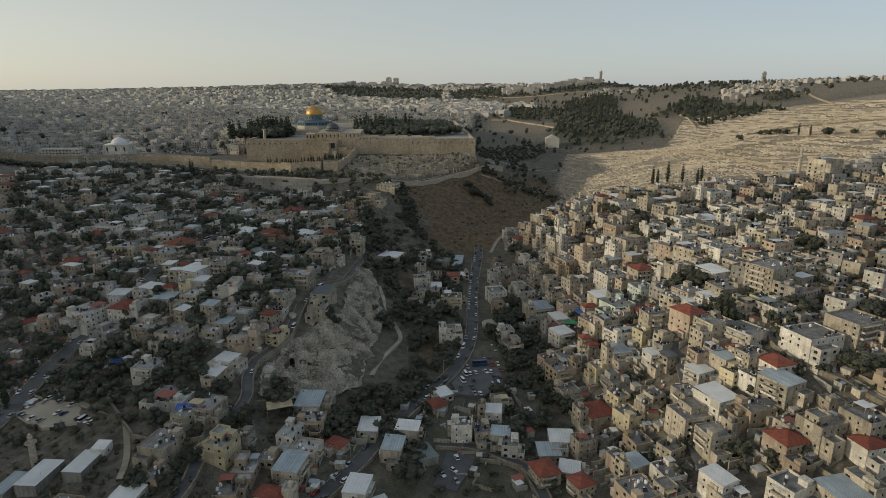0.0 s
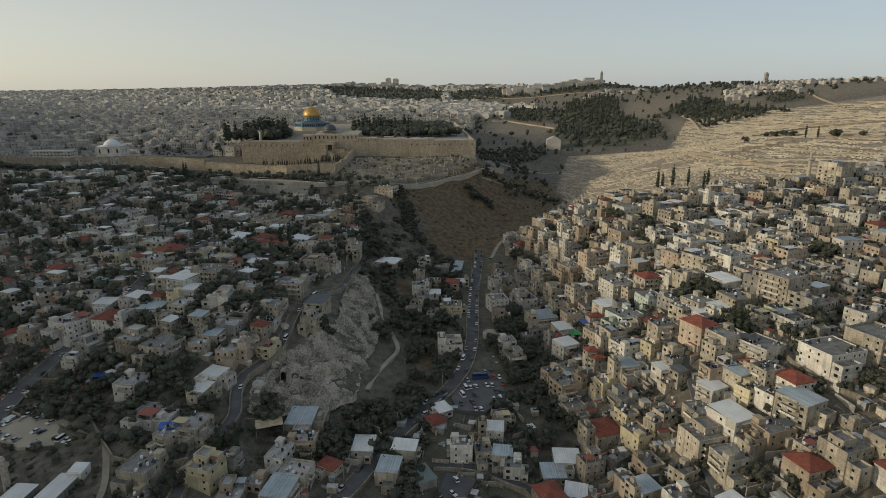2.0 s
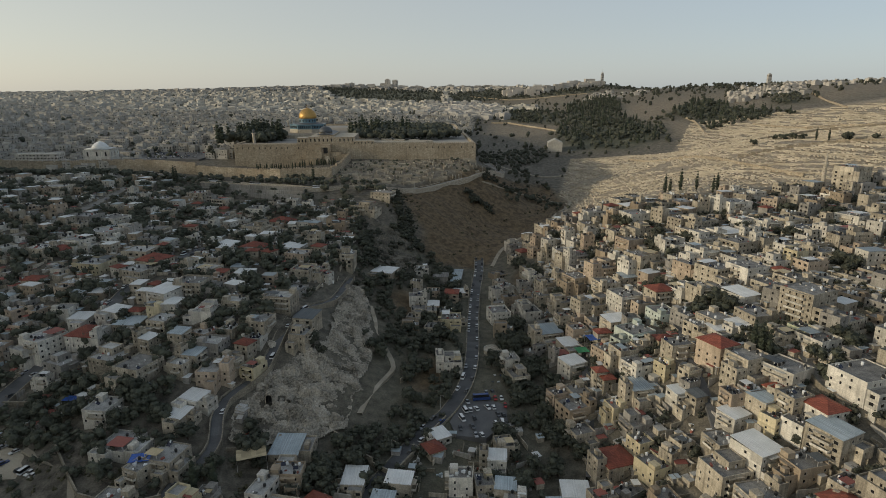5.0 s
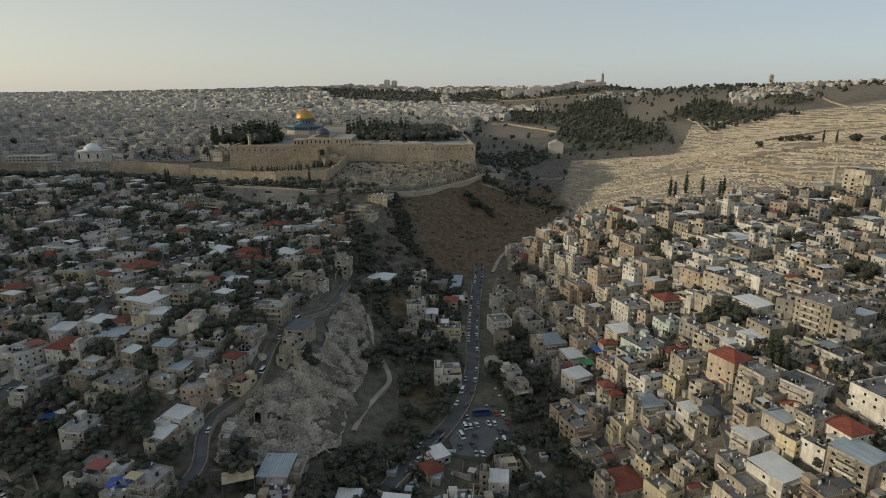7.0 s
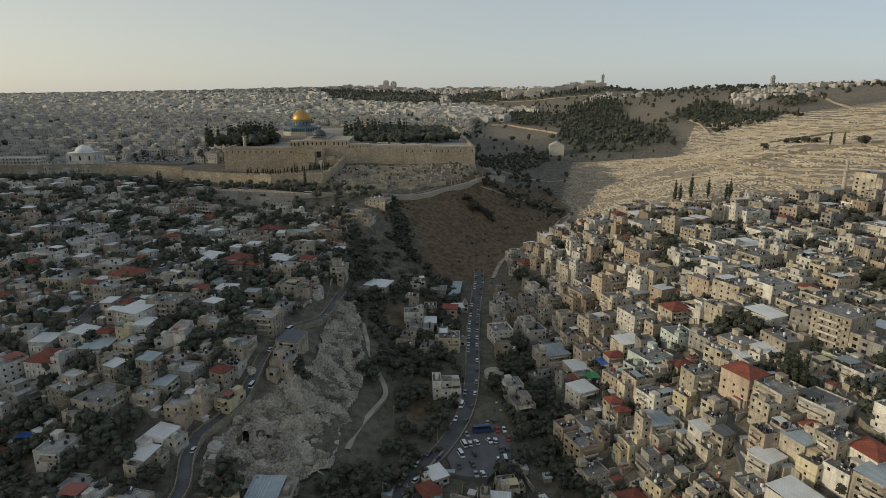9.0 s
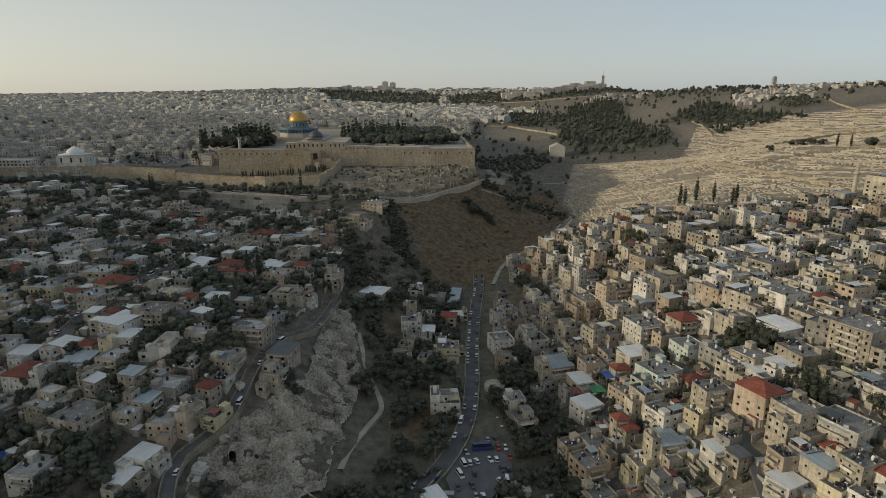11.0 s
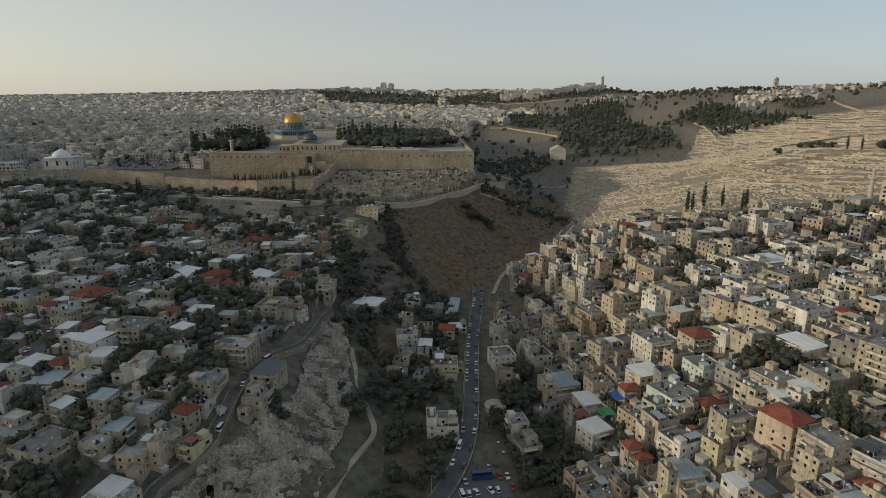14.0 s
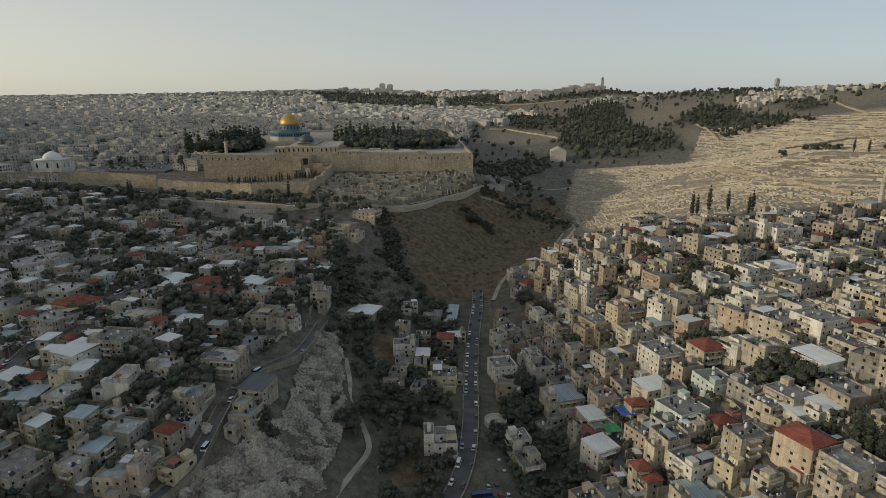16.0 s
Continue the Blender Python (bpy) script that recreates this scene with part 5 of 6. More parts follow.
house(-116, 318, 12.6, 11.0, 2, -13, "g", True)
house(-126, 302, 9.4, 9.5, 2, -17, "c", True)
house(-166, 314, 15.9, 15.4, 2, -20, "c", True)
house(-145, 299, 14.8, 17.0, 2, -19, "c", True)
house(-192, 338, 15.4, 15.9, 2, -9, "rw")
house(-213, 333, 15.8, 17.0, 3, -23, "w")
house(-196, 321, 14.1, 13.3, 2, -23, "g")
house(-186, 358, 12.6, 10.4, 1, -20, "mw")
house(-204, 354, 11.5, 10.6, 1, -3, "mw")
house(-173, 355, 8.3, 6.7, 1, -5, "rd")
house(-172, 345, 14.5, 12.2, 1, -3, "b")
house(-150, 338, 11.4, 13.5, 2, -13, "c", True)
house(-116, 354, 11.4, 10.3, 2, -13, "c", True)
house(-92, 361, 16.1, 12.9, 3, -9, "c", True)
house(-93, 396, 12.5, 13.0, 1, -21, "g")
house(-97, 337, 11.1, 13.8, 2, -11, "c", True)
house(-75, 351, 11.5, 13.7, 2, -12, "k", True)
house(-75, 334, 9.4, 11.5, 2, -11, "c", True)
house(-97, 327, 9.0, 8.5, 1, -11, "w", True)
house(-93, 308, 8.9, 10.5, 2, -24, "y", True)
house(-100, 319, 8.1, 7.2, 2, -23, "rc", True)
house(-79, 429, 7.2, 7.8, 2, -18, "w")
house(-18, 444, 10.2, 9.6, 2, 3, "w")
house(-150, 275, 11.0, 13.0, 2, -7, "w", True)
house(-134, 258, 13.9, 14.9, 1, -11, "w", True)
house(-111, 301, 10.8, 12.7, 2, -3, "p", True)
house(-114, 286, 10.8, 9.8, 1, -20, "mw", True)
house(-117, 275, 9.5, 10.2, 1, -15, "m", True)
house(-111, 250, 12.6, 13.6, 2, -14, "c", True)
house(-201, 313, 7.6, 8.8, 2, -2, "w")
house(-67, 268, 12.8, 15.3, 1, -2, "b", True)
house(0, 290, 8.0, 9.0, 1, 30, "mw", True)
house(-3, 280, 8.0, 9.0, 1, 30, "rc", True)
house(-119, 242, 8.1, 8.2, 2, -24, "c", True)
house(-121, 224, 13.0, 14.6, 2, -12, "c", True)
house(-148, 225, 6.0, 6.2, 1, -3, "mw", True)
house(-95, 224, 10.1, 11.3, 3, -18, "y", True)
house(-89, 233, 7.7, 6.9, 2, -11, "g", True)
house(-61, 231, 12.1, 11.5, 2, -12, "c", True)
house(-65, 220, 11.4, 13.8, 2, -11, "b", True)
house(-49, 240, 9.0, 7.5, 1, -28, "rd", True)
house(-36, 256, 9.7, 12.0, 1, -3, "m", True)

# one tall apartment block stands above the rest at the edge of the cemetery
house(337, 522, 22, 17, 6, 20, "c", True)


# tree clumps between the eastern houses
EAST_TREES = [(153, 436), (155, 423), (206, 444), (169, 494), (220, 504), (74, 484), (64, 510), (156, 452), (142, 338), (149, 335), (87, 434), (50, 402), (140, 486), (89, 390), (154, 351), (150, 346), (235, 423), (283, 456), (156, 301), (171, 439), (150, 444), (238, 378), (151, 317), (185, 288), (122, 435), (102, 526), (152, 297), (235, 369), (134, 389), (159, 264), (213, 273), (183, 238), (50, 264), (125, 214), (50, 344), (48, 376)]
TAKEN += [(x, y, 5.0) for x, y in EAST_TREES]

# ================= filling quarters, too many to count =================
def near_road(x, y, gap):
    for line, width in ROADS:
        for p in line[::2]:
            if (p.x - x) ** 2 + (p.y - y) ** 2 < (width / 2 + gap) ** 2:
                return True
    return any(inside(x, y, poly) for poly, zs in LOTS)


def quarter(name, regions, count, label, seed, size=(7, 13), floors=(1, 4), turn=(-16, 4), walls="ccwgpn", red=0.06, keep=(), close=0.78, sheet=0.12, single=False):
    """Houses that fill the gaps between those placed singly."""
    rng = random.Random(seed)
    mats = [WALLS[k] for k in walls] + [M_PANE, M_ROOF_L if sheet > 0.2 else M_ROOF, M_TILE, M_ROOF_W, M_TANK_SHADE, M_ROOF_B]
    pane = len(walls)
    b = Build()
    for poly in regions:
        for x, y in spread(rng, poly, count):
            w, d = rng.uniform(*size), rng.uniform(*size)
            r = 0.5 * math.hypot(w, d)
            if any((x - p) ** 2 + (y - q) ** 2 < ((r + s) * close) ** 2 for p, q, s in TAKEN) or near_road(x, y, r * 0.75) or any(inside(x, y, k) for k in keep):
                continue
            TAKEN.append((x, y, r))
            n = rng.randint(*floors)
            if single and y < 345:
                TAKEN.pop()
                house(round(x, 1), round(y, 1), w, d, n, rng.uniform(*turn), rng.choice(("c", "c", "w", "g", "mw", "m", "rc", "b", "n", "p")))
                continue
            z = ground_z(x, y) - 0.3
            one = Build()
            top, inn = shell(one, w, d, n, 6, rng)
            one.poly([(*p, top) for p in inn], 2)
            q = rng.random()
            if q < red:
                k = len(one.f)
                hip_roof(one, w, d, top + 0.9, 0.2 * min(w, d))
                one.m[k:] = [3] * (len(one.f) - k)
            elif q < red + sheet:
                one.box(0, 0, top + 0.8, w + 0.3, d + 0.3, 0.15, mi=4 if rng.random() < 0.65 else 6)
            else:
                if rng.random() < 0.3 and w > 9:
                    sub = Build()
                    aw, ad = w * rng.uniform(0.45, 0.65), d * rng.uniform(0.45, 0.65)
                    st, si = shell(sub, aw, ad, 1, 0, rng)
                    sub.poly([(*p, st) for p in si], 2)
                    ox, oy = rng.choice((-1, 1)) * (w - aw) * 0.42, rng.choice((-1, 1)) * (d - ad) * 0.42
                    kk = len(one.v)
                    one.v += [(vx + ox, vy + oy, vz + top) for vx, vy, vz in sub.v]
                    one.f += [tuple(i + kk for i in f) for f in sub.f]
                    one.m += sub.m
                elif rng.random() < 0.5:
                    one.box(rng.choice((-1, 1)) * (w / 2 - 1.9), rng.choice((-1, 1)) * (d / 2 - 1.9), top, 3, 3, 2.4)
                for k in range(rng.randint(2, 5)):
                    one.lathe(rng.uniform(-w / 2 + 1, w / 2 - 1), rng.uniform(-d / 2 + 1, d / 2 - 1), [(0.6, top), (0.6, top + 1.5), (0.2, top + 1.8)], 7, 5 if rng.random() < 0.7 else 4)
            m = pose(x, y, z, 0, 0, rng.uniform(*turn))
            wi = rng.randrange(len(walls))
            k = len(b.v)
            b.v += [tuple(m @ Vector(v)) for v in one.v]
            b.f += [tuple(i + k for i in f) for f in one.f]
            b.m += [wi if i == 0 else pane + i - 1 for i in one.m]
    return tagged(new(name, b.mesh(name, mats)), label, "houses", kind="stuff")


quarter("hillside_houses", [[(66, 215), (80, 200), (200, 190), (330, 330), (400, 520), (250, 545), (150, 540), (105, 540), (70, 480), (48, 520), (40, 470), (42, 400), (66, 340), (72, 290)], [(60, 505), (64, 556), (86, 588), (128, 606), (155, 560), (120, 515)]], 2600,
        "crowded cream stone houses climbing the hillside", 31, size=(7, 13), floors=(1, 3), turn=(4, 34), walls="ccwngp", close=0.86)
quarter("ridge_houses", [[(-100, 330), (-110, 300), (-150, 290), (-165, 320), (-260, 330), (-340, 430), (-420, 560), (-380, 640), (-300, 650), (-230, 600), (-140, 600), (-75, 560), (-72, 460), (-90, 430)]], 620,
        "scattered low stone houses among trees", 32, size=(6, 11), floors=(1, 2), turn=(-28, 4), walls="cwwgpn", sheet=0.34, single=True)
quarter("valley_houses", [[(-40, 200), (-10, 270), (-70, 250), (-130, 215), (-150, 190)], [(-20, 400), (12, 400), (10, 460), (-20, 470)], [(38, 400), (50, 380), (52, 470), (44, 500)], [(50, 215), (40, 250), (60, 260), (66, 215)]], 70,
        "small flat-roofed houses on the valley floor", 33, floors=(1, 2), single=True)


def yards():
    """Low walls, sheds, stacked goods and lean-tos between the houses."""
    rng = random.Random(55)
    mats = [WALLS["g"], WALLS["c"], M_ROOF_W, M_TIN, M_ROOF_B, M_FRAME, M_RWALL, M_ROOF_L]
    b = Build()
    pts = spread(rng, [(66, 205), (200, 190), (330, 330), (400, 520), (250, 545), (105, 540), (60, 470), (66, 340)], 4600) + spread(rng, [(-60, 240), (-110, 300), (-230, 260), (-340, 430), (-400, 600), (-80, 600), (-72, 440), (-110, 320)], 3000) + spread(rng, [(-60, 210), (0, 230), (40, 210), (50, 300), (10, 300), (-50, 260)], 160)
    z = heights([p[0] for p in pts], [p[1] for p in pts])
    for (x, y), g in zip(pts, z):
        if any((x - p) ** 2 + (y - q) ** 2 < (r * 0.62) ** 2 for p, q, r in TAKEN) or near_road(x, y, 0.8):
            continue
        turn = rng.uniform(4, 30) if x > 30 else rng.uniform(-26, 2)
        q = rng.random()
        if q < 0.45:
            b.box(x, y, g - 2, rng.uniform(4, 11), 0.35, rng.uniform(3.2, 4.8), turn + rng.choice((0, 90)), rng.choice((0, 1, 6, 6)))
        elif q < 0.75:
            w, d, h = rng.uniform(2, 5), rng.uniform(2, 4.5), rng.uniform(2.0, 3.0)
            b.box(x, y, g - 2, w, d, h + 2, turn, rng.choice((0, 1)))
            b.box(x, y, g + h, w + 0.4, d + 0.4, 0.12, turn, rng.choice((2, 3, 4, 5, 7)))
        else:
            for k in range(3):
                b.box(x + rng.gauss(0, 1.2), y + rng.gauss(0, 1.2), g - 0.4, rng.uniform(0.6, 2), rng.uniform(0.5, 1.5), rng.uniform(0.9, 2), rng.uniform(0, 90), rng.randrange(8))
    tagged(new("yard_clutter", b.mesh("yard_clutter", mats)), "low yard walls, lean-tos and stacked goods between houses", "yards", kind="stuff")


yards()

# ================= trees =================
ICO = [(0, 0, 1)] + [(0.894 * math.cos(k * 1.2566), 0.894 * math.sin(k * 1.2566), 0.447) for k in range(5)] + [(0.894 * math.cos(k * 1.2566 + 0.628), 0.894 * math.sin(k * 1.2566 + 0.628), -0.447) for k in range(5)] + [(0, 0, -1)]
ICO_F = [(0, 1 + k, 1 + (k + 1) % 5) for k in range(5)] + [(1 + k, 6 + k, 1 + (k + 1) % 5) for k in range(5)] + [(1 + (k + 1) % 5, 6 + k, 6 + (k + 1) % 5) for k in range(5)] + [(11, 6 + (k + 1) % 5, 6 + k) for k in range(5)]


def crown_mesh(name, seed, shape, leaves, material):
    """A crown of leafy clumps with gaps and an uneven outline. shape: list of (x, y, z, radius) clumps."""
    rng = random.Random(seed)
    b = Build()
    for cx, cy, cz, r in shape:
        for k in range(leaves):
            d = Vector((rng.gauss(0, 1), rng.gauss(0, 1), rng.gauss(0.15, 0.8))).normalized() * r * rng.uniform(0.72, 1.14)
            s = r * rng.uniform(0.12, 0.26)
            q = Euler((rng.uniform(0, 6.3), rng.uniform(0, 6.3), rng.uniform(0, 6.3))).to_matrix()
            c = Vector((cx, cy, cz)) + d
            b.poly([c + q @ Vector(v) * s for v in ((-1, -0.4, 0), (0.3, -0.8, 0.2), (1, 0.3, 0), (-0.2, 0.8, 0.1))])
        b.shape([(cx + x * r * e, cy + y * r * e, cz + z * r * e * 0.92) for (x, y, z), e in ((p, rng.uniform(0.66, 1.0)) for p in ICO)], ICO_F)
    return b.mesh(name, [material])


def trunk_mesh(h, r, seed):
    rng = random.Random(seed)
    b = Build()
    b.lathe(0, 0, [(r * 1.4, -1.5), (r, 0.4), (r * 0.8, h * 0.6), (r * 0.4, h)], 7)
    for k in range(4):
        a = k * 1.6 + rng.uniform(-0.3, 0.3)
        p, q = Vector((0, 0, h * 0.55)), Vector((math.cos(a) * h * 0.5, math.sin(a) * h * 0.5, h * 1.05))
        s = Vector((-math.sin(a), math.cos(a), 0)) * r * 0.35
        up = Vector((0, 0, r * 0.35))
        b.shape([tuple(v) for v in (p + s, p + up, p - s, q)], [(0, 1, 3), (1, 2, 3), (2, 0, 3)])
    return b.mesh("trunk", [M_BARK])


def clumps(seed, n, rad, z0, z1, size):
    rng = random.Random(seed)
    return [(rng.uniform(-rad, rad), rng.uniform(-rad, rad), rng.uniform(z0, z1), size * rng.uniform(0.45, 1.15)) for k in range(n)]


CROWNS = [crown_mesh("crown", 40 + k, clumps(k, 13, 2.4, 2.2, 5.8, 1.75), 34, M_LEAF) for k in range(5)]
MIDS = [crown_mesh("crown", 140 + k, clumps(k + 20, 7, 2.3, 1.9, 5.2, 2.05), 20, M_LEAF) for k in range(5)]
CYPRESS = [crown_mesh("crown", 60 + k, [(0, 0, 1.4 + 1.5 * j, (0.9, 1.25, 1.35, 1.25, 1.1, 0.85, 0.5)[j]) for j in range(7)], 46, M_CYP) for k in range(2)]
TRUNKS = [trunk_mesh(3.4, 0.28, 1), trunk_mesh(3.0, 0.36, 2)]
SHRUB = crown_mesh("crown", 80, clumps(9, 4, 0.9, 0.3, 1.0, 0.8), 12, M_DRY)


def tree(x, y, size, kind, rng):
    g = ground_z(x, y) - 0.2
    if kind == "cypress":
        th = empty("cypress_tree", pose(x, y, g, 0, 0, rng.uniform(0, 360)), "tall dark slender cypress tree", "tree", "trees")
        part("trunk", TRUNKS[0], None, th).scale = (size, size, size)
        part("crown", rng.choice(CYPRESS), None, th).scale = (size * 0.95, size * 0.95, size * rng.uniform(1.0, 1.3))
    else:
        th = empty("tree", pose(x, y, g, 0, 0, rng.uniform(0, 360)), "dark green broad-crowned tree on dry ground", "tree", "trees")
        part("trunk", rng.choice(TRUNKS), None, th).scale = (size, size, size)
        part("crown", rng.choice(CROWNS), None, th).scale = (size * rng.uniform(0.9, 1.15), size * rng.uniform(0.9, 1.15), size * rng.uniform(0.8, 1.05))
    return th


def plant():
    rng = random.Random(71)
    spots = [(-9, 313), (-18, 285), (1, 389), (-7, 457), (-42, 361), (-67, 336), (48, 409), (56, 345), (59, 286), (42, 275), (27, 287), (33, 358), (265, 476), (293, 464), (247, 375), (171, 275),
             (-109, 429), (-56, 440), (-85, 494), (-204, 494), (-255, 556), (-230, 377), (-211, 377), (-235, 366), (-136, 282), (-123, 273), (-168, 275), (-141, 273), (-108, 261), (-78, 262), (-53, 262), (-38, 270)]
    spots += [(-183, 317), (-61, 506), (-33, 551), (-76, 552), (-132, 587), (-116, 568), (-240, 410), (-150, 429), (-31, 378), (-18, 372), (79, 734), (37, 676), (148, 272), (-35, 460), (-13, 403), (-13, 342),
              (-121, 337), (-178, 339), (-196, 295), (-228, 291), (-11, 230), (-54, 258), (-132, 277), (33, 262), (54, 292), (64, 276), (-92, 250), (-79, 268), (-42, 278), (-24, 282), (-122, 206), (-109, 213), (185, 241), (46, 322), (154, 298)]
    for x, y in EAST_TREES:
        for k in range(4):
            a, b = x + rng.gauss(0, 3.2), y + rng.gauss(0, 3.2)
            if near_road(a, b, 0.6) or any((a - p) ** 2 + (b - q) ** 2 < (s * 0.62) ** 2 for p, q, s in TAKEN if s != 5.0):
                continue
            tree(a, b, rng.uniform(0.9, 1.5), "broad", rng)
    for x, y in spots:
        for k in range(rng.randint(3, 5)):
            a, b = x + rng.gauss(0, 4.5), y + rng.gauss(0, 5.5)
            if near_road(a, b, 0.6) or any((a - p) ** 2 + (b - q) ** 2 < (s * 0.75) ** 2 for p, q, s in TAKEN):
                continue
            tree(a, b, rng.uniform(0.7, 1.35), "broad", rng)
    for x, y in ((147, 288), (149, 285), (145, 291), (213, 584), (237, 583), (243, 562), (-132, 646), (-246, 546), (-118, 457), (-121, 445), (-161, 449), (-276, 646), (-272, 643), (-95, 236), (-221, 268), (-88, 238), (250, 570), (205, 575), (225, 590)):
        tree(x, y, rng.uniform(1.2, 1.75), "cypress", rng)
    for x, y, s in ((-13, 221, 2.0), (368, 744, 1.3), (405, 765, 1.1), (409, 755, 1.5), (414, 745, 1.5), (420, 735, 1.4), (440, 690, 1.6), (446, 694, 1.4), (465, 680, 1.3), (470, 640, 1.5)):
        tree(x, y, s, "broad", rng)
    for x, y in ((424, 716), (432, 706)):
        tree(x, y, 1.2, "cypress", rng)


plant()


def woods(name, label, places, meshes, lo, hi, squash=1.0, base=None):
    """Many trees or shrubs joined as one sheet of growth."""
    rng = random.Random(len(places))
    vs, fs, mats, k = [], [], [], 0
    xy = np.array(places)
    z = heights(xy[:, 0], xy[:, 1]) if base is None else np.full(len(xy), base)
    data = []
    for me in meshes:
        v = np.empty(len(me.vertices) * 3)
        me.vertices.foreach_get("co", v)
        data.append((v.reshape(-1, 3), [tuple(p.vertices) for p in me.polygons]))
    for (x, y), g in zip(places, z):
        v, f = rng.choice(data)
        s, a = rng.uniform(lo, hi), rng.uniform(0, 6.28)
        c, d = math.cos(a) * s, math.sin(a) * s
        w = np.stack([v[:, 0] * c - v[:, 1] * d + x, v[:, 0] * d + v[:, 1] * c + y, v[:, 2] * s * squash + g - 0.3], 1)
        vs.append(w)
        fs += [tuple(i + k for i in p) for p in f]
        k += len(w)
    me = bpy.data.meshes.new(name)
    me.from_pydata(np.concatenate(vs).tolist(), [], fs)
    me.materials.append(meshes[0].materials[0])
    return tagged(new(name, me), label, "trees", kind="stuff")


def wild():
    rng = random.Random(90)
    low = [crown_mesh("far_crown", 90 + k, clumps(k, 5, 1.6, 1.2, 4.4, 2.1), 5, M_LEAF) for k in range(3)]
    tiny = [crown_mesh("far_crown", 190 + k, clumps(k, 3, 1.5, 1.2, 4.2, 2.4), 3, M_LEAF) for k in range(4)]
    lowc = [crown_mesh("far_cypress", 95, [(0, 0, 1.1 + 1.5 * j, (1.1, 1.35, 1.4, 1.25, 0.95, 0.6)[j]) for j in range(6)], 5, M_CYP)]

    def clear(pts, gap=0.7):
        return [(x, y) for x, y in pts if not near_road(x, y, 1.0) and not any((x - p) ** 2 + (y - q) ** 2 < (s * gap) ** 2 for p, q, s in TAKEN)]
    valley = clear(spread(rng, [(-60, 250), (-10, 235), (0, 300), (12, 345), (18, 470), (5, 520), (-30, 560), (-70, 560), (-60, 450), (-36, 400), (-20, 340), (-30, 300)], 430)
                   + spread(rng, [(36, 300), (66, 275), (60, 340), (46, 430), (36, 420)], 170))
    valley = [(x, y) for x, y in valley if not any(inside(x, y, q) for q in BANKS) and not inside(x, y, LAWN) and not inside(x, y, ROCK) and not inside(x, y, CRAG)]
    ridge = clear(spread(rng, [(-100, 330), (-130, 240), (-230, 260), (-280, 340), (-400, 560), (-300, 640), (-80, 600), (-60, 480)], 1150))
    slope = clear(spread(rng, [(70, 215), (200, 190), (330, 330), (420, 540), (140, 545), (60, 430), (72, 300)], 1500), 0.66)
    woods("valley_scrub", "dense dark olive and fig trees on the valley floor", valley, MIDS[:3], 0.5, 1.1)
    woods("garden_trees", "dark garden trees between the ridge houses", ridge, MIDS[1:4], 0.6, 1.5)
    woods("slope_trees", "small dark trees between hillside houses", slope, MIDS[2:5], 0.4, 0.95)
    shrubs = clear(spread(rng, BROWN, 130) + spread(rng, [(-60, 600), (-20, 560), (-20, 640), (-40, 630)], 60))
    woods("dry_shrubs", "low dry shrubs dotted over the bare slope", shrubs, [SHRUB], 0.6, 1.7)
    hedge = [(-50 + 28 * t + rng.gauss(0, 4), 626 - 90 * t + rng.gauss(0, 5)) for t in np.linspace(0, 1, 120)] + [(28 + 28 * t + rng.gauss(0, 2), 690 - 20 * t + rng.gauss(0, 2)) for t in np.linspace(0, 1, 30)]
    hedge += [(62 + rng.gauss(0, 9), 735 + rng.gauss(0, 7)) for k in range(26)] + [(110 + rng.gauss(0, 12), 765 + rng.gauss(0, 8)) for k in range(18)] + spread(rng, [(-70, 575), (-20, 500), (-20, 470), (-70, 470)], 60)
    woods("slope_thicket", "dark thicket running down the bare slope", hedge, MIDS[:2], 0.45, 0.95)
    waste = clear(spread(rng, [(-240, 200), (-230, 300), (-110, 250), (-60, 262), (-60, 195)], 420))
    woods("waste_shrubs", "dry shrubs over stony waste ground", waste, [SHRUB], 0.5, 1.8)
    bushes = clear(spread(rng, [(-240, 200), (-230, 310), (-110, 260), (-60, 262), (-60, 195)], 110) + spread(rng, [(-10, 215), (10, 260), (60, 250), (60, 205)], 60))
    woods("waste_bushes", "dark bushes on stony waste ground", bushes, MIDS[:2], 0.35, 0.8)
    east = spread(rng, [(70, 700), (90, 760), (100, 880), (140, 860), (130, 780), (150, 700)], 36) + spread(rng, [(60, 860), (60, 1000), (200, 1100), (170, 1000), (110, 900)], 160)
    woods("kidron_trees", "dark trees along the upper valley", east, low, 0.8, 1.5)
    woods("olive_grove_forest", "dark wooded slope of pines and cypresses", spread(rng, FOREST, 520) + spread(rng, GROVE, 260) + spread(rng, CAMPUS_WOOD, 420) + spread(rng, LINE_WOOD, 170) + spread(rng, VILLAGE_WOOD, 60), low, 0.9, 2.2)
    woods("forest_cypresses", "dark cypress spires in the wooded slope", spread(rng, FOREST, 260) + spread(rng, GROVE, 90) + spread(rng, LINE_WOOD, 40), lowc, 1.2, 2.2)
    esp = spread(rng, [(-285, 800), (-270, 900), (-235, 900), (-212, 850), (-225, 800)], 170) + spread(rng, [(-120, 860), (-140, 1080), (0, 1080), (25, 880), (-60, 835)], 340)
    woods("esplanade_trees", "dark olive trees and pines on the esplanade", esp, low, 1.7, 3.1, base=106.5)
    cyp = spread(rng, [(-285, 790), (-270, 900), (-225, 900), (-215, 840)], 60) + spread(rng, [(-130, 880), (-140, 1050), (-60, 1050), (-40, 900)], 50)
    woods("esplanade_cypresses", "slender dark cypresses on the esplanade", cyp, lowc, 2.1, 3.2, base=106.5)
    row = [(-220 + 100 * t + rng.gauss(0, 1.5), 741 - 6 * t + rng.gauss(0, 2)) for t in np.linspace(0, 1, 40)]
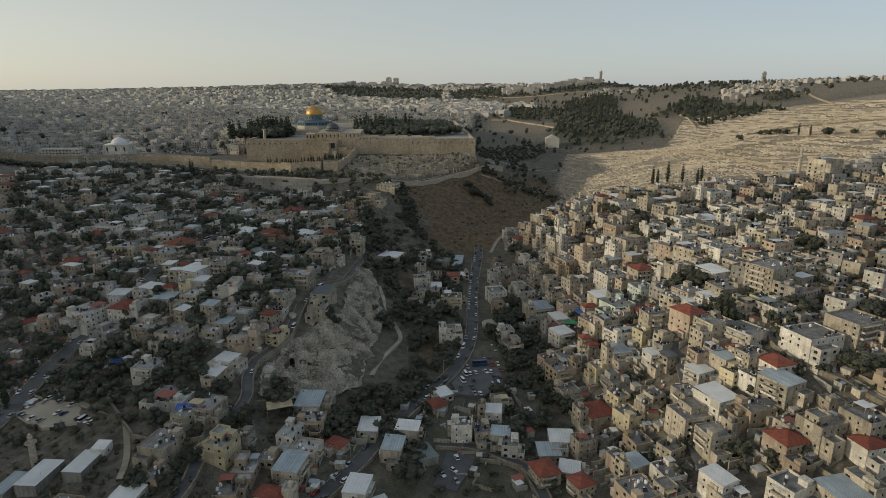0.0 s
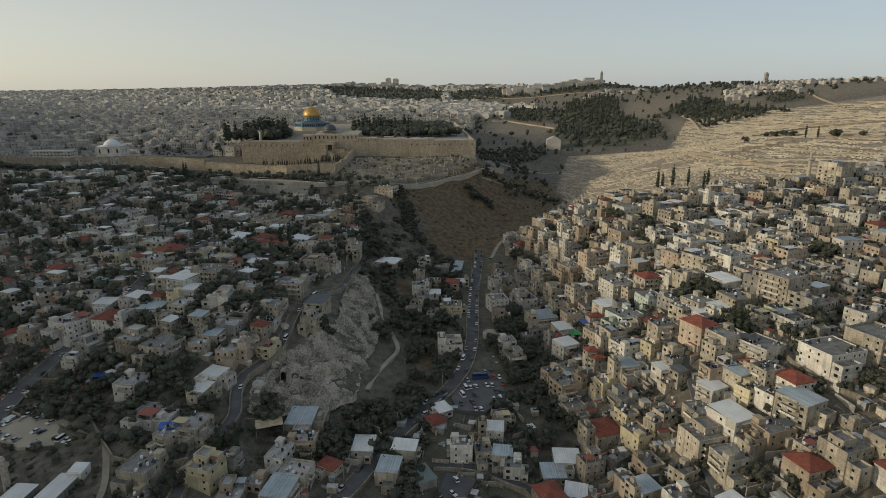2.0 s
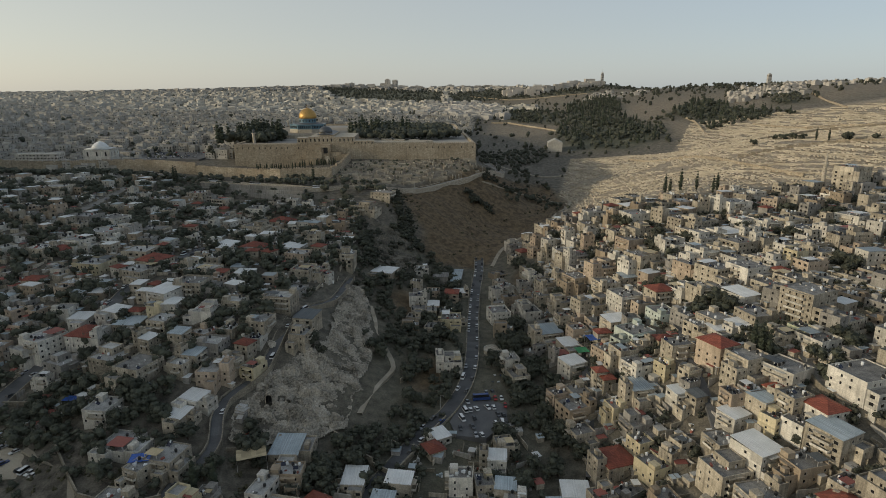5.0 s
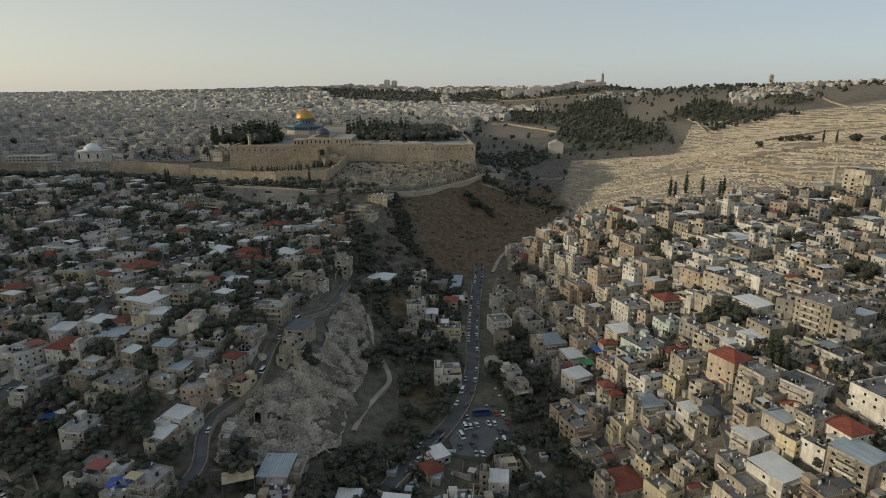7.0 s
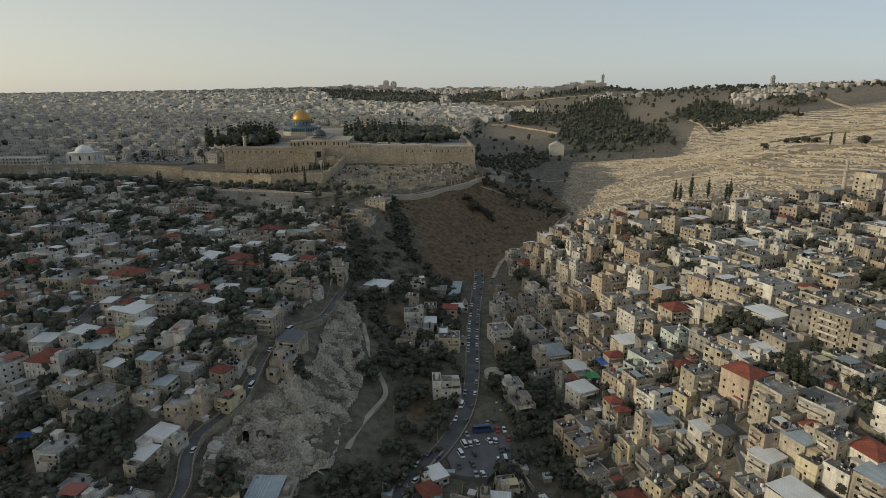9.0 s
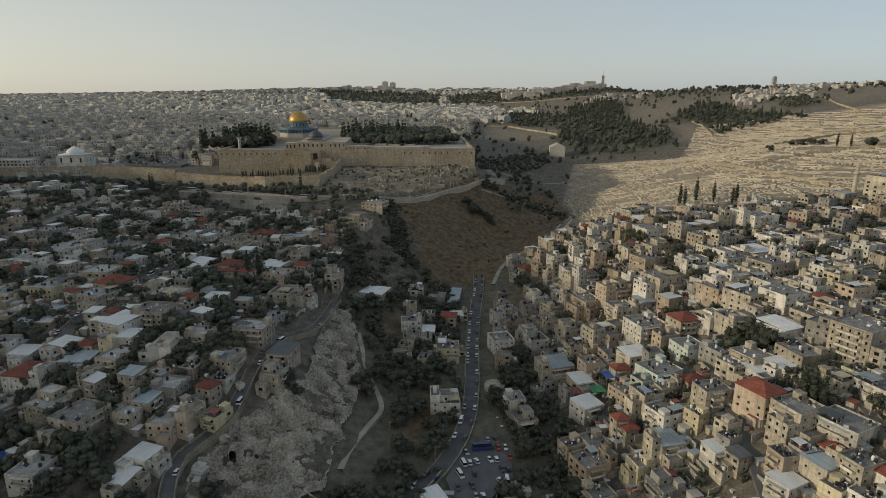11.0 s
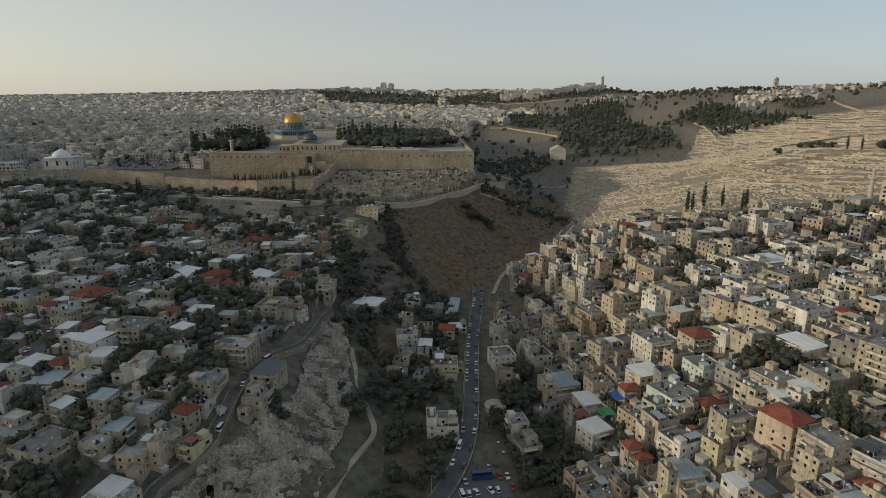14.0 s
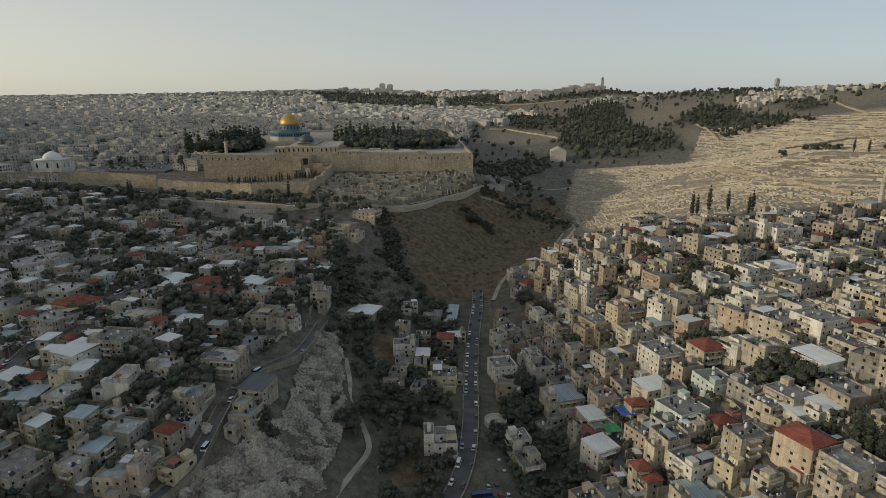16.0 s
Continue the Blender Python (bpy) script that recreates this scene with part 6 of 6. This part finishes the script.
    woods("wall_cypresses", "thin dark cypresses before the great wall", row, lowc, 0.7, 1.1)
    foot = [(-360 + 300 * t + rng.gauss(0, 4), 668 - 40 * t + rng.gauss(0, 9)) for t in np.linspace(0, 1, 300)] + [(-560 + 200 * t + rng.gauss(0, 4), 675 + rng.gauss(0, 10)) for t in np.linspace(0, 1, 170)]
    woods("roadside_trees", "dark roadside trees below the city wall", clear(foot), low, 0.7, 1.5)
    dig = spread(rng, DIG, 90)
    woods("ruin_trees", "dark shrubs among the excavated ruins", dig, low, 0.4, 0.8)
    far = [(rng.uniform(-2600, 500), 800 + 3400 * rng.random() ** 1.5) for k in range(4600)]
    far = [(x, y) for x, y in far if not inside(x, y, HARAM) and not inside(x, y, CEMETERY) and not any(inside(x, y, q) for q in FIELDS) and abs(x) < 0.85 * y]
    woods("city_trees", "dark trees scattered through the distant city", far, tiny, 0.9, 2.3)
    ridge2 = [(rng.gauss(900, 220), rng.gauss(1900, 120)) for k in range(300)] + [(rng.gauss(560, 260), 2480 + rng.gauss(0, 50)) for k in range(300)] + [(rng.uniform(-700, 250), 3250 + rng.gauss(0, 90)) for k in range(360)]
    ridge2 += [(rng.uniform(700, 1300), rng.uniform(1250, 1700)) for k in range(110)] + [(rng.uniform(80, 700), rng.uniform(1200, 2300)) for k in range(130)]
    woods("ridge_trees", "dark pines along the far ridge", ridge2 + spread(rng, TWIN_WOOD, 520), tiny, 1.3, 2.5)


wild()

# ================= burial ground =================
def tombs():
    rng = random.Random(101)
    b = Build()
    pts = [(x, y) for x, y in spread(rng, [(150, 780), (205, 985), (292, 974), (347, 925), (463, 1160), (647, 1160), (800, 1100), (800, 800), (430, 532), (346, 560), (285, 570), (218, 576), (172, 645), (152, 714)], 22000)]
    xy = np.array(pts)
    z = np.round(heights(xy[:, 0], xy[:, 1]) / 3.0) * 3.0 * 0.75 + heights(xy[:, 0], xy[:, 1]) * 0.25
    keep = noise_field(xy) > -0.22
    for (x, y), g, k in zip(pts, z, keep):
        if k:
            s = 1 + (y - 600) / 1800
            b.box(x, y, g - 0.6, 0.95 * s, 2.1 * s, 1.25 + rng.uniform(-0.2, 0.35), 22 + rng.gauss(0, 6))
    tagged(new("tombs", b.mesh("tombs", [M_TOMB])), "thousands of pale limestone tombs in rows", "tombs", kind="stuff")
    # terrace walls along the contours
    b = Build()
    for k in range(420):
        x, y = rng.choice(pts)
        ln, rot = rng.uniform(14, 80), -52 + rng.gauss(0, 10)
        c, s = math.cos(radians(rot)), math.sin(radians(rot))
        n = max(2, int(ln / 6))
        for e in range(n):
            a = (e - n / 2) * ln / n
            if not inside(x + a * c, y + a * s, CEMETERY):
                continue
            b.box(x + a * c, y + a * s, ground_z(x + a * c, y + a * s) - 2.5, ln / n + 0.1, 0.7, 3.7, rot)
    tagged(new("terrace_walls", b.mesh("terrace_walls", [M_TOMB])), "pale stone terrace walls across the cemetery", "walls", kind="stuff")


def noise_field(xy):
    return np.array([noise.noise(Vector((x * 0.02, y * 0.02, 3.0))) for x, y in xy])


tombs()

# ================= distant city =================
def city(name, label, places, size, high, material, seed, windows=0, domes=0.0, turn=(-12, 14)):
    rng = random.Random(seed)
    b = Build()
    xy = np.array(places)
    z = heights(xy[:, 0], xy[:, 1])
    for (x, y), g in zip(places, z):
        w, d, h, rot = rng.uniform(*size), rng.uniform(*size), rng.uniform(*high), rng.uniform(*turn)
        c, s = math.cos(radians(rot)), math.sin(radians(rot))
        if windows:
            pts = [(x + p * c - q * s, y + p * s + q * c) for p, q in ((-w / 2, -d / 2), (w / 2, -d / 2), (w / 2, d / 2), (-w / 2, d / 2))]
            us = ((c, s), (-s, c), (-c, -s), (s, -c))
            rows = [g + 0.5 + 3.4 * k for k in range(max(1, int(h / 3.4)))]
            for k, (p, u, ln) in enumerate(zip(pts, us, (w, d, w, d))):
                b.facade(p, u, ln, g - 6, g + h, rows if k != 2 and (windows == 1 or k == 0) else [], max(1, int(ln / 3.6)), 1.3, 1.7, 0.9, 3.4, 0.3, rng, skip=0.3)
            b.poly([(*p, g + h) for p in pts], 2)
        else:
            b.box(x, y, g - 6, w, d, h + 6, rot)
        if rng.random() < 0.35:
            b.box(x + rng.uniform(-2, 2), y + rng.uniform(-2, 2), g + h - 0.01, w * rng.uniform(0.3, 0.6), d * rng.uniform(0.3, 0.6), rng.uniform(1.5, 3.5), rot)
        if rng.random() < domes:
            r = rng.uniform(1.8, 3.6)
            b.lathe(x, y, [(r, g + h), (r * 0.9, g + h + r * 0.45), (r * 0.55, g + h + r * 0.85), (0.1, g + h + r)], 10)
    return tagged(new(name, b.mesh(name, [material, M_PANE, M_ROOF])), label, "city", kind="stuff")


GARDEN = [(-350, 700), (-255, 690), (-250, 790), (-310, 800), (-400, 790), (-345, 730)]   # open digs and gardens inside the wall


def far_city():
    rng = random.Random(121)

    def free(pts):
        return [(x, y) for x, y in pts if not any(inside(x, y, q) for q in (HARAM, FOREST, COACH, GARDEN, CAMPUS_WOOD, LINE_WOOD, TWIN_WOOD, *FIELDS))]
    a = free(spread(rng, [(-640, 720), (-300, 712), (-262, 760), (-275, 900), (-285, 1000), (-900, 1000), (-760, 800)], 800))
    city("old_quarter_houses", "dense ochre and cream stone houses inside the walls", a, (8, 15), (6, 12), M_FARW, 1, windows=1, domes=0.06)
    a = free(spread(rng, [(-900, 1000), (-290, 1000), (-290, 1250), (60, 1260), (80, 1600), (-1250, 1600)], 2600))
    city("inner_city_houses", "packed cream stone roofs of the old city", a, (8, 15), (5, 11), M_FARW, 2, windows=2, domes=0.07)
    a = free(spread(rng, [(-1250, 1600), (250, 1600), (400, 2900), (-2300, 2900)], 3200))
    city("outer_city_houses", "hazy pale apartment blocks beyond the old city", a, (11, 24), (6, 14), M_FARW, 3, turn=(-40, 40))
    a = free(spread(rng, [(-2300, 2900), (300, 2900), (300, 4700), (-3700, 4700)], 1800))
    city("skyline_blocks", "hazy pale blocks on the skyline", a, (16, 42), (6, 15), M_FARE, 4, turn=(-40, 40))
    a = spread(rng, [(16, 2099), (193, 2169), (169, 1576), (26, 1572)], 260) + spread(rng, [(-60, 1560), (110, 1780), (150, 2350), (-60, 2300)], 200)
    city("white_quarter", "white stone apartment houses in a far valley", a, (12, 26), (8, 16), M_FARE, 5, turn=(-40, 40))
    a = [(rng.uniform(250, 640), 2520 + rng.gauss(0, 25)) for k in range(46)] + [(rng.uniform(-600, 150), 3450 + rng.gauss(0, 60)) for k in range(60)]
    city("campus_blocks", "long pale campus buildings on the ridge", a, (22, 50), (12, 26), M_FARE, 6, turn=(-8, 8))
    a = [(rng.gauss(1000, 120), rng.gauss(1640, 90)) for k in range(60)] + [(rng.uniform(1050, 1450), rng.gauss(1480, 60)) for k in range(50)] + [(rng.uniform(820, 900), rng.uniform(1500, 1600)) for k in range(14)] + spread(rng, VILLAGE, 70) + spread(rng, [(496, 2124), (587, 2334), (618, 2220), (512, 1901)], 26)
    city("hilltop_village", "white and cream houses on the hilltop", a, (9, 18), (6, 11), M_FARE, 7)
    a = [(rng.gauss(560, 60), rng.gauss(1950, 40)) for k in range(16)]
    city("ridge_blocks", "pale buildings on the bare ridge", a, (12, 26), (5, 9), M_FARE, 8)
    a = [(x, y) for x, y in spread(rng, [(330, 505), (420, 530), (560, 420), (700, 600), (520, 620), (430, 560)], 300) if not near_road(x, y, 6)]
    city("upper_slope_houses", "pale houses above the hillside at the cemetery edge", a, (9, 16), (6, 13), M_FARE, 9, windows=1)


far_city()


def tower(name, x, y, w, h, label, step=0.0):
    th = empty(name, pose(x, y, ground_z(x, y) - 4), label, "tower")
    b = Build()
    rng = random.Random(int(x))
    rows = [4 + 4 * k for k in range(int(h / 4) - 1)]
    for p, u in (((-w / 2, -w / 2), (1, 0)), ((w / 2, -w / 2), (0, 1)), ((w / 2, w / 2), (-1, 0)), ((-w / 2, w / 2), (0, -1))):
        b.facade(p, u, w, 0, h, rows, 3, 1.6, 2.2, 1.0, 4, 0.4, rng, skip=0.1)
    b.poly([(-w / 2, -w / 2, h), (w / 2, -w / 2, h), (w / 2, w / 2, h), (-w / 2, w / 2, h)])
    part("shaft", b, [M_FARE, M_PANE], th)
    b = Build()
    b.box(0, 0, h, w * 0.6, w * 0.6, h * 0.08)
    if step:
        b.lathe(0, 0, [(0.8, h * 1.08), (0.3, h * 1.08 + step)], 6)
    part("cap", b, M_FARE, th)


tower("campus_tower", 663, 2586, 10, 46, "slim pale concrete tower with a mast", 16)
tower("bell_tower", 988, 1894, 10, 37, "square pale stone bell tower on the ridge")
tower("apartment_tower", -310, 3514, 30, 52, "hazy pale high-rise tower on the skyline")
tower("apartment_tower", -268, 3514, 30, 50, "hazy pale high-rise tower on the skyline")
tower("apartment_tower", -340, 3560, 34, 30, "hazy pale high-rise block on the skyline")


def domed_hall():
    """The square white building with a shallow dome behind the city wall."""
    x, y = -402, 742
    z = ground_z(x, y)
    th = empty("domed_hall", pose(x, y, z, 0, 0, 6), "square white stone hall with a shallow dome", "synagogue")
    b = Build()
    rng = random.Random(8)
    for p, u in (((-15, -12), (1, 0)), ((15, -12), (0, 1)), ((15, 12), (-1, 0)), ((-15, 12), (0, -1))):
        b.facade(p, u, 30 if u[0] else 24, -4, 23, [14], 3, 2, 5, 1.5, 9, 0.8, rng, skip=0)
    part("hall", b, [WALLS["w"], M_PANE], th)
    b = Build()
    b.box(0, 0, 23, 26, 22, 1.2)
    b.lathe(0, 0, [(9.5, 24.2), (8.6, 26.6), (6.2, 29.2), (3.0, 31.2), (0.4, 32.2)], 20)
    part("dome", b, M_ROOF_W, th, "white shallow dome", True)
    x, y = -470, 735
    th = empty("school_building", pose(x, y, ground_z(x, y), 0, 0, 3), "white four-storey block with rows of windows", "building")
    b = Build()
    for p, u in (((-24, -8), (1, 0)), ((24, -8), (0, 1)), ((24, 8), (-1, 0)), ((-24, 8), (0, -1))):
        b.facade(p, u, 48 if u[0] else 16, -4, 19, [5 + 3.4 * k for k in range(4)], 12 if u[0] else 4, 1.8, 1.8, 0.9, 3.4, 0.4, rng, skip=0.1)
    b.poly([(-24, -8, 19), (24, -8, 19), (24, 8, 19), (-24, 8, 19)])
    part("body", b, [WALLS["w"], M_PANE], th)
    x, y = 195, 1070
    th = empty("church", pose(x, y, ground_z(x, y), 0, 0, -8), "pale stone church with a pediment among trees", "church")
    b = Build()
    b.box(0, 0, -4, 24, 36, 18)
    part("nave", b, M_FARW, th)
    b = Build()
    b.shape([(-12.5, -18.5, 14), (12.5, -18.5, 14), (12.5, 18, 14), (-12.5, 18, 14), (0, -18.5, 20), (0, 18, 20)], [(0, 1, 4), (1, 2, 5, 4), (2, 3, 5), (3, 0, 4, 5)])
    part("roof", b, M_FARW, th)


domed_hall()

# ================= vehicles =================
def car_meshes(paint, long=4.3, wide=1.75, high=1.45, van=False):
    b = Build()
    a, w = long / 2, wide / 2
    belt = 0.85 if not van else 1.05 if high < 2.8 else high * 0.6
    prof = [(-a, 0.35), (-a, belt - 0.1), (-a + 0.1, belt), (a - 0.15, belt - 0.05), (a, belt - 0.25), (a, 0.35)]
    for s in (-1, 1):
        b.poly([(x, s * w, z) for x, z in (prof if s < 0 else prof[::-1])])
    for (x0, z0), (x1, z1) in zip(prof, prof[1:] + prof[:1]):
        b.poly([(x0, -w, z0), (x0, w, z0), (x1, w, z1), (x1, -w, z1)])
    cab = Build()
    f0, f1, r0, r1 = (a - 1.3, a - 2.0, -a + 0.15, -a + 0.75) if not van else (a - 0.5, a - 1.1, -a + 0.05, -a + 0.15)
    lo = [(r0, -w * 0.96, belt), (f0, -w * 0.96, belt), (f0, w * 0.96, belt), (r0, w * 0.96, belt)]
    up = [(r1, -w * 0.8, high), (f1, -w * 0.8, high), (f1, w * 0.8, high), (r1, w * 0.8, high)]
    cab.shape(lo + up, [(0, 1, 5, 4), (1, 2, 6, 5), (2, 3, 7, 6), (3, 0, 4, 7)])
    roof = Build()
    roof.shape([(x, y, z) for x, y, z in up] + [(x * 0.97, y * 0.95, z + 0.06) for x, y, z in up], [(0, 1, 5, 4), (1, 2, 6, 5), (2, 3, 7, 6), (3, 0, 4, 7), (4, 5, 6, 7)])
    wheel = Build()
    ring = [(0.32 * math.cos(k * math.pi / 5), 0.32 * math.sin(k * math.pi / 5)) for k in range(10)]
    wheel.shape([(x, -0.1, z) for x, z in ring] + [(x, 0.1, z) for x, z in ring], [(k, (k + 1) % 10, 10 + (k + 1) % 10, 10 + k) for k in range(10)] + [tuple(range(10))[::-1], tuple(range(10, 20))])
    return (b.mesh("body", [paint]), cab.mesh("cabin_glass", [M_PANE]), roof.mesh("roof", [paint]), wheel.mesh("wheel", [M_TYRE]), long, wide)


CAR_SETS = {k: car_meshes(p) for k, p in PAINTS.items()}
CAR_SETS["van"] = car_meshes(PAINTS["white"], 5.4, 2.0, 2.2, True)
CAR_SETS["bus"] = car_meshes(PAINTS["white"], 12, 2.5, 3.1, True)
CAR_SETS["truck"] = car_meshes(PAINTS["blue"], 9.5, 2.5, 3.4, True)
CAR_WORDS = {"white": "white parked car", "silver": "silver parked car", "grey": "dark grey parked car", "blue": "dark blue parked car", "red": "red parked car", "van": "white parked van", "bus": "long white tour bus", "truck": "dark blue covered truck"}


def car(x, y, z, yaw, kind, where):
    body, cab, roof, wheel, ln, wd = CAR_SETS[kind]
    cat = kind if kind in ("van", "bus", "truck") else "car"
    th = empty(cat, pose(x, y, z, 0, 0, yaw), CAR_WORDS[kind] + " " + where, cat, "parked vehicles")
    for n, me in (("body", body), ("cabin_glass", cab), ("roof", roof)):
        part(n, me, None, th)
    for a in (-1, 1):
        for b in (-1, 1):
            part("wheel", wheel, None, th).matrix_basis = pose(a * ln * 0.3, b * (wd / 2 - 0.1), 0.32)
    return th


def traffic():
    rng = random.Random(141)
    kinds = ["white"] * 9 + ["silver"] * 5 + ["grey"] * 5 + ["blue", "red", "van"]
    for i, lanes, gap, where in ((0, (-2.6, 2.6), 7, "at the kerb of the valley road"), (1, (1.6,), 26, "on the narrow ridge road"), (2, (-3.4, 3.4), 11, "at the kerb of a sloping street"), (3, (3.0,), 20, "on the broad pale street")):
        line, width = ROADS[i]
        zs = ROAD_Z[i]
        at, nxt = 0.0, 3.0
        for k in range(len(line) - 1):
            d = line[k + 1] - line[k]
            at += d.length
            if at < nxt:
                continue
            nxt = at + gap * rng.uniform(0.75, 1.6)
            yaw = math.degrees(math.atan2(d.y, d.x))
            nrm = Vector((d.y, -d.x)).normalized()
            for o in lanes:
                if rng.random() < 0.72:
                    p = line[k] + nrm * o
                    car(p.x, p.y, zs[k], yaw + (180 if o < 0 else 0), rng.choice(kinds), where)
    line, zs = ROADS[4][0], ROAD_Z[4]
    for k in (14, 26, 34, 46, 62):
        d = line[k + 1] - line[k]
        p = line[k] + Vector((d.y, -d.x)).normalized() * 2
        car(p.x, p.y, zs[k], math.degrees(math.atan2(d.y, d.x)), "bus", "on the road below the walls")
    for (poly, zq), turn in zip(LOTS, (12, -25, 30, 8)):
        xs, ys = [p[0] for p in poly], [p[1] for p in poly]
        cx, cy = sum(xs) / len(xs), sum(ys) / len(ys)
        c, d = math.cos(radians(turn)), math.sin(radians(turn))
        for row in range(-4, 5):
            for k in range(-10, 11):
                u, v = k * 3.1 + rng.uniform(-0.3, 0.3), row * 7.2 + rng.uniform(-0.5, 0.5)
                x, y = cx + u * c - v * d, cy + u * d + v * c
                if rng.random() < (0.5 if poly is not COACH else 0.7) or not inside(x, y, poly) or near_kerb(x, y) or (x - 22) ** 2 + (y - 322) ** 2 < 40:
                    continue
                car(x, y, lot_height(x, y, poly, zq), turn + 90 * rng.choice((1, -1)) + rng.uniform(-14, 14), rng.choice(kinds), "on the parking lot")
    car(22, 322, lot_height(22, 322, *LOTS[0]), 8, "truck", "on the parking lot")


def near_kerb(x, y):
    return any((p.x - x) ** 2 + (p.y - y) ** 2 < (w / 2 + 2.5) ** 2 for line, w in ROADS for p in line)


def lot_height(x, y, poly, zq):
    """The height of the slab's surface at a place, by the fan of its corners."""
    a = np.c_[np.array(poly, float), np.ones(len(poly))]
    c = np.linalg.lstsq(a, np.array(zq), rcond=None)[0]
    return float(c @ np.array([x, y, 1.0])) + 0.05


traffic()


# ================= sheds, awnings and small things =================
def shed(x, y, w, d, h, turn, roof, label):
    z = ground_z(x, y) - 0.5
    th = empty("shed", pose(x, y, z, 0, 0, turn), label, "shed")
    b = Build()
    b.box(0, 0, -3, w, d, h + 3)
    part("body", b, WALLS["g"], th)
    b = Build()
    n = int(w / 1.1)
    for k in range(n):
        a0, a1 = -w / 2 - 0.3 + (w + 0.6) * k / n, -w / 2 - 0.3 + (w + 0.6) * (k + 1) / n
        b.poly([(a0, -d / 2 - 0.3, h + 0.05), ((a0 + a1) / 2, -d / 2 - 0.3, h + 0.2), ((a0 + a1) / 2, d / 2 + 0.3, h + 0.2), (a0, d / 2 + 0.3, h + 0.05)])
        b.poly([((a0 + a1) / 2, -d / 2 - 0.3, h + 0.2), (a1, -d / 2 - 0.3, h + 0.05), (a1, d / 2 + 0.3, h + 0.05), ((a0 + a1) / 2, d / 2 + 0.3, h + 0.2)])
    part("sheet_roof", b, roof, th)


shed(-167, 212, 9, 17, 4.5, -4, M_ROOF_W, "long shed with a white corrugated roof")
shed(-151, 216, 8, 15, 4.5, -4, M_ROOF_W, "long shed with a white corrugated roof")
shed(-178, 209, 6, 14, 3.5, -4, M_ROOF_B, "low shed with a blue-grey sheet roof")
shed(-11, 239, 14, 12, 4, 28, M_ROOF_G, "wide low hall with a grey-green sheet roof")
shed(13, 500, 8, 34, 4, -6, M_ROOF_B, "long low shed with a grey sheet roof")
shed(14, 474, 13, 8, 3.5, -6, M_ROOF_D, "low shed beside the end of the road")
shed(0, 492, 12, 12, 5, -6, M_ROOF, "flat-roofed hall among valley trees")
shed(-35, 215, 9, 5, 3, 50, M_ROOF_W, "white roadside storage shed")
shed(-27, 209, 8, 5, 3, 28, M_ROOF_W, "white roadside storage shed")


def awning(x, y, w, d, z, turn, material, label):
    """A cloth sheet on four posts."""
    th = empty("awning", pose(x, y, ground_z(x, y), 0, 0, turn), label, "awning")
    b = Build()
    n = 6
    for i in range(n):
        for j in range(n):
            q = []
            for a, e in ((i, j), (i + 1, j), (i + 1, j + 1), (i, j + 1)):
                u, v = a / n - 0.5, e / n - 0.5
                q.append((u * w, v * d, z - 0.6 * (1 - 4 * u * u) * (1 - 4 * v * v)))
            b.poly(q)
            b.poly([(p[0], p[1], p[2] - 0.04) for p in q[::-1]])
    part("cloth", b, material, th)
    for a in (-1, 1):
        for e in (-1, 1):
            b = Build()
            b.lathe(a * (w / 2 - 0.1), e * (d / 2 - 0.1), [(0.06, -2), (0.05, z)], 6)
            part("post", b, M_FRAME, th)


awning(88, 352, 8, 8, 6, 10, M_TARP, "blue tarpaulin awning over a yard")
awning(80, 346, 7, 7, 5, 10, mat("green_tarpaulin", (0.03, 0.16, 0.07), (0.06, 0.25, 0.11)), "green tarpaulin awning over a yard")
awning(-79, 256, 12, 8, 6.5, 20, M_CANVAS, "tan canvas awning over a terrace")
awning(-120, 246, 8, 6, 6, 10, M_TARP, "blue tarpaulin awning behind a house")
awning(-174, 290, 7, 5, 4, 0, M_TARP, "blue tarpaulin awning in a yard")


def round_terrace(x, y, r):
    """A round pale paved terrace with a low wall, ringed by parked cars."""
    z = ground_z(x, y)
    th = empty("round_terrace", pose(x, y, z), "round pale paved terrace beside the valley road", "terrace")
    b = Build()
    b.lathe(0, 0, [(r - 0.02, -3), (r - 0.02, 1.5), (r - 0.4, 1.85)], 28)
    part("deck", b, M_PALE, th)
    b = Build()
    b.lathe(0, 0, [(r, 1.6), (r, 2.5), (r - 0.35, 2.5), (r - 0.35, 1.7)], 28)
    part("parapet", b, WALLS["w"], th)
    b = Build()
    b.lathe(0, 0, [(0.8, 1.7), (0.8, 2.4), (0.3, 2.6)], 12)
    part("planter", b, WALLS["c"], th)


round_terrace(32, 373, 5.5)


def lamp_post(x, y, z, yaw):
    th = empty("street_lamp", pose(x, y, z, 0, 0, yaw), "thin grey street lamp beside the road", "street lamp", "street lamps")
    b = Build()
    b.lathe(0, 0, [(0.12, -0.5), (0.07, 8)], 7)
    part("pole", b, M_FRAME, th)
    b = Build()
    b.box(0.8, 0, 7.95, 1.8, 0.08, 0.08)
    part("arm", b, M_FRAME, th)
    b = Build()
    b.box(1.8, 0, 7.85, 0.7, 0.28, 0.14, taper=0.8)
    part("lamp_head", b, M_FRAME, th)


for i, side in ((0, 1), (2, -1), (4, 1)):
    line, width = ROADS[i]
    for k in range(4, len(line) - 2, 9):
        d = line[k + 1] - line[k]
        nrm = Vector((d.y, -d.x)).normalized() * side
        p = line[k] + nrm * (width / 2 + 0.7)
        lamp_post(p.x, p.y, ROAD_Z[i][k] - 0.3, math.degrees(math.atan2(-nrm.y, -nrm.x)))
